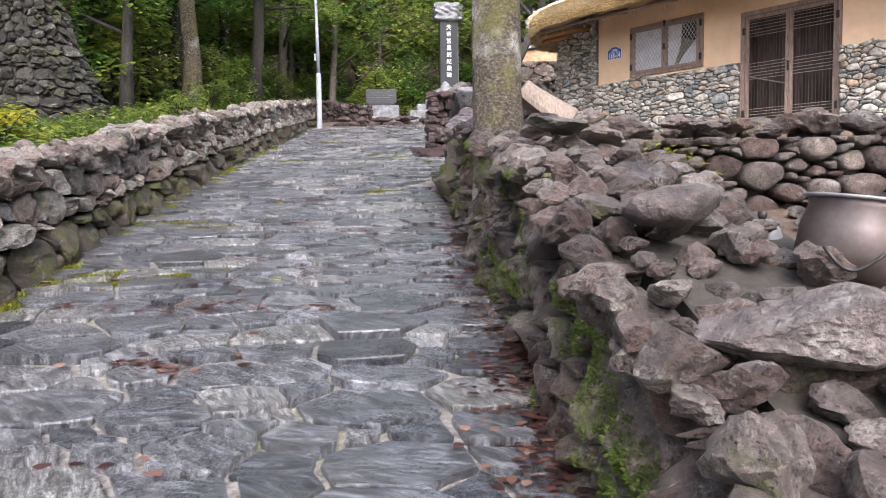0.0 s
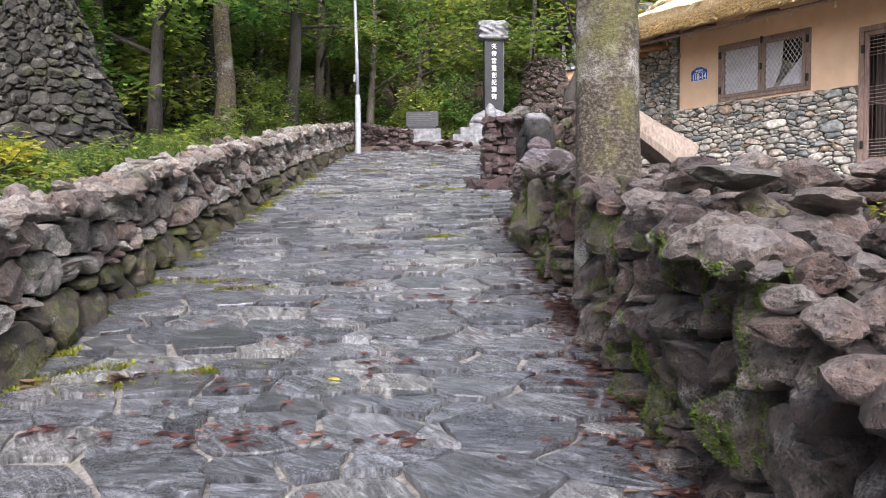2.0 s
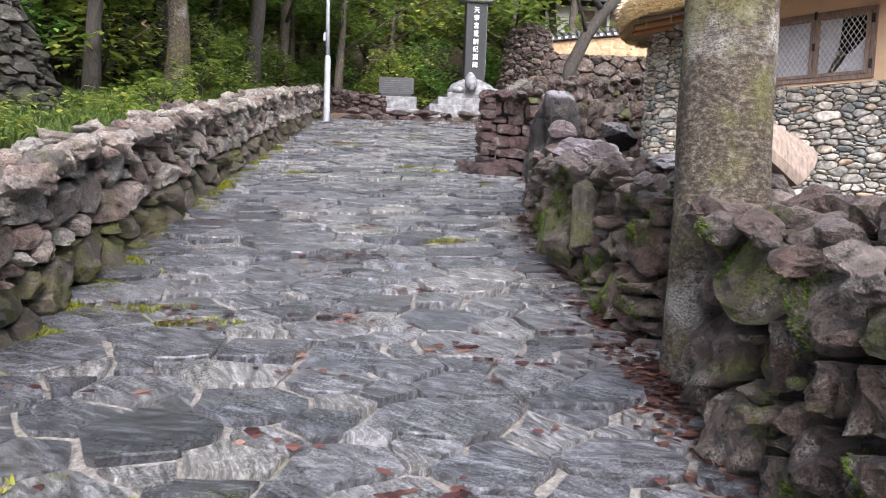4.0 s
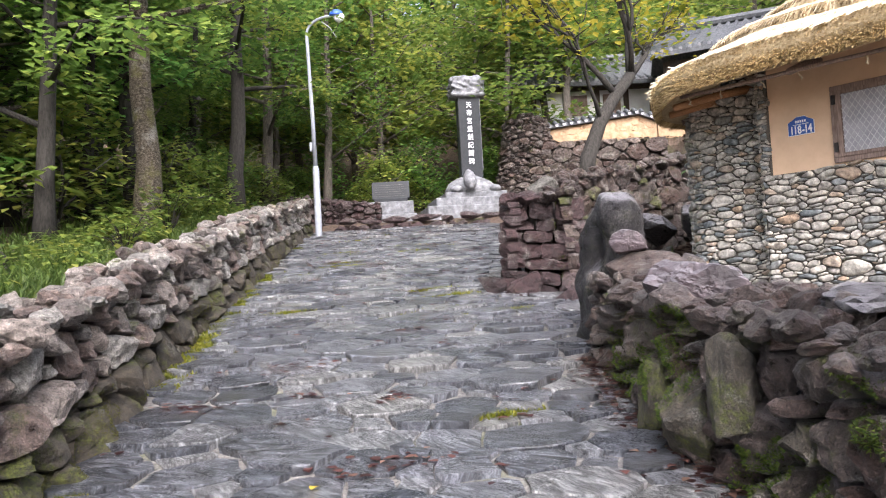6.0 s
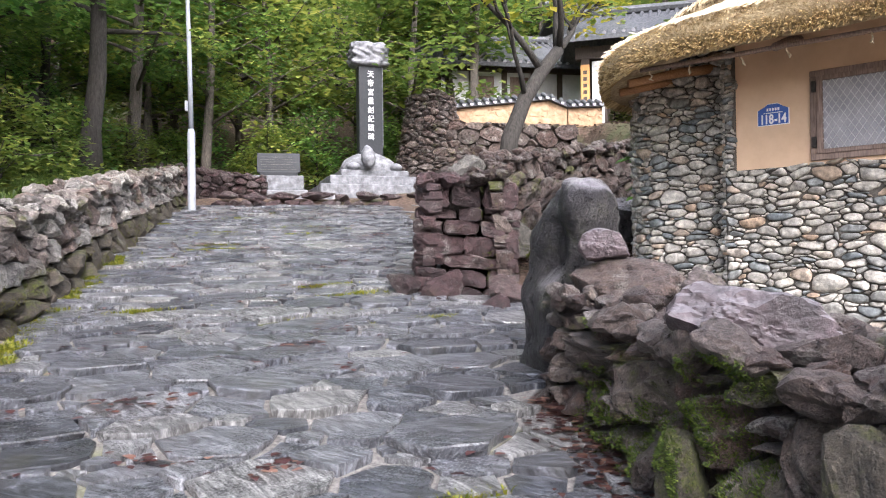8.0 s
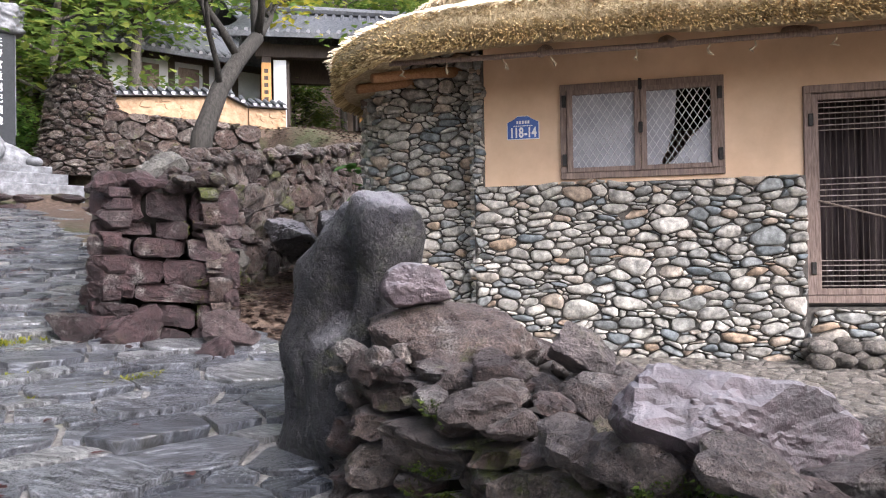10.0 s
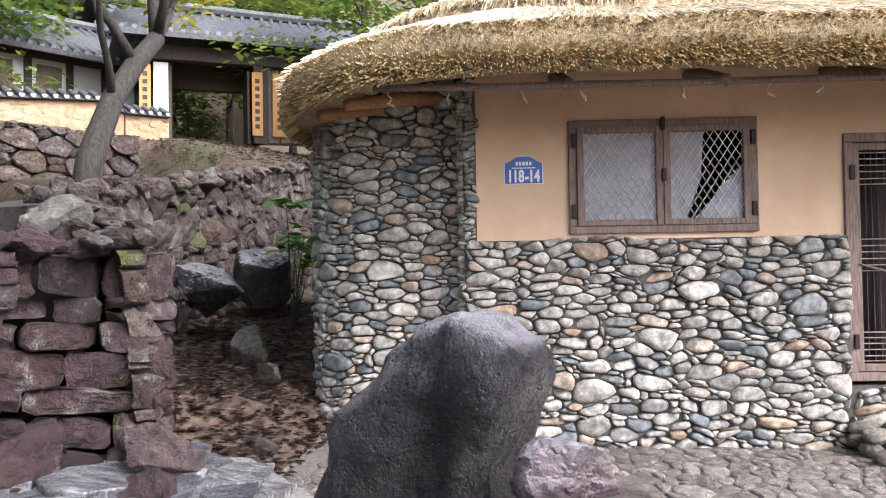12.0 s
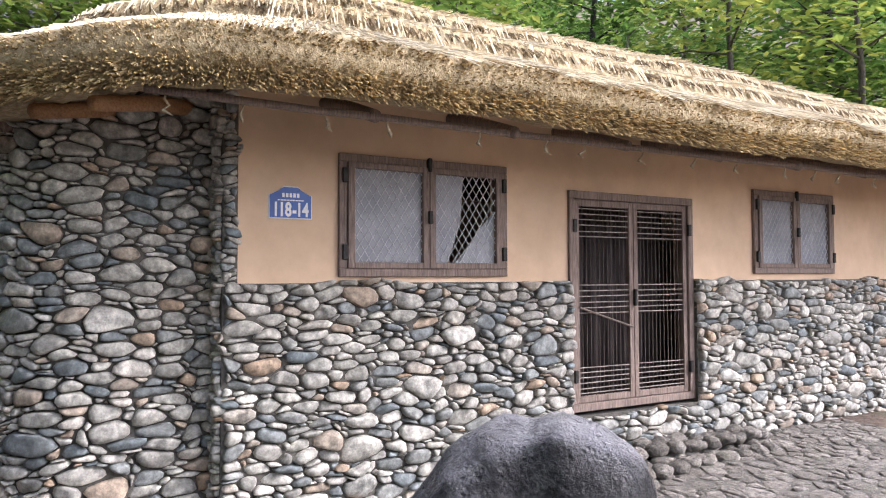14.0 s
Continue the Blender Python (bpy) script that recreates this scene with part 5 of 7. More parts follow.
def roof_top(a, k):
    """The straw's upper face, k from the eave (0) to the ridge (1), in stepped courses."""
    e, out = eave_point(a)
    rg = ridge_near(e)
    z0 = 4.66 + 0.03 * nz(e.x * 0.8, e.y * 0.8) - 0.10 * sm(9.3, 10.6, e.y)
    p = e.lerp(Vector((rg.x, rg.y, 0)), k)
    course = 5.0
    f = (k * course) % 1.0
    z = z0 + (rg.z - z0) * (0.86 * k + 0.14 * math.sin(k * math.pi / 2)) + 0.12 * math.sin(k * math.pi) - 0.12 * f + 0.07
    z += 0.03 * nz(p.x * 2.2, p.y * 2.2, 4.0)
    return Vector((p.x, p.y, z)), out


def thatch_roof():
    N, K = 220, 46
    rf = root("thatched_roof", (FX, 5, 4.4), "thick golden straw thatch roof with layered courses and a shaggy eave", "roof")
    o = Vector((FX, 5, 4.4))
    V, F = [], []
    for i in range(N):
        a = i / N
        e, out = eave_point(a)
        top0, _ = roof_top(a, 0.0)
        rg = ridge_near(e)
        rows = [Vector((e.x, e.y, 0)).lerp(Vector((rg.x, rg.y, 0)), 0.32) + UP * 4.82,
                Vector((e.x, e.y, 0)) - out * 0.35 + UP * (top0.z - 0.24),
                Vector((e.x, e.y, 0)) - out * 0.04 + UP * (top0.z - 0.27 + 0.03 * nz(a * 90, 1)),
                Vector((e.x, e.y, 0)) + out * 0.03 + UP * (top0.z - 0.13),
                Vector((e.x, e.y, 0)) + out * 0.0 + UP * (top0.z - 0.02)]
        for j in range(1, K + 1):
            rows.append(roof_top(a, j / K)[0])
        V += [r - o for r in rows]
    m = K + 5
    for i in range(N):
        i2 = (i + 1) % N
        for j in range(m - 1):
            F.append((i * m + j, i * m + j + 1, i2 * m + j + 1, i2 * m + j))
    mesh("thatch", V, F, MAT_THATCH, rf, True)
    # straw stalks: cut ends at the eave, long stalks on the courses
    rng = random.Random(71)
    ends, tops = Pile(), Pile()

    def stalk(pile, p, d, length, rad):
        d = d.normalized()
        s1 = d.orthogonal().normalized()
        s2 = d.cross(s1)
        q = p + d * length
        V = [p + s1 * rad, p + (s2 - s1) * rad * 0.7, p - (s2 + s1) * rad * 0.7, q + s1 * rad, q + (s2 - s1) * rad * 0.7, q - (s2 + s1) * rad * 0.7]
        pile.add([v - o for v in V], [(0, 1, 4, 3), (1, 2, 5, 4), (2, 0, 3, 5), (3, 4, 5)])

    cnt = 0
    while cnt < 24000:
        a = rng.random()
        e, out = eave_point(a)
        if not (e.x < 8.6 or (e.y > 9.0 and e.x < 11.5)):
            continue
        cnt += 1
        t0, _ = roof_top(a, 0.0)
        hh = rng.random()
        z = t0.z - 0.27 + 0.27 * hh
        tang = Vector((-out.y, out.x, 0))
        p = Vector((e.x, e.y, z)) - out * 0.09 + tang * rng.uniform(-0.02, 0.02)
        d = out + UP * (-0.55 + 0.35 * hh + rng.uniform(-0.25, 0.25)) + tang * rng.uniform(-0.3, 0.3)
        stalk(ends, p, d, rng.uniform(0.08, 0.12) + 0.02 * math.sin(hh * 3.1), rng.uniform(0.0035, 0.006))
    cnt = 0
    while cnt < 24000:
        a, k = rng.random(), rng.random() ** 1.2
        e, out = eave_point(a)
        if not (e.x < 8.6 or (e.y > 9.0 and e.x < 11.8)):
            continue
        cnt += 1
        p, _ = roof_top(a, k)
        q, _ = roof_top(a, max(0.0, k - 0.03))
        d = (q - p)
        if d.length < 1e-4:
            d = out
        d = d.normalized() + Vector((rng.uniform(-0.15, 0.15), rng.uniform(-0.15, 0.15), rng.uniform(-0.02, 0.05)))
        stalk(tops, p + UP * 0.004, d, rng.uniform(0.10, 0.24) * (0.5 if e.y > 9.2 else 1.0), rng.uniform(0.0025, 0.0045))
    tagged(mesh("straw_ends", ends.v, ends.f, MAT_STRAWEND, rf), kind="stuff")
    tagged(mesh("straw_stalks", tops.v, tops.f, MAT_STRAW, rf), kind="stuff")
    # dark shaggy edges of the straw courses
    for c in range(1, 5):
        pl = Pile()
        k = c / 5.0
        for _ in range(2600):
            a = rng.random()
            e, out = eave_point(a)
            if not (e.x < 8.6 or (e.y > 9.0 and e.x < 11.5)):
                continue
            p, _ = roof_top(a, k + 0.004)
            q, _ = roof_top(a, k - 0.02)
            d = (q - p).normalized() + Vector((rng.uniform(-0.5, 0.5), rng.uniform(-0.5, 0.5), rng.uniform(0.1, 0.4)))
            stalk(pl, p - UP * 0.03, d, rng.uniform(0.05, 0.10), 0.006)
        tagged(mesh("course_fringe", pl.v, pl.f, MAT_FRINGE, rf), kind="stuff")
    return rf


thatch_roof()

# eave pole, rafters and straw ties under the thatch
def eave_pole():
    ep = root("eave_pole", (8.75, 5, 4.42), "thin bamboo pole tied under the eave with straw ropes", "pole")
    o = Vector((8.75, 5, 4.42))
    rng = random.Random(8)
    pts = [Vector((8.74 + 0.02 * nz(y, 2), y, 4.40 + 0.015 * nz(y, 5))) for y in np.linspace(9.6, -1.2, 26)]
    V, F = tube([p - o for p in pts], [0.022] * len(pts), 8)
    mesh("pole", V, F, MAT_WOOD, ep, True)
    y = 9.5
    while y > 1.0:
        p = Vector((8.74, y, 4.39))
        n = 5
        pts = [p + Vector((-0.012 * math.sin(k * 1.7), 0.05 * k / n * rng.uniform(-1, 1), -0.025 * k)) for k in range(n)]
        V, F = tube([q - o for q in pts], [0.006, 0.006, 0.008, 0.013, 0.002], 6)
        mesh("straw_tie", V, F, MAT_ROPE, ep, True)
        y -= rng.uniform(0.28, 0.62)


eave_pole()


def rafter(a, b, r0, r1, mat, label):
    V, F = tube([Vector((0, 0, 0)), (Vector(b) - Vector(a)) * 0.5 + Vector((0, 0, 0.02)), Vector(b) - Vector(a)], [r0, (r0 + r1) / 2, r1], 10)
    ob = mesh("rafter", V, F, mat, None, True, at=a)
    return tagged(ob, label, "rafter", "rafters under the thatch")


rafter((9.75, 9.15, 4.56), (8.92, 9.8, 4.35), 0.05, 0.04, MAT_POLEWOOD, "stripped orange-brown pole rafter under the thatched corner")
rafter((10.0, 9.3, 4.56), (9.25, 10.05, 4.35), 0.05, 0.04, MAT_POLEWOOD, "stripped orange-brown pole rafter under the thatched corner")
rafter((10.2, 9.6, 4.56), (9.8, 10.2, 4.35), 0.045, 0.04, MAT_WOOD, "grey-brown pole rafter under the thatched corner")
for k in range(10):
    yk = 8.4 - 0.95 * k
    rafter((9.62, yk, 4.66), (8.72, yk, 4.40), 0.045, 0.038, MAT_WOOD, "weathered pole rafter under the long eave")

# the house stands at a slight angle to the yard's axes, turned about the plaster's edge
SWING = Matrix.Translation((9.5, 8.97, 0)) @ pose(0, 0, 0, 0, 0, 5.5) @ Matrix.Translation((-9.5, -8.97, 0))
for ob in [q for q in scene.objects if q not in HOUSE_FROM and q.parent is None]:
    ob.matrix_basis = SWING @ ob.matrix_basis

# ---------------------------------------------------------------- top of the lane: kerb, stele, tablet, lamp
def kerb_row():
    rng = random.Random(81)
    k = root("kerb", P(-0.9, 22.7, lane_z(22.3)), "low kerb of long rough brown stones across the lane's top", "kerb")
    k["kind"] = "structure"
    o = P(-0.9, 22.7, lane_z(22.3))
    r = -3.3
    while r < 1.6:
        a = rng.uniform(0.22, 0.44)
        rock("kerb_stone", P(r + a, 22.55 + rng.uniform(-0.06, 0.06) + 0.05 * (r + 3), lane_z(22.3) + 0.26 + rng.uniform(-0.03, 0.03)) - o, (a, 0.2, 0.11), (rng.uniform(-6, 6), rng.uniform(-6, 6), -34.6 + rng.uniform(-8, 8)), MAT_RED, k, rng=rng)
        for q in (0, 1):
            rock("kerb_stone", P(r + a * (0.5 + q), 22.45 + 0.05 * (r + 3), lane_z(22.3) + 0.08) - o, (a * 0.55, 0.16, 0.1), (0, 0, -34.6 + rng.uniform(-10, 10)), MAT_RED, k, rng=rng)
        r += a * 1.7


kerb_row()

GZ = 4.22    # ground of the monument


def monument():
    o = P(0.25, 24.6, GZ)
    m = root("memorial_stele", o, "black stele with white characters on a granite turtle, dragon cap", "monument", rz=-34.6 + 8)

    def shaped(nm, mat, blocks, label=""):
        bm = bmesh.new()
        for lo, hi in blocks:
            box(bm, lo, hi, 0.02)
        return part(nm, bm, mat, m, label)

    shaped("step", MAT_GRANITE, [((-1.4, -1.0, -0.3), (1.3, 1.0, 0.2))], "pale granite plinth step")
    shaped("step", MAT_GRANITE, [((-1.15, -0.84, 0.2), (1.05, 0.84, 0.42))], "pale granite plinth step")
    shaped("step", MAT_GRANITE, [((-0.86, -0.64, 0.42), (0.82, 0.64, 0.58))], "pale granite plinth step")
    # turtle: shell dome, head and feet in one carved mesh
    bm = bmesh.new()
    bmesh.ops.create_icosphere(bm, subdivisions=5, radius=1.0)
    for v in bm.verts:
        c = v.co
        q = Vector((c.x * 0.74, c.y * 0.66, max(c.z, -0.15) * 0.46 * (1 - 0.25 * max(0.0, c.x))))
        q += c * (0.02 * noise.noise(c * 9) + 0.03 * abs(noise.noise(c * 4)))
        v.co = q + Vector((0, 0.02, 0.62))
    hd = bmesh.ops.create_icosphere(bm, subdivisions=4, radius=1.0)["verts"]
    for v in hd:
        c = v.co.copy()
        k = (1 - c.z) / 2
        q = Vector((c.x * (0.14 + 0.05 * k), c.y * 0.22 - 0.02, c.z * 0.28))
        q += c * 0.03 * noise.noise(c * 6)
        v.co = q + Vector((-0.2, -0.66 + 0.12 * c.z, 0.9))
    for sx in (-1, 1):
        ft = bmesh.ops.create_icosphere(bm, subdivisions=3, radius=1.0)["verts"]
        for v in ft:
            v.co = Vector((v.co.x * 0.16 + sx * 0.52, v.co.y * 0.22 - 0.5, v.co.z * 0.11 + 0.66))
    part("turtle", bm, MAT_GRANITE, m, "carved pale granite turtle base", True)
    sh_ = boxed("shaft", (-0.30, -0.17, 1.0), (0.30, 0.17, 3.22), MAT_BLACKSTONE, m, 0.012, "polished black stone shaft")
    boxed("edge", (0.30, -0.165, 1.2), (0.312, 0.165, 3.2), MAT_GRANITE, m, 0.0, "pale rough side of the shaft")
    chars = "\u5929\u5e1d\u5bae\u91cd\u5275\u7d00\u8e5f\u7891"
    for i, ch in enumerate(chars):
        written(ch, "character", 0.185, (0.0, -0.1725, 2.95 - 0.222 * i), m, MAT_WHITE, 0.9, 0)
    # dragon cap: a block of rounded coils
    bm = bmesh.new()
    bmesh.ops.create_icosphere(bm, subdivisions=6, radius=1.0)
    for v in bm.verts:
        c = v.co.copy()
        c *= (abs(c.x) ** 6 + abs(c.y) ** 6 + abs(c.z) ** 6) ** (-1 / 6)
        coil = math.sin(c.x * 9 + 2.5 * math.sin(c.z * 3.2)) * math.cos(c.z * 5 + c.y * 3)
        f = 1 + 0.13 * coil + 0.12 * noise.noise(c * 3.1)
        rim = sm(-0.62, -0.75, c.z)
        f = f + (1.12 - f) * rim
        v.co = Vector((c.x * 0.46 * f, c.y * 0.28 * f, 3.52 + c.z * 0.3 * (1 + 0.25 * (f - 1))))
    part("dragon_cap", bm, MAT_GRANITE, m, "carved pale granite cap of coiled dragons", True)


monument()


def tablet():
    LEANED = Matrix.Translation((0, -0.12, 0.55)) @ pose(0, 0, 0, -7, 0, 0) @ Matrix.Translation((0, 0.12, -0.55))
    o = P(-1.96, 24.1, GZ - 0.05)
    t = root("stone_tablet", o, "dark inscribed stone tablet lying on a pale mossy granite base", "monument", rz=-34.6)
    bm = bmesh.new()
    box(bm, (-0.68, -0.42, -0.2), (0.68, 0.40, 0.12), 0.03)
    part("foot", bm, MAT_GRANITE, t)
    bm = bmesh.new()
    vs = box(bm, (-0.60, -0.32, 0.12), (0.60, 0.30, 0.46), 0.02)
    for v in vs:
        k = 1.0 - 0.10 * math.sin((v.co.z - 0.12) / 0.34 * math.pi)
        v.co.x *= k
        v.co.y *= k
    part("base", bm, MAT_GRANITE, t)
    bm = bmesh.new()
    box(bm, (-0.44, -0.24, 0.46), (0.44, 0.2, 0.56), 0.015)
    box(bm, (-0.5, -0.12, 0.55), (0.5, 0.02, 1.02), 0.012, LEANED)
    part("slab", bm, MAT_BLACKSTONE, t, "dark inscribed slab")
    for i in range(6):
        boxed("text_line", (-0.42, -0.1235, 0.62 + 0.06 * i), (0.42 - 0.05 * (i % 3), -0.121, 0.626 + 0.06 * i), MAT_GREY, t, 0, m=LEANED)


tablet()


def street_lamp():
    o = P(-3.55, 21.4, lane_z(21.4) - 0.02)
    l = root("street_lamp", o, "slender grey steel street lamp with a curved arm and blue hood", "street lamp", rz=-34.6)
    V, F = tube([(0, 0, 0), (0, 0, 0.06), (0, 0, 1.55), (0, 0, 1.65)], [0.085, 0.078, 0.075, 0.055], 14)
    mesh("lower_pole", V, F, MAT_POLE, l, True)
    pts = [(0, 0, 1.6), (-0.02, 0, 3.0), (-0.06, 0, 4.7)]
    for k in range(1, 9):
        a = math.pi / 2 * k / 8
        pts.append((-0.06 + 0.62 * (1 - math.cos(a)) * 0.95, 0, 4.7 + 0.42 * math.sin(a)))
    V, F = tube(pts, [0.052, 0.045, 0.038] + [0.03] * 8, 12)
    mesh("pole", V, F, MAT_POLE, l, True)
    V, F = tube([(0.3, 0, 5.0), (0.48, 0, 4.85), (0.62, 0, 4.62)], [0.012] * 3, 6)
    mesh("stay", V, F, MAT_POLE, l, True)
    bm = bmesh.new()
    bmesh.ops.create_icosphere(bm, subdivisions=3, radius=1.0)
    for v in bm.verts:
        v.co = Vector((v.co.x * 0.16 + 0.64, v.co.y * 0.12, max(v.co.z, -0.2) * 0.13 + 5.14))
    part("hood", bm, MAT_BLUELAMP, l, "blue lamp hood", True)
    bm = bmesh.new()
    bmesh.ops.create_icosphere(bm, subdivisions=3, radius=1.0)
    for v in bm.verts:
        v.co = Vector((v.co.x * 0.13 + 0.70, v.co.y * 0.1, min(v.co.z, 0.3) * 0.14 + 5.10))
    part("globe", bm, MAT_WHITE, l, "pale lamp globe", True)
    boxed("switch_box", (-0.11, -0.05, 2.0), (-0.055, 0.05, 2.2), MAT_POLE, l, 0.006)


street_lamp()

# low wall at the lane's top left
def low_wall():
    def place(u):
        return P(-4.6 + u, 23.4 + 0.1 * u, lane_z(22.3) + 0.2), P(0, -1, 0), 0.85 - 0.12 * u
    w = wall_core("wall_far", [0, 0.8, 1.6, 2.4], place, 0.5, MAT_CORE, "low tumbled wall of brown stones under the trees", 0.08)
    cs = cells(2.4, 0.8, [(0.15, 100), (0.1, 400), (0.07, 600)], 1.3, 91)

    def M(u, v, d):
        foot, out, h = place(u)
        return foot + out * d + UP * (v / 0.8 * h)
    set_stones(w, cs, M, 92, (MAT_RED, MAT_RED), P(-3, 23, 4), 120, depth=0.1, proud=0.06, rounding=1, crag=True, n=12, rough=0.02, tilt=0.3, gap=0.01)
    top_stones(w, (0, 2.4), place, 0.4, MAT_RED, 93, (0.08, 0.13), 2, 0)


low_wall()


def cairn(at, base, top, height, seed, mat, mat_i, cap, label, bulge=1.0):
    """A cone of stacked stones."""
    def prof(v):
        return top + (base - top) * max(0.0, 1 - v / height) ** bulge
    V, F = [], []
    n, m = 24, 10
    for j in range(m + 1):
        v = height * j / m
        for i in range(n):
            a = 2 * math.pi * i / n
            V.append(Vector((math.cos(a), math.sin(a), 0)) * (prof(v) - 0.05) + UP * v)
    F = [(j * n + i, j * n + (i + 1) % n, (j + 1) * n + (i + 1) % n, (j + 1) * n + i) for j in range(m) for i in range(n)]
    F.append(tuple(m * n + i for i in range(n)))
    c = mesh("cairn", V, F, MAT_CORE, None, False, at=at)
    tagged(c, label, "cairn")
    L = 2 * math.pi * base * 0.75

    def M(u, v, d):
        a = 2 * math.pi * u / L
        return Vector((math.cos(a), math.sin(a), 0)) * (prof(v) + d) + UP * v
    cs = cells(L, height, [(0.16, int(12 * L * height)), (0.12, int(60 * L * height)), (0.08, int(250 * L * height)), (0.05, int(250 * L * height))], 1.6, seed)
    cam_side = P(-1, 2, 2) - at
    set_stones(c, cs, M, seed, (mat, mat_i), cam_side, cap, depth=0.1, proud=0.07, rounding=1, crag=True, n=12, rough=0.03, tilt=0.3, gap=0.012)
    rng = random.Random(seed)
    for i in range(9):
        a = rng.uniform(0, 6.3)
        rock("cap_stone", Vector((math.cos(a) * top * 0.6, math.sin(a) * top * 0.6, height + rng.uniform(0, 0.12))), (0.17, 0.13, 0.09), (rng.uniform(-15, 15), 0, rng.uniform(0, 360)), mat, c, rng=rng)
    return c


cairn(P(-6.5, 11.6, 2.35), 1.45, 0.32, 3.0, 101, MAT_CAIRN, MAT_CAIRN_I, 300, "tall conical cairn of grey stones under the trees", 1.25)
cairn(P(1.95, 25.4, 4.7), 0.95, 0.6, 2.2, 103, MAT_WETSHADE, MAT_WETSHADE_I, 200, "blunt cairn of dark stones beside the mud wall")
cairn(P(-7.2, 23.5, 4.6), 0.6, 0.35, 1.6, 105, MAT_CAIRN, MAT_CAIRN_I, 80, "small dark cairn deep among the trees")

# ---------------------------------------------------------------- mud wall and gate house above
def tile_coping(parent, a, b, z_a, z_b, name="coping"):
    """A ridge of half-round grey tiles on a wall, white plaster ends below."""
    d = (b - a)
    n = max(2, int(d.length / 0.2))
    side = Vector((-d.y, d.x, 0)).normalized()
    for i in range(n):
        k = (i + 0.5) / n
        p = a + d * k + UP * (z_a + (z_b - z_a) * k)
        V, F = tube([p - side * 0.34 + UP * 0.0, p + UP * 0.16, p + side * 0.34], [0.06, 0.06, 0.06], 8)
        mesh("tile", V, F, MAT_ROOFTILE, parent)
        for s2 in (-1, 1):
            V, F = tube([p + side * s2 * 0.335, p + side * s2 * 0.352], [0.052, 0.052], 8)
            mesh("tile_end", V, F, MAT_PAPER, parent, label="white plaster tile end")
    V, F = [], []
    for k, zz in ((0, z_a), (1, z_b)):
        q = a.lerp(b, k) + UP * zz
        V += [q - side * 0.33 - UP * 0.06, q + UP * 0.11, q + side * 0.33 - UP * 0.06, q - UP * 0.08]
    F = [(0, 1, 5, 4), (1, 2, 6, 5), (2, 3, 7, 6), (3, 0, 4, 7), (0, 3, 2, 1), (4, 5, 6, 7)]
    mesh("bed", V, F, MAT_ROOFTILE, parent)


def mud_wall():
    runs = [(P(2.3, 25.6, 0), P(5.25, 25.6, 0), 6.58, 6.92), (P(5.25, 25.6, 0), P(5.75, 25.5, 0), 6.92, 6.7), (P(5.75, 25.5, 0), P(6.75, 25.5, 0), 6.7, 6.75)]
    V, F = [], []
    w = None
    for i, (a, b, za, zb) in enumerate(runs):
        d = (b - a).normalized()
        s2 = Vector((-d.y, d.x, 0)) * 0.2
        V = [a - s2 + UP * 5.4, b - s2 + UP * 5.4, b - s2 + UP * zb, a - s2 + UP * za, a + s2 + UP * 5.4, b + s2 + UP * 5.4, b + s2 + UP * zb, a + s2 + UP * za]
        F = [(0, 1, 2, 3), (5, 4, 7, 6), (3, 2, 6, 7), (0, 3, 7, 4), (1, 5, 6, 2)]
        if w is None:
            w = tagged(mesh("wall_mud", V, F, MAT_TAN), "tan mud-and-stone garden wall under a grey tiled coping", "wall", kind="structure")
        else:
            mesh("core", V, F, MAT_TAN, w)
        L = (b - a).length
        cs = cells(L, 1.3, [(0.17, int(60 * L)), (0.12, int(200 * L)), (0.08, int(300 * L))], 1.7, 110 + i)

        def M(u, v, d2, a=a, b=b, za=za, zb=zb, L=L, s2=s2):
            k = u / L
            top = za + (zb - za) * k
            return a.lerp(b, k) - s2 * (1 + d2 / 0.2) + UP * (5.4 + (top - 5.4) * v / 1.3)
        set_stones(w, cs, M, 115 + i, (MAT_TAN, MAT_TAN), P(4, 24, 6), 70, name="block", depth=0.02, proud=0.02, rounding=1, crag=True, n=10, rough=0.006, tilt=0.05, gap=0.006)
        tile_coping(w, a, b, za + 0.08, zb + 0.08)


mud_wall()


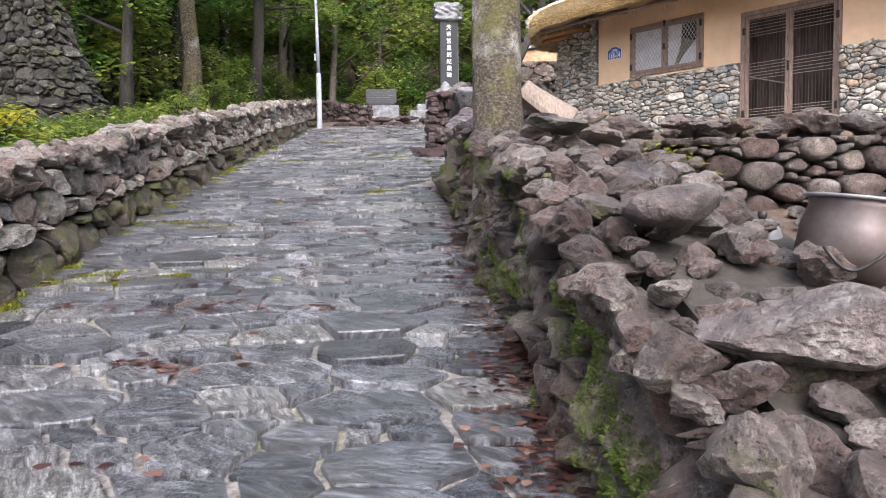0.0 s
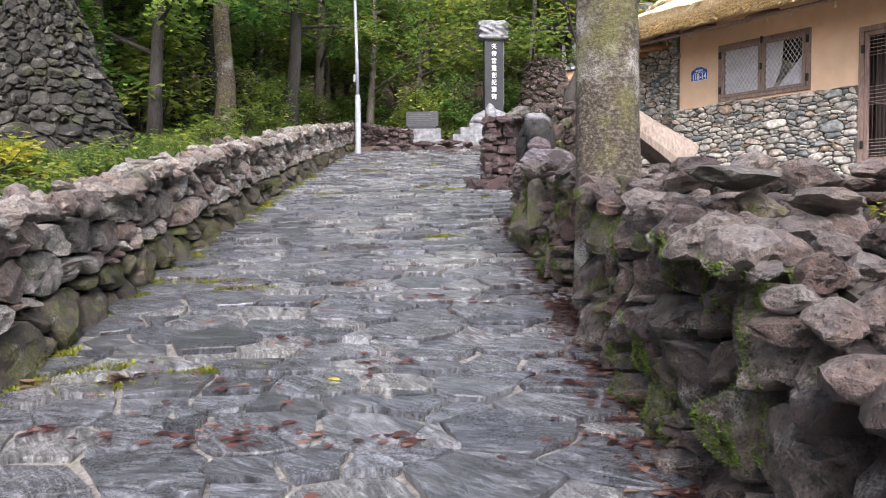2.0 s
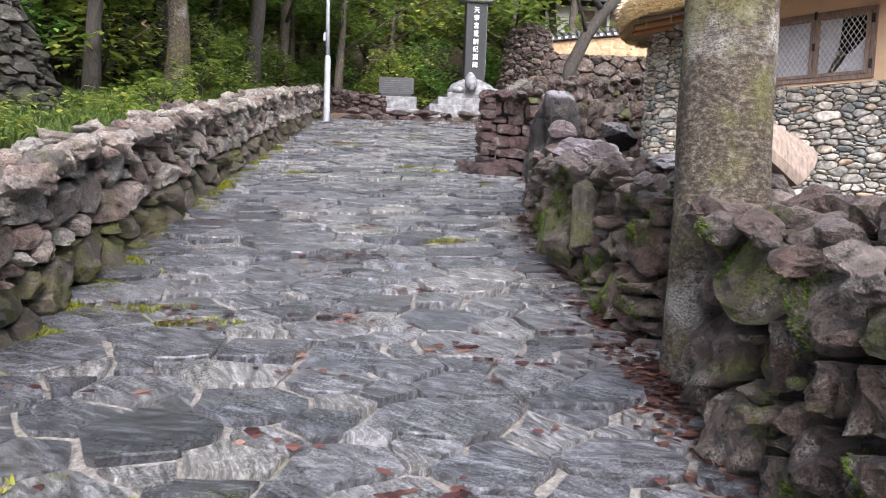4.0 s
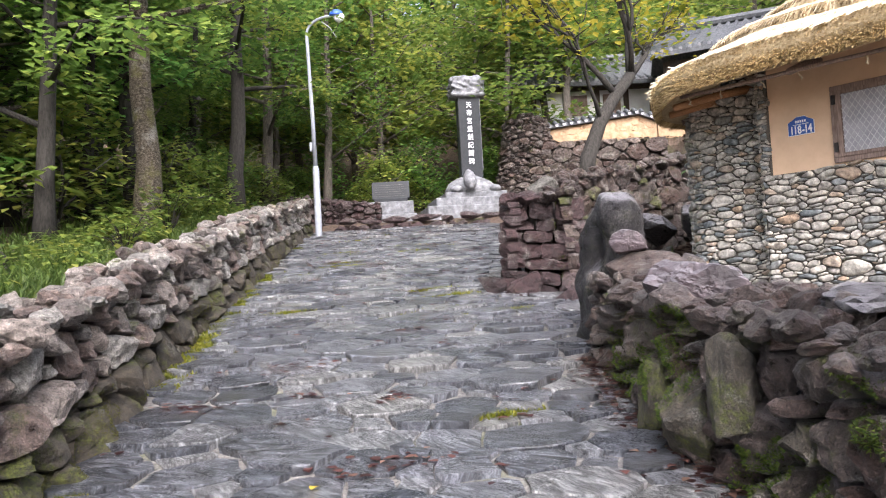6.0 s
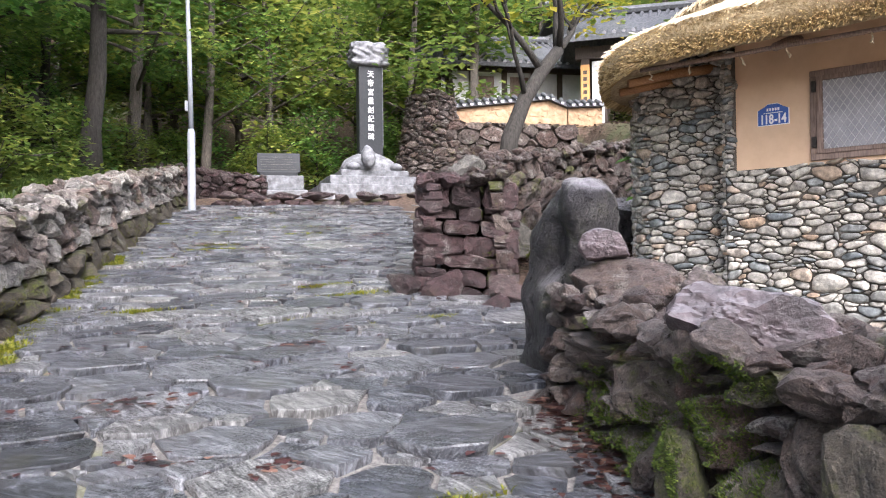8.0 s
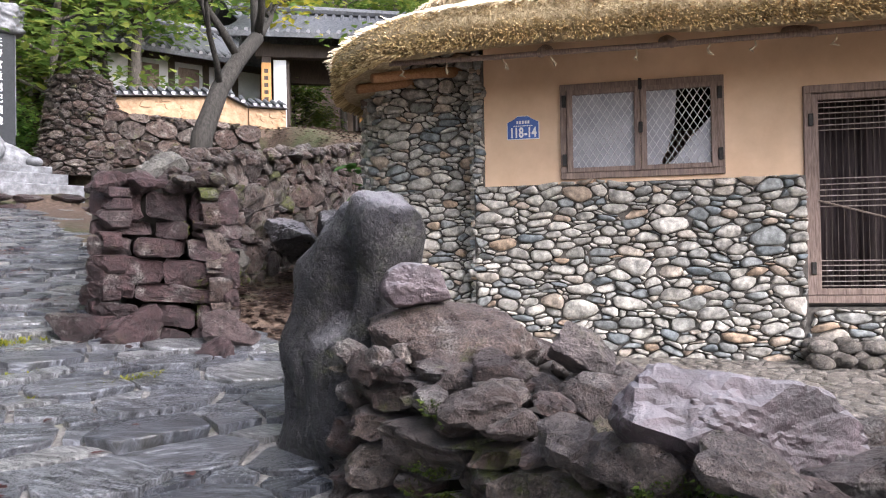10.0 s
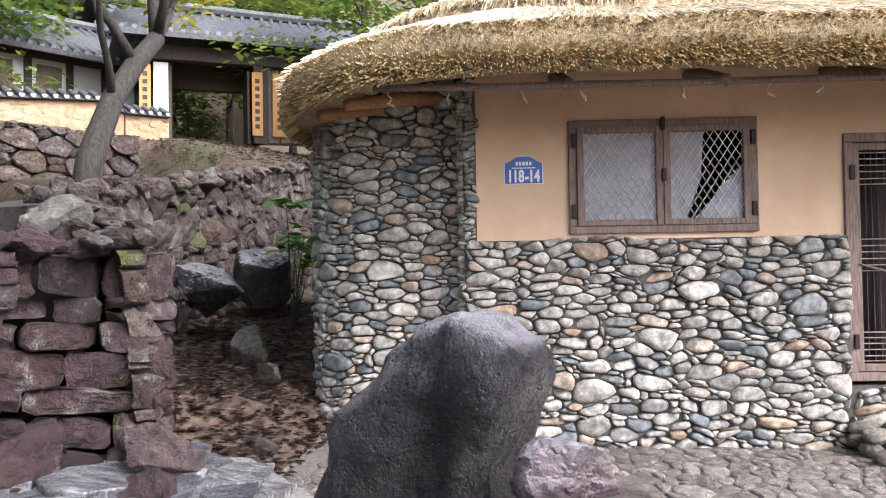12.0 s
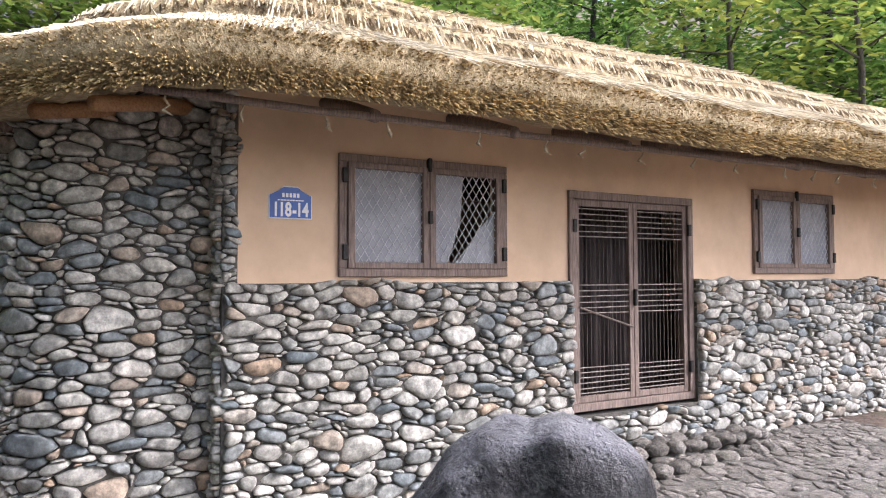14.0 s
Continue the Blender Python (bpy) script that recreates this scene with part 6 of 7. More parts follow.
def tiled_roof(parent, c, half_w, half_d, z_eave, z_ridge, rz):
    """A grey tiled pitched roof with rows of round tiles; its middle at c."""
    m = Matrix.Translation(c) @ pose(0, 0, 0, 0, 0, rz)
    for sgn in (-1, 1):
        V = [Vector((-half_w, sgn * half_d, z_eave)), Vector((half_w, sgn * half_d, z_eave)), Vector((half_w * 0.92, 0, z_ridge)), Vector((-half_w * 0.92, 0, z_ridge))]
        V += [v - UP * 0.14 for v in V]
        F = [(0, 1, 2, 3), (4, 7, 6, 5), (0, 4, 5, 1), (1, 5, 6, 2), (3, 7, 4, 0)]
        mesh("roof_slope", [m @ v for v in V], F, MAT_ROOFTILE, parent)
        n = int(half_w * 2 / 0.26)
        for i in range(n + 1):
            x = -half_w + 2 * half_w * i / n
            pts = []
            for k in range(5):
                q = k / 4
                pts.append(m @ Vector((x * (1 - 0.08 * (1 - q)), sgn * half_d * q, z_ridge + (z_eave - z_ridge) * q - 0.12 * math.sin(q * math.pi) + 0.03)))
            V, F = tube(pts, [0.06] * 5, 6)
            mesh("tile_course", V, F, MAT_ROOFTILE, parent)
            V, F = tube([pts[-1], pts[-1] + (pts[-1] - pts[-2]).normalized() * 0.015], [0.056, 0.056], 8)
            mesh("tile_end", V, F, MAT_PAPER, parent, label="white plaster tile end")
    V, F = tube([m @ Vector((-half_w, 0, z_ridge + 0.16)), m @ Vector((0, 0, z_ridge + 0.08)), m @ Vector((half_w, 0, z_ridge + 0.16))], [0.13] * 3, 8)
    mesh("ridge", V, F, MAT_ROOFTILE, parent)


def gate_house():
    o = P(8.1, 26.2, 0)
    g = root("gate_house", o + UP * 6.4, "dark timber gate house with a grey tiled roof, its doors open", "house")
    turn = Matrix.Rotation(radians(-62), 4, "Z")

    def blk(nm, lo, hi, mat, label="", bevel=0.01):
        bm = bmesh.new()
        box(bm, lo, hi, bevel)
        bmesh.ops.transform(bm, matrix=turn, verts=bm.verts)
        return part(nm, bm, mat, g, label)

    for x in (-1.32, 1.32, 3.6, 6.6):
        blk("post", (x - 0.12, -0.6, 0.0), (x + 0.12, -0.36, 2.35), MAT_DARKWOOD)
        blk("post", (x - 0.12, 0.9, 0.0), (x + 0.12, 1.14, 2.35), MAT_DARKWOOD)
    blk("beam", (-1.6, -0.62, 1.95), (7.2, -0.34, 2.3), MAT_DARKWOOD)
    blk("beam", (-1.2, 0.9, 1.6), (1.2, 1.1, 2.3), MAT_DARKWOOD)
    blk("plaster_panel", (-1.14, -0.5, 0.0), (-0.8, -0.46, 1.9), MAT_WHITE, "white plaster panel")
    blk("door_leaf", (-0.8, -0.45, 0.0), (-0.72, 0.75, 1.85), MAT_DARKWOOD, "dark open door leaf")
    blk("door_leaf", (1.05, -0.45, 0.0), (1.13, 0.75, 1.85), MAT_DARKWOOD, "dark open door leaf")
    blk("side_wall", (-1.44, -0.36, 0.0), (-1.36, 0.9, 1.95), MAT_DARKWOOD)
    blk("side_wall", (1.44, -0.45, 0.0), (7.0, -0.4, 1.95), MAT_DARKWOOD, "dark boarded side wall")
    for x in [1.7 + 0.3 * q for q in range(18)]:
        blk("board", (x - 0.13, -0.48, 0.05), (x + 0.13, -0.452, 1.9), MAT_WOOD)
    for x, w in ((-1.32, 0.13), (1.28, 0.13), (1.82, 0.17)):
        bd = blk("couplet_board", (x - w, -0.66, 0.18), (x + w, -0.622, 1.78), MAT_ORANGE, "orange wooden board with a column of dark characters")
        for i in range(7):
            bm = bmesh.new()
            box(bm, (x - 0.055, -0.664, 0.36 + 0.19 * i), (x + 0.055, -0.6615, 0.47 + 0.19 * i), 0)
            bmesh.ops.transform(bm, matrix=turn, verts=bm.verts)
            part("letter_bar", bm, MAT_DARKWOOD, bd)
    tiled_roof(g, turn @ Vector((2.7, 0.25, 0)), 5.0, 1.5, 2.45, 3.4, -62)


gate_house()


def hall():
    """White-panelled building behind the mud wall."""
    o = P(4.9, 29.4, 6.6)
    g = root("tiled_hall", o, "white-plastered timber hall with a curved grey tiled roof", "house")
    turn = Matrix.Rotation(radians(-34.6), 4, "Z")

    def blk(nm, lo, hi, mat, label="", bevel=0.01):
        bm = bmesh.new()
        box(bm, lo, hi, bevel)
        bmesh.ops.transform(bm, matrix=turn, verts=bm.verts)
        return part(nm, bm, mat, g, label)

    blk("wall", (-2.0, 0.0, -1.0), (3.0, 2.6, 2.3), MAT_WHITE, "white plaster wall")
    for x in (-2.0, -0.9, 0.2, 1.2, 2.1, 3.0):
        blk("post", (x - 0.09, -0.06, -1.0), (x + 0.09, 0.02, 2.3), MAT_DARKWOOD)
    blk("beam", (-2.1, -0.07, 1.0), (3.1, 0.02, 1.14), MAT_DARKWOOD)
    blk("beam", (-2.1, -0.08, 2.1), (3.1, 0.02, 2.34), MAT_DARKWOOD)
    for x in (-0.45, 0.7):
        blk("window", (x - 0.3, -0.05, 1.25), (x + 0.3, 0.01, 1.95), MAT_WOOD, "grey wooden window shutter")
    tiled_roof(g, turn @ Vector((0.5, 1.3, 0)), 3.4, 2.2, 2.2, 3.5, -34.6)


hall()


def upper_hall():
    o = P(10.6, 32.0, 8.6)
    g = root("upper_hall", o, "grey tiled hall roof high among the trees", "house")
    turn = Matrix.Rotation(radians(-34.6), 4, "Z")
    bm = bmesh.new()
    box(bm, (-2.2, -1.2, -1.5), (2.2, 1.2, 1.9), 0.01)
    bmesh.ops.transform(bm, matrix=turn, verts=bm.verts)
    part("wall", bm, MAT_WOOD, g)
    tiled_roof(g, Vector((0, 0, 0)), 3.2, 2.2, 1.8, 3.2, -34.6)


upper_hall()


def bank_wall():
    """Rubble footing below the mud wall."""
    def place(u):
        return P(2.2 + u, 24.7, 5.0), P(0, -1, 0), 1.15
    w = wall_core("wall_bank", [0, 1.2, 2.4, 3.6], place, 0.6, MAT_CORE, "rubble retaining wall below the garden wall", 0.1)
    cs = cells(3.6, 1.2, [(0.3, 60), (0.2, 300), (0.12, 600)], 1.5, 141)
    set_stones(w, cs, lambda u, v, d: P(2.2 + u, 24.7 - d, 5.0 + v * 0.97), 142, (MAT_WETSHADE, MAT_WETSHADE_I), P(4, 24, 6), 160, depth=0.1, proud=0.07, rounding=1, crag=True, n=12, rough=0.03, tilt=0.2, gap=0.012)


bank_wall()

# ---------------------------------------------------------------- trees and shrubs
def leaf_fan(pile, c, n, spread, thick, size, rng, tip=None):
    """A loose spray of folded leaves around c."""
    for _ in range(n):
        a, q = rng.uniform(0, 6.283), math.sqrt(rng.random())
        p = c + Vector((math.cos(a) * q * spread, math.sin(a) * q * spread, rng.gauss(0, thick) - 0.25 * thick * q))
        L = size * rng.uniform(0.7, 1.35)
        yaw = rng.uniform(0, 6.283)
        d = Vector((math.cos(yaw), math.sin(yaw), rng.uniform(-0.65, 0.2))).normalized()
        s2 = d.cross(UP).normalized()
        up = s2.cross(d)
        w = L * 0.34
        o = len(pile.v)
        pile.v += [p, p + d * L * 0.5 + s2 * w + up * w * 0.25, p + d * L, p + d * L * 0.5 - s2 * w + up * w * 0.25]
        pile.f += [(o, o + 1, o + 2), (o, o + 2, o + 3)]


def tree_shape(seed, height, rad, first, limbs, reach, leaves, size, lean=0.06, thick=0.16, sides=9, spray=0.62):
    """Trunk and crown meshes of a tree that stands at the origin."""
    rng = random.Random(seed)
    wood, green = Pile(), Pile()
    n = 9
    lx, ly = rng.uniform(-lean, lean), rng.uniform(-lean, lean)
    pts = [Vector((lx * height * (k / n) + 0.1 * nz(seed * 3.3, k * 0.6), ly * height * (k / n) + 0.1 * nz(k * 0.6, seed * 2.1), height * k / n - (0.25 if k == 0 else 0))) for k in range(n + 1)]
    radii = [rad * (1.35 if k == 0 else 1.0) * (1 - 0.8 * k / n) for k in range(n + 1)]
    V, F = tube(pts, radii, sides)
    wood.add(V, F)
    for i in range(limbs):
        k = first + (1 - first) * (i + rng.random()) / limbs
        j = min(n - 1, int(k * n))
        p = pts[j].lerp(pts[j + 1], k * n - j)
        a = i * 2.4 + rng.uniform(-0.5, 0.5)
        L = reach * (1.15 - 0.75 * (k - first) / (1 - first)) * rng.uniform(0.7, 1.15)
        d = Vector((math.cos(a), math.sin(a), rng.uniform(0.15, 0.6)))
        mid = p + d * L * 0.5 + UP * rng.uniform(-0.1, 0.15)
        end = p + d * L + UP * rng.uniform(-0.35, 0.1)
        r0 = rad * 0.32 * (1.1 - k)
        V, F = tube([p, mid, end], [r0 + 0.012, r0 * 0.6 + 0.008, 0.006], 5)
        wood.add(V, F)
        m = max(2, int(L / 0.42))
        for q in range(m):
            f = 0.3 + 0.75 * (q + rng.random() * 0.6) / m
            c = (p.lerp(mid, f * 2) if f < 0.5 else mid.lerp(end, (f - 0.5) * 2))
            off = Vector((rng.uniform(-1, 1), rng.uniform(-1, 1), rng.uniform(-0.15, 0.3))) * 0.45 * (L ** 0.5) * f
            tip = c + off
            if rng.random() < 0.7:
                V, F = tube([c, tip], [0.012, 0.004], 4, False)
                wood.add(V, F)
            leaf_fan(green, tip, leaves, spray * rng.uniform(0.7, 1.2), thick, size, rng)
    return wood, green


def tree_kind(name, seed, bark, leaf, label, category="tree", at=(0, 0, -50), **kw):
    wood, green = tree_shape(seed, **kw)
    t = root(name, at, label, category)
    mesh("trunk", wood.v, wood.f, bark, t, True)
    mesh("crown", green.v, green.f, leaf, t, False)
    return t


def plant(kinds, spots, seed, group, scale=(0.85, 1.2), sink=0.0):
    """One tree of a random kind at each spot; the first of each kind is moved, the rest are copies."""
    rng = random.Random(seed)
    used = set()
    for x, y in spots:
        t = rng.choice(kinds)
        k = rng.uniform(*scale)
        m = Matrix.Translation((x, y, ground_z(x, y) - sink)) @ pose(0, 0, 0, 0, 0, rng.uniform(0, 360))
        if t not in used:
            used.add(t)
            t.matrix_basis = m @ Matrix.Scale(k, 4)
            t["group"] = group
        else:
            c = copy_thing(t, m)
            c.scale = (k, k, k)
    for t in kinds:
        if t not in used:
            for ch in list(t.children):
                bpy.data.objects.remove(ch)
            bpy.data.objects.remove(t)


FOREST = [tree_kind("tree", 200 + k, MAT_BARKDARK if k % 2 else MAT_BARK, MAT_LEAF, "slender dark-stemmed forest tree in full green leaf",
                    height=8.5 + k * 0.7, rad=0.13 + 0.02 * k, first=0.2, limbs=20, reach=2.5, leaves=52, size=0.17) for k in range(5)]
FAR = [tree_kind("tree", 220 + k, MAT_BARKDARK, MAT_LEAF, "leafy green tree on the wooded slope", height=10 + k, rad=0.18, first=0.12, limbs=22, reach=3.0, leaves=38, size=0.26, thick=0.25, spray=0.9) for k in range(3)]
LIGHT = [tree_kind("tree", 240 + k, MAT_BARK, MAT_LEAFPALE, "sunlit pale green tree on the slope above", height=7 + k, rad=0.12, first=0.2, limbs=16, reach=2.4, leaves=40, size=0.2, thick=0.2, spray=0.8) for k in range(2)]
SHRUB = [tree_kind("shrub", 260 + k, MAT_BARKDARK, MAT_LEAF if k else MAT_LEAFPALE, "leafy green understorey shrub", "shrub", height=1.5 + 0.3 * k, rad=0.03, first=0.1, limbs=11, reach=0.9, leaves=44, size=0.13, thick=0.12, spray=0.4) for k in range(3)]


def spread(rng, n, r0, r1, s0, s1, gap, taken, ok=lambda r, s: True):
    out = []
    for _ in range(n * 30):
        if len(out) >= n:
            break
        r, s = rng.uniform(r0, r1), rng.uniform(s0, s1)
        if ok(r, s) and all((r - a) ** 2 + (s - b) ** 2 > gap * gap for a, b in taken):
            taken.append((r, s))
            out.append((r, s))
    return out


def xy(spots):
    return [tuple(P(r, s, 0)[:2]) for r, s in spots]


rng_f = random.Random(17)
taken = [(-6.5, 11.6), (-5.5, 16.2), (-5.3, 21.0), (-6.5, 10.5), (-6.5, 12.7)]
named = [(-6.1, 14.2), (-6.9, 17.2), (-6.4, 18.0), (-3.9, 26.5), (-7.4, 15.0), (-7.8, 20.0)]
taken += named
near_spots = named + spread(rng_f, 34, -17, -5.2, 6.0, 30, 1.5, taken, lambda r, s: not (r > -8 and s < 13.5))
plant(FOREST, xy(near_spots), 18, "forest trees beside the lane", (0.8, 1.15))
back_spots = spread(rng_f, 18, -9, 3.6, 26.8, 33, 1.5, taken) + spread(rng_f, 10, 3.6, 13, 33.5, 38, 2.0, taken)
far_spots = spread(rng_f, 50, -26, 22, 33.5, 58, 2.6, taken, lambda r, s: not (3 < r < 14 and s < 37)) + spread(rng_f, 14, -30, -17, 10, 33, 3.0, taken) + spread(rng_f, 46, 17, 42, -26, 22, 2.6, taken)
plant(FAR, xy(far_spots), 20, "trees on the wooded slope")
right_spots = spread(rng_f, 14, 15, 24, -10, 22, 2.4, taken)
right_spots += spread(rng_f, 14, 10.5, 18, 13, 24, 1.5, taken) + [(9.4, 21.6), (10.6, 20.4), (12.0, 21.6), (12.5, 28.6), (14.5, 28.2), (10.5, 29.0)]
plant(LIGHT, xy(back_spots + right_spots), 19, "pale green trees", (0.9, 1.3))
shrub_spots = spread(rng_f, 16, -5.5, 2.6, 25.8, 28.5, 0.6, taken, lambda r, s: not (-1.3 < r < 1.6 and s < 26.2)) + spread(rng_f, 34, -12, -4.9, 12.8, 27, 0.8, taken)
shrub_spots += [(7.6, 28.2), (8.2, 27.9), (8.8, 28.3), (8.0, 28.9), (9.3, 28.0)]
plant(SHRUB, xy(shrub_spots), 21, "understorey shrubs", (0.7, 1.3))


def one_tree(name, r, s, label, bark, leaf, seed, rz=0, **kw):
    p = P(r, s, 0)
    t = tree_kind(name, seed, bark, leaf, label, at=(p.x, p.y, ground_z(p.x, p.y)), **kw)
    return t


one_tree("tree", -5.5, 16.2, "straight pale-barked tree just behind the wall", MAT_LICHEN, MAT_LEAF, 300, height=10, rad=0.2, first=0.33, limbs=18, reach=2.6, leaves=42, size=0.15, lean=0.01, sides=14)
one_tree("tree", -5.3, 21.0, "dark-stemmed forked tree behind the wall", MAT_BARKDARK, MAT_LEAFPALE, 302, height=9, rad=0.2, first=0.3, limbs=16, reach=3.0, leaves=42, size=0.15, lean=0.05)


def wall_tree():
    """The stout lichen-covered trunk that grows out of the right wall."""
    p = P(0.54, 6.72, lane_z(6.7) - 0.05)
    t = root("tree", p, "stout tree trunk with lichen-spotted bark growing from the wall", "tree")
    n, sides = 40, 28
    V, F = [], []
    for j in range(n + 1):
        z = 5.6 * j / n
        rad = 0.235 - 0.008 * z + 0.035 * math.exp(-z * 3.0)
        lx = -0.012 * z
        for i in range(sides):
            a = 2 * math.pi * i / sides
            q = rad * (1 + 0.07 * math.sin(a * 3 + z * 0.6) + 0.05 * nz(math.cos(a) * 1.5, math.sin(a) * 1.5, z * 1.5) + 0.025 * nz(math.cos(a) * 6, math.sin(a) * 6, z * 5))
            V.append((math.cos(a) * q + lx * CO, math.sin(a) * q - lx * SI, z))
    F = [(j * sides + i, j * sides + (i + 1) % sides, (j + 1) * sides + (i + 1) % sides, (j + 1) * sides + i) for j in range(n) for i in range(sides)]
    mesh("trunk", V, F, MAT_LICHEN, t, True)
    wood, green = tree_shape(310, 3.2, 0.12, 0.05, 9, 1.8, 16, 0.15)
    up = Vector((-0.07 * CO, 0.07 * SI, 5.5))
    mesh("limbs", [v + up for v in wood.v], wood.f, MAT_BARK, t, True)
    mesh("crown", [v + up for v in green.v], green.f, MAT_LEAFPALE, t)


wall_tree()


def terrace_tree():
    """Leaning, nearly bare tree on the terrace edge."""
    p = Vector((10.7, 12.85, 4.0))
    t = root("tree", p, "leaning grey tree with sparse yellow-green leaves on the terrace edge", "tree")
    wood, green = Pile(), Pile()
    rng = random.Random(5)
    trunk = [Vector((0, 0, -0.3)), Vector((0.1, 0, 0.4)), Vector((0.5, 0.02, 1.05)), Vector((0.95, 0.03, 1.55)), Vector((1.35, 0.0, 1.95))]
    V, F = tube(trunk, [0.16, 0.13, 0.115, 0.105, 0.095], 12)
    wood.add(V, F)

    def bough(a, d, L, r, depth):
        pts, q, dd = [a], a, d.normalized()
        for k in range(4):
            dd = (dd + Vector((rng.uniform(-0.3, 0.3), rng.uniform(-0.3, 0.3), rng.uniform(-0.12, 0.25)))).normalized()
            q = q + dd * L / 4
            pts.append(q)
        V, F = tube(pts, [r, r * 0.85, r * 0.7, r * 0.55, r * 0.4], 6)
        wood.add(V, F)
        if depth == 0:
            leaf_fan(green, pts[-1], 14, 0.45, 0.2, 0.14, rng)
            leaf_fan(green, pts[2], 9, 0.35, 0.2, 0.14, rng)
            return
        for k in (2, 3, 4):
            for _ in range(2 if k == 4 else 1):
                bough(pts[k], dd + Vector((rng.uniform(-0.9, 0.9), rng.uniform(-0.9, 0.9), rng.uniform(-0.3, 0.6))), L * 0.62, r * 0.5, depth - 1)

    for a, d, L, r in ((trunk[4], (0.2, 0.1, 1), 1.7, 0.085), (trunk[4], (1, 0.2, 0.5), 1.5, 0.07), (trunk[3], (-0.7, 0.2, 0.9), 1.8, 0.06), (trunk[4], (-0.4, -0.5, 0.9), 1.6, 0.06), (trunk[2], (-0.8, -0.1, 0.8), 1.5, 0.045)):
        bough(a, Vector(d), L, r, 2)
    mesh("trunk", wood.v, wood.f, MAT_BARKDARK, t, True)
    mesh("crown", green.v, green.f, MAT_YELLOWLEAF, t)


terrace_tree()

# ---------------------------------------------------------------- small things
def log_block():
    """A split log standing askew on the wall."""
    bm = bmesh.new()
    bmesh.ops.create_cone(bm, cap_ends=True, segments=18, radius1=0.26, radius2=0.15, depth=0.58)
    bmesh.ops.subdivide_edges(bm, edges=[e for e in bm.edges if abs(e.verts[0].co.z - e.verts[1].co.z) > 0.3], cuts=6)
    for v in bm.verts:
        v.co.x = max(v.co.x, -0.06)
        v.co += Vector((nz(v.co.x * 8, v.co.y * 8, v.co.z * 3), nz(v.co.y * 8, v.co.z * 3), 0)) * 0.02
    bmesh.ops.bevel(bm, geom=[e for e in bm.edges if e.calc_face_angle(0) > 0.8], offset=0.01, segments=1, affect="EDGES")
    ob = part("log", bm, MAT_LOG, smooth=False)
    ob.matrix_basis = Matrix.Translation(P(1.0, 7.5, 2.42)) @ pose(0, 0, 0, 0, -48, -30)
    tagged(ob, "split pale log lying askew on the wall top", "log")


log_block()


def flat_stone(at, size, rot, mat, label, k):
    return tagged(rock("flat_stone", at, size, rot, mat, None, "rough", k), label, "stone")


flat_stone(P(0.72, 8.05, 2.34), (0.36, 0.26, 0.07), (4, -6, 20), MAT_MENHIR, "wet dark flat stone slab on the wall top", 1)
flat_stone(P(0.8, 5.0, 2.0), (0.3, 0.22, 0.06), (-3, 6, -20), MAT_GREY, "pale flat stone slab on the wall top", 2)
flat_stone(P(1.0, 4.5, 1.88), (0.34, 0.22, 0.07), (5, 3, 40), MAT_LAVA, "long flat brown stone on the wall top", 3)
flat_stone(P(0.3, 14.0, 3.6), (0.24, 0.16, 0.2), (30, 0, -40), MAT_GREY, "upright grey stone on the wall top", 4)


def turned(name, prof, mat, parent=None, seg=36, label=""):
    """A vessel turned from (radius, height) rows."""
    V, F = [], []
    for rad, z in prof:
        V += [Vector((math.cos(6.28318 * k / seg) * rad, math.sin(6.28318 * k / seg) * rad, z)) for k in range(seg)]
    n = len(prof)
    F = [(j * seg + k, j * seg + (k + 1) % seg, (j + 1) * seg + (k + 1) % seg, (j + 1) * seg + k) for j in range(n - 1) for k in range(seg)]
    F.append(tuple(range(seg))[::-1])
    F.append(tuple((n - 1) * seg + k for k in range(seg)))
    return mesh(name, V, F, mat, parent, True, label)


def pot():
    p = root("metal_pot", P(1.47, 2.62, 1.13), "tarnished round metal cooking pot with a pale rim, tilted", "pot")
    p.matrix_basis = Matrix.Translation(P(1.47, 2.62, 1.19)) @ pose(0, 0, 0, 7, 4, 25)
    turned("body", [(0.10, 0), (0.17, 0.03), (0.20, 0.10), (0.195, 0.20), (0.175, 0.27), (0.185, 0.30)], MAT_POT, p)
    turned("rim", [(0.175, 0.292), (0.197, 0.296), (0.197, 0.306), (0.172, 0.306), (0.16, 0.28), (0.02, 0.26)], MAT_ALU, p, label="pale aluminium rim")
    V, F = tube([Vector((-0.05 + 0.1 * math.sin(k / 8 * 3.14) * 0.0 - 0.2 * 1, -0.09 + 0.18 * k / 8, 0.12 - 0.07 * math.sin(k / 8 * 3.14))) for k in range(9)], [0.008] * 9, 6)
    mesh("handle", V, F, MAT_BLACKIRON, p, True)
    q = root("kettle", P(1.36, 3.1, 1.16), "dull aluminium kettle lying behind the wall", "kettle")
    turned("body", [(0.06, 0), (0.085, 0.05), (0.085, 0.17), (0.06, 0.23), (0.03, 0.25)], MAT_ALU, q)
    turned("lid_knob", [(0.012, 0.25), (0.02, 0.265), (0.018, 0.285)], MAT_BLACKIRON, q)


pot()

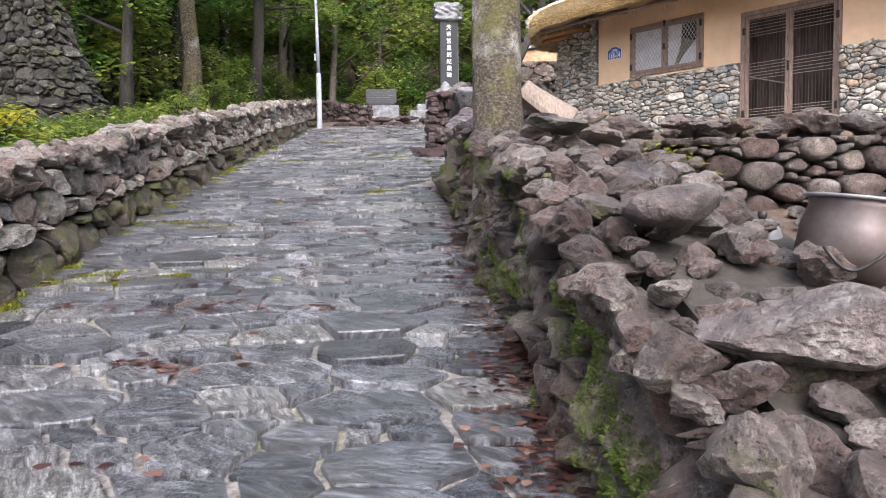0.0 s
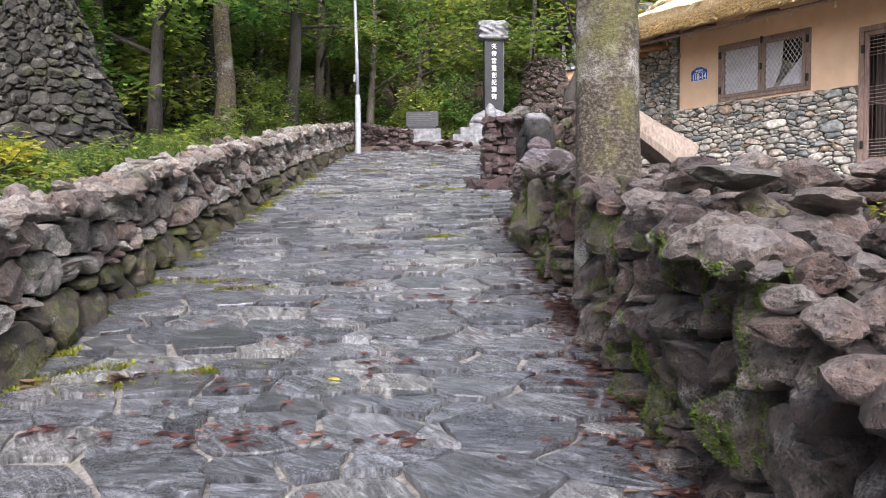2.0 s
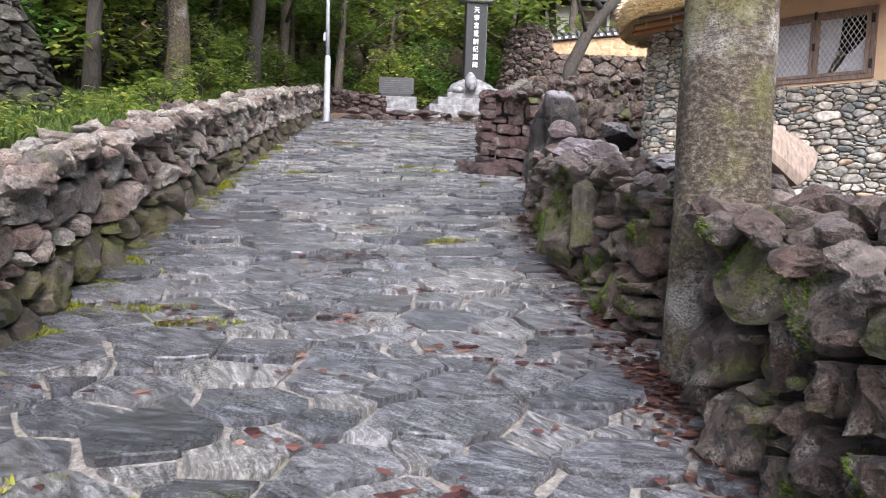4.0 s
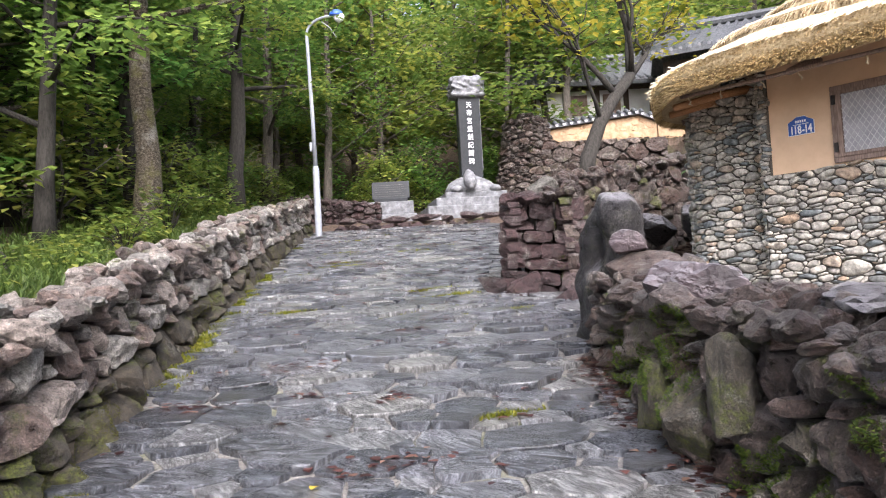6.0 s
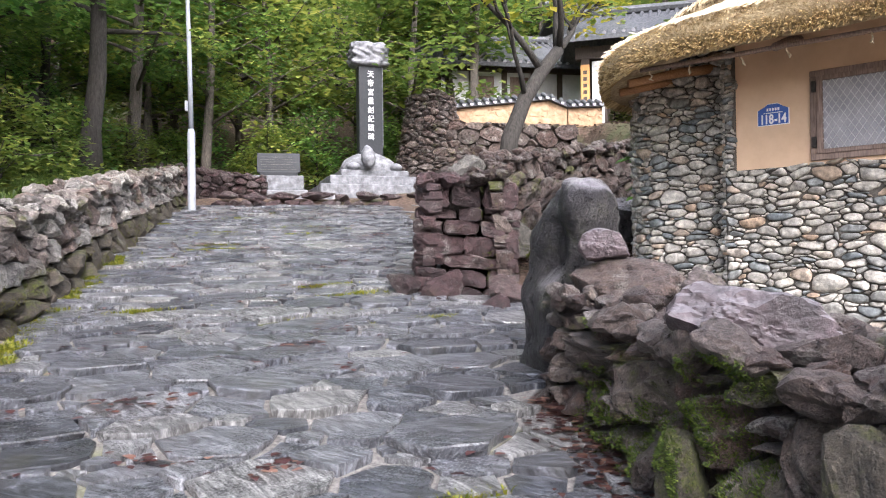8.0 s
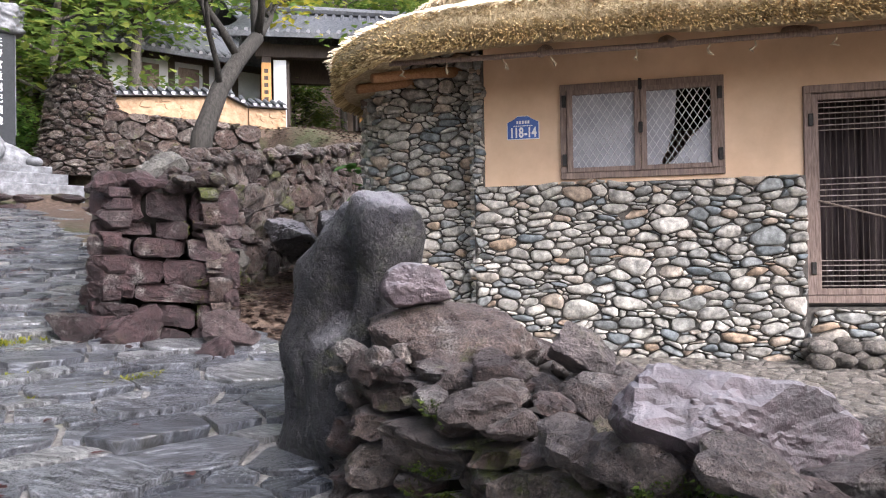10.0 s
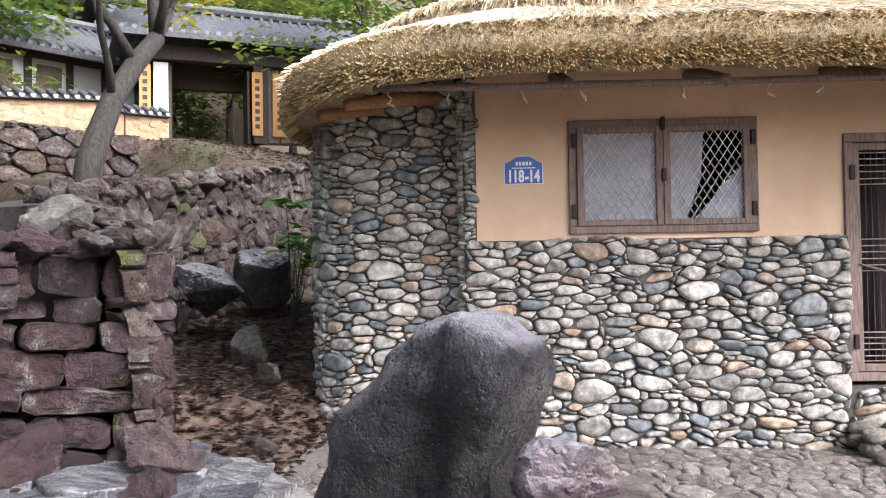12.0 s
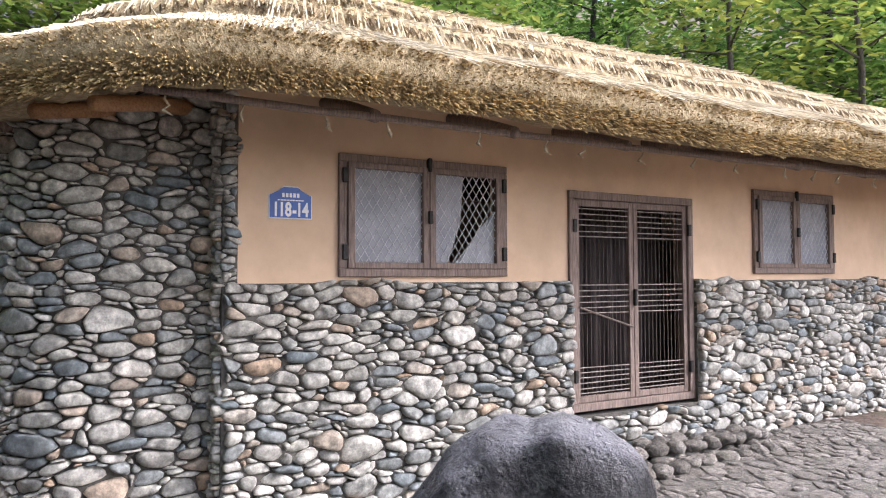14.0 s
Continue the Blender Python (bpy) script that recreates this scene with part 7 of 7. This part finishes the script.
for q, sz, mt, lb, k in (((10.25, 11.0, 2.6), (0.24, 0.2, 0.24), MAT_GREY, "grey-green boulder in the leaf litter of the alley", 0),
                         ((9.9, 10.75, 2.42), (0.42, 0.13, 0.12), MAT_MOSSY, "long low stone in the alley", 1),
                         ((8.7, 10.35, 2.12), (0.22, 0.16, 0.12), MAT_MOSSY, "mossy low stone in the alley", 2),
                         ((8.2, 10.9, 2.2), (0.17, 0.13, 0.12), MAT_MOSSY, "mossy low stone in the alley", 3),
                         ((9.4, 11.55, 2.85), (0.3, 0.24, 0.36), MAT_GREY, "grey-green leaning boulder against the retaining wall", 4),
                         ((8.75, 11.62, 3.05), (0.2, 0.14, 0.4), MAT_MOSSY, "slab-like boulder streaked with green moss", 5),
                         ((10.9, 11.7, 3.1), (0.5, 0.3, 0.34), MAT_MENHIR, "dark boulder at the back of the alley", 6),
                         ((12.0, 11.6, 3.2), (0.5, 0.35, 0.4), MAT_MENHIR, "dark boulder at the back of the alley", 7),
                         ((7.6, 10.45, 2.2), (0.2, 0.17, 0.15), MAT_RED, "purple-brown boulder at the wall's foot", 8)):
    boulder(Vector(q), sz, (10 * k, 20 - 7 * k, 35 * k), mt, lb, "rough", k)

# slab steps at the mouth of the alley and cobbled yard
def yard_paving():
    def M(u, v, d):
        x, y = 7.6 + u, 10.1 - v
        return Vector((x, y, ground_z(x, y) + d))
    nu, nv = 10, 36
    V = [M(2.3 * a / nu, 7.0 * c / nv, 0.005) for a in range(nu + 1) for c in range(nv + 1)]
    F = [(a * (nv + 1) + c, a * (nv + 1) + c + 1, (a + 1) * (nv + 1) + c + 1, (a + 1) * (nv + 1) + c) for a in range(nu) for c in range(nv)]
    F = [f for f in F if RS(V[f[0]].x, V[f[0]].y)[0] > 0.95]
    w = tagged(mesh("path", V, F, MAT_JOINT), "yard strip of worn flat cobbles beside the house", "path", kind="structure")
    cs = [c for c in cells(2.3, 7.0, [(0.11, 200), (0.075, 2500), (0.05, 5000)], 1.2, 131, warp=0.05) if RS(7.6 + c[0][0], 10.1 - c[0][1])[0] > 0.95]
    set_stones(w, cs, M, 132, (MAT_YARD, MAT_YARD_I), (9, 7, 2), 300, name="cobble", flip=True, depth=0.03, proud=0.014, rounding=1, n=12, rough=0.006, tilt=0.06, gap=0.005)


yard_paving()


def steps():
    """Low step of stacked cobbles before the door."""
    st = root("step", SWING @ Vector((9.1, 5.9, 1.9)), "low step of stacked grey cobbles before the door", "step", rz=5.5)
    rng = random.Random(44)
    for lay, (x0, z) in enumerate(((8.92, 0.05), (9.02, 0.15), (9.2, 0.24))):
        y = 4.5
        while y < 6.45:
            a = rng.uniform(0.07, 0.12)
            for x in np.arange(x0, 9.45, 0.16):
                rock("cobble", Vector((x + rng.uniform(-0.03, 0.03) - 9.1, y + a - 6.0, z + rng.uniform(-0.015, 0.015))), (0.09, a, 0.06), (rng.uniform(-8, 8), rng.uniform(-8, 8), rng.uniform(-20, 20)), MAT_YARD, st, "smooth", rng=rng)
            y += a * 1.9


steps()


def litter(name, spots, mat, size, seed, label, category="leaves"):
    """Fallen leaves, curled, lying on the ground."""
    rng = random.Random(seed)
    pl = Pile()
    for p in spots:
        L = size * rng.uniform(0.6, 1.4)
        a = rng.uniform(0, 6.283)
        d = Vector((math.cos(a), math.sin(a), rng.uniform(-0.08, 0.1))).normalized()
        s2 = d.cross(UP).normalized()
        up = s2.cross(d)
        w, c = L * rng.uniform(0.25, 0.4), rng.uniform(0.0, 0.12) * L
        pl.add([p, p + d * L * 0.35 + s2 * w + up * c, p + d * L * 0.75 + s2 * w * 0.7 + up * c, p + d * L, p + d * L * 0.75 - s2 * w * 0.7 + up * c, p + d * L * 0.35 - s2 * w + up * c], [(0, 1, 5), (1, 2, 4, 5), (2, 3, 4)])
    return tagged(mesh(name, pl.v, pl.f, mat), label, category, kind="stuff")


def scatter():
    rng = random.Random(61)
    road, margin, alley, top = [], [], [], []
    for _ in range(300):
        s = rng.uniform(-1, 21)
        c = rng.uniform(lerp(LEFT_FACE, s) + 0.3, lerp(RIGHT_FACE, s) - 0.2), s
        for _ in range(rng.choice((1, 1, 1, 2, 3, 7, 15))):
            r, q = c[0] + rng.gauss(0, 0.13), c[1] + rng.gauss(0, 0.055)
            road.append(P(r, q, lane_z(q) + rng.uniform(0.03, 0.042)))
    for _ in range(4200):
        s = rng.uniform(-1, 10.6)
        q = lerp(RIGHT_FACE, s) - abs(rng.gauss(0, 0.13)) + 0.06
        margin.append(P(q, s, lane_z(s) + rng.uniform(0.015, 0.05)))
    for _ in range(700):
        s, r = 21.2 + rng.gauss(0, 0.6), rng.uniform(-3.5, 0.6)
        top.append(P(r, s, lane_z(s) + rng.uniform(0.02, 0.045)))
    for _ in range(7000):
        x, y = rng.uniform(7.0, 13), rng.uniform(10.05, 12.1)
        alley.append(Vector((x, y, ground_z(x, y) + rng.uniform(0.0, 0.05))))
    slope = []
    for _ in range(6000):
        c = P(rng.uniform(4.8, 10.5), rng.uniform(15.5, 25.4), 0)
        if c.y > 12.9:
            slope.append(Vector((c.x, c.y, ground_z(c.x, c.y) + rng.uniform(0.0, 0.04))))
    litter("fallen_leaves", slope, MAT_LITTER, 0.09, 5, "brown leaf litter on the terrace slope below the gate")
    litter("fallen_leaves", road, MAT_DEAD, 0.07, 1, "scattered reddish-brown fallen leaves on the wet slabs")
    litter("fallen_leaves", margin, MAT_DEAD, 0.055, 2, "drift of wet reddish fallen leaves along the wall's foot")
    litter("fallen_leaves", top, MAT_DEAD, 0.06, 3, "drift of rusty fallen leaves at the lane's top")
    litter("fallen_leaves", alley, MAT_LITTER, 0.07, 4, "deep brown leaf litter in the alley")
    for x, y in ((0.96, 5.52), (1.99, 5.08), (4.13, 9.89), (2.5, 6.64), (-0.3, 4.3), (3.3, 8.1)):
        r, s = RS(x, y)
        ob = litter("yellow_leaf", [Vector((0, 0, 0))], MAT_DEADYELLOW, 0.085, int(x * 10), "single yellow fallen leaf on the slabs", "leaf")
        ob["kind"] = "thing"
        ob.location = P(r, s, lane_z(s) + 0.035)


scatter()


def tufts(name, spots, mat, h, seed, label, wide=0.012, lean=0.5):
    rng = random.Random(seed)
    pl = Pile()
    for p in spots:
        for _ in range(rng.randint(4, 8)):
            a = rng.uniform(0, 6.283)
            d = Vector((math.cos(a), math.sin(a), 0))
            L = h * rng.uniform(0.5, 1.2)
            s2 = Vector((-d.y, d.x, 0)) * wide
            b = p + d * rng.uniform(0, 0.04)
            m = b + d * L * lean * 0.4 + UP * L * 0.6
            e = b + d * L * lean + UP * L * rng.uniform(0.7, 1.0)
            pl.add([b - s2, b + s2, m + s2 * 0.8, m - s2 * 0.8, e], [(0, 1, 2, 3), (3, 2, 4)])
    return tagged(mesh(name, pl.v, pl.f, mat), label, "plants", kind="stuff")


def greenery():
    rng = random.Random(88)
    bank, moss = [], []
    for _ in range(3800):
        s = rng.uniform(1, 22)
        r = lerp(LEFT_FACE, s) - 0.75 - abs(rng.gauss(0, 1.3))
        p = P(r, s, 0)
        if nz(p.x * 0.6, p.y * 0.6, 3) > -0.15:
            bank.append(Vector((p.x, p.y, ground_z(p.x, p.y) - 0.01)))
    tufts("grass", bank, MAT_GRASS, 0.26, 1, "tangled green grass and weeds behind the wall", 0.009, 0.7)
    for _ in range(2600):
        s = rng.uniform(4, 21)
        r = lerp(LEFT_FACE, s) + abs(rng.gauss(0, 0.11)) + 0.02
        if nz(s * 0.9, 2.2) > -0.1:
            moss.append(P(r, s, lane_z(s) + 0.004))
    for _ in range(34):
        s0 = rng.uniform(3, 21)
        r0 = rng.uniform(lerp(LEFT_FACE, s0) + 0.4, lerp(RIGHT_FACE, s0) - 0.15)
        if nz(r0 * 0.7, s0 * 0.5, 6.1) < -0.1:
            continue
        for _ in range(rng.randint(20, 60)):
            r = r0 + rng.gauss(0, 0.16)
            q = s0 + 0.25 * (r - r0) + rng.gauss(0, 0.025)
            moss.append(P(r, q, lane_z(q) + 0.012))
    tufts("moss", moss, MAT_YELLOWLEAF, 0.035, 2, "yellow-green moss along the foot of the wall", 0.006, 0.9)
    leaves = Pile()
    for _ in range(150):
        s = rng.uniform(2, 21)
        r = lerp(LEFT_FACE, s) - rng.uniform(0.7, 2.2)
        p = P(r, s, 0)
        z = ground_z(p.x, p.y)
        leaf_fan(leaves, Vector((p.x, p.y, z + rng.uniform(0.1, 0.3))), 26, 0.22, 0.08, 0.09, rng)
    tagged(mesh("weeds", leaves.v, leaves.f, MAT_LEAFPALE), "broad-leaved weeds on the bank behind the wall", "plants", kind="stuff")


greenery()


def moss_carpet(rays, hosts, seed, mat, label, size=0.02):
    """Short moss blades that grow out of whatever stone each ray of (origin, way) meets."""
    rng = random.Random(seed)
    pl, skin = Pile(), Pile()
    for ob in hosts:
        skin.add([ob.matrix_basis @ v.co for v in ob.data.vertices], [tuple(f.vertices) for f in ob.data.polygons])
    tree = BVHTree.FromPolygons(skin.v, skin.f)
    for origin, way in rays:
        at, nrm, _, _ = tree.ray_cast(origin, way, 1.6)
        if at is None:
            continue
        if nrm.dot(way) > 0:
            nrm = -nrm
        for _ in range(5):
            jit = Vector((rng.gauss(0, 1), rng.gauss(0, 1), rng.gauss(0, 1)))
            b = at + (jit - nrm * jit.dot(nrm)) * size * 0.35 - nrm * 0.003
            d = (nrm + Vector((rng.uniform(-0.8, 0.8), rng.uniform(-0.8, 0.8), rng.uniform(-0.3, 0.9)))).normalized()
            w = d.orthogonal().normalized() * size * 0.22
            pl.add([b - w, b + w, b + d * size * rng.uniform(0.5, 1.2)], [(0, 1, 2)])
    return tagged(mesh("moss", pl.v, pl.f, mat), label, "moss", kind="stuff")


def grow_moss():
    rng = random.Random(90)
    rays = []
    while len(rays) < 15000:
        s, v = rng.uniform(-1.5, 10.2), rng.uniform(0.02, 0.92)
        thick = 0.30 * sm(6.9, 7.6, s) * sm(0.85, 0.3, v)
        if nz(s * 2.1, v * 2.6, 4.4) + 0.45 * nz(s * 7, v * 7, 1.3) + thick > 0.36:
            rays.append((right_map(s - R0, v, 0.6), -OUT_R))
    boulders = [ob for ob in scene.objects if ob.parent is None and ob.name.startswith("boulder")]
    moss_carpet(rays, list(bpy.data.objects["wall_right"].children) + boulders, 1, MAT_MOSS, "bright green moss cushions on the lava boulders")
    rays = []
    while len(rays) < 7000:
        s, v = rng.uniform(2.5, 18), rng.uniform(0.0, 0.45)
        if nz(s * 1.6, v * 3.0, 8.4) + 0.5 * nz(s * 6, v * 7, 2.3) + 0.35 * sm(0.4, 0.05, v) > 0.42:
            rays.append((left_map(s - L0, v, 0.6), -OUT_L))
    moss_carpet(rays, list(bpy.data.objects["wall_left"].children), 2, MAT_MOSSOLIVE, "olive moss along the foot stones of the low wall", 0.016)
    rays = []
    while len(rays) < 3500:
        x, z = rng.uniform(7.9, 10.4), rng.uniform(2.2, 3.6)
        if nz(x * 2.4, z * 1.8, 5.1) + 0.4 * nz(x * 8, z * 8, 1.9) > 0.12:
            rays.append((Vector((x, 10.75, z)), Vector((0.1, 1, -0.25)).normalized()))
    moss_carpet(rays, list(bpy.data.objects["wall_stub"].children) + boulders, 3, MAT_MOSS, "green moss on the damp boulders of the alley")


def bush(at, seed, label, mat, n=16, spread=0.35, size=0.11, h=0.5):
    rng = random.Random(seed)
    b = root("bush", at, label, "bush")
    st, gr = Pile(), Pile()
    for _ in range(n):
        a, q = rng.uniform(0, 6.283), rng.uniform(0.2, 1) * spread
        tip = Vector((math.cos(a) * q, math.sin(a) * q, rng.uniform(0.4, 1) * h))
        V, F = tube([Vector((0, 0, -0.05)), tip * 0.5 + UP * 0.08, tip], [0.01, 0.007, 0.004], 4)
        st.add(V, F)
        leaf_fan(gr, tip, 16, 0.16, 0.05, size, rng)
    mesh("stem", st.v, st.f, MAT_BARKDARK, b)
    mesh("leaves", gr.v, gr.f, mat, b)


for r, s, mt, lb, h in ((-4.6, 7.6, MAT_YELLOWLEAF, "bright yellow-green low bush behind the wall", 0.5), (-5.0, 8.3, MAT_YELLOWLEAF, "bright yellow-green low bush behind the wall", 0.5),
                        (-4.9, 15.4, MAT_LEAFPALE, "pale green leafy bush leaning over the wall", 0.7), (-4.8, 13.6, MAT_LEAFPALE, "pale green weedy bush behind the wall", 0.5)):
    p = P(r, s, 0)
    bush(Vector((p.x, p.y, ground_z(p.x, p.y))), int(r * 10 + s * 7), lb, mt, 26, 0.5, 0.1, h)
for q, sd, n, sp, sz, hh in (((11.3, 11.0, 0), 77, 4, 0.3, 0.2, 1.3), ((12.6, 11.4, 0), 83, 8, 0.5, 0.12, 0.6)):
    bush(Vector((q[0], q[1], ground_z(q[0], q[1]))), sd, "broad-leaved green shrub in the dark alley", MAT_LEAF, n, sp, sz, hh)
bush(P(1.3, 9.9, 2.0), 78, "small green weed by the wall", MAT_LEAFPALE, 4, 0.1, 0.06, 0.12)
bush(P(1.75, 5.35, 1.55), 79, "yellow-green weed in front of the yard wall", MAT_YELLOWLEAF, 9, 0.25, 0.06, 0.3)

grow_moss()

# ---------------------------------------------------------------- slabs, last
lay_slabs()
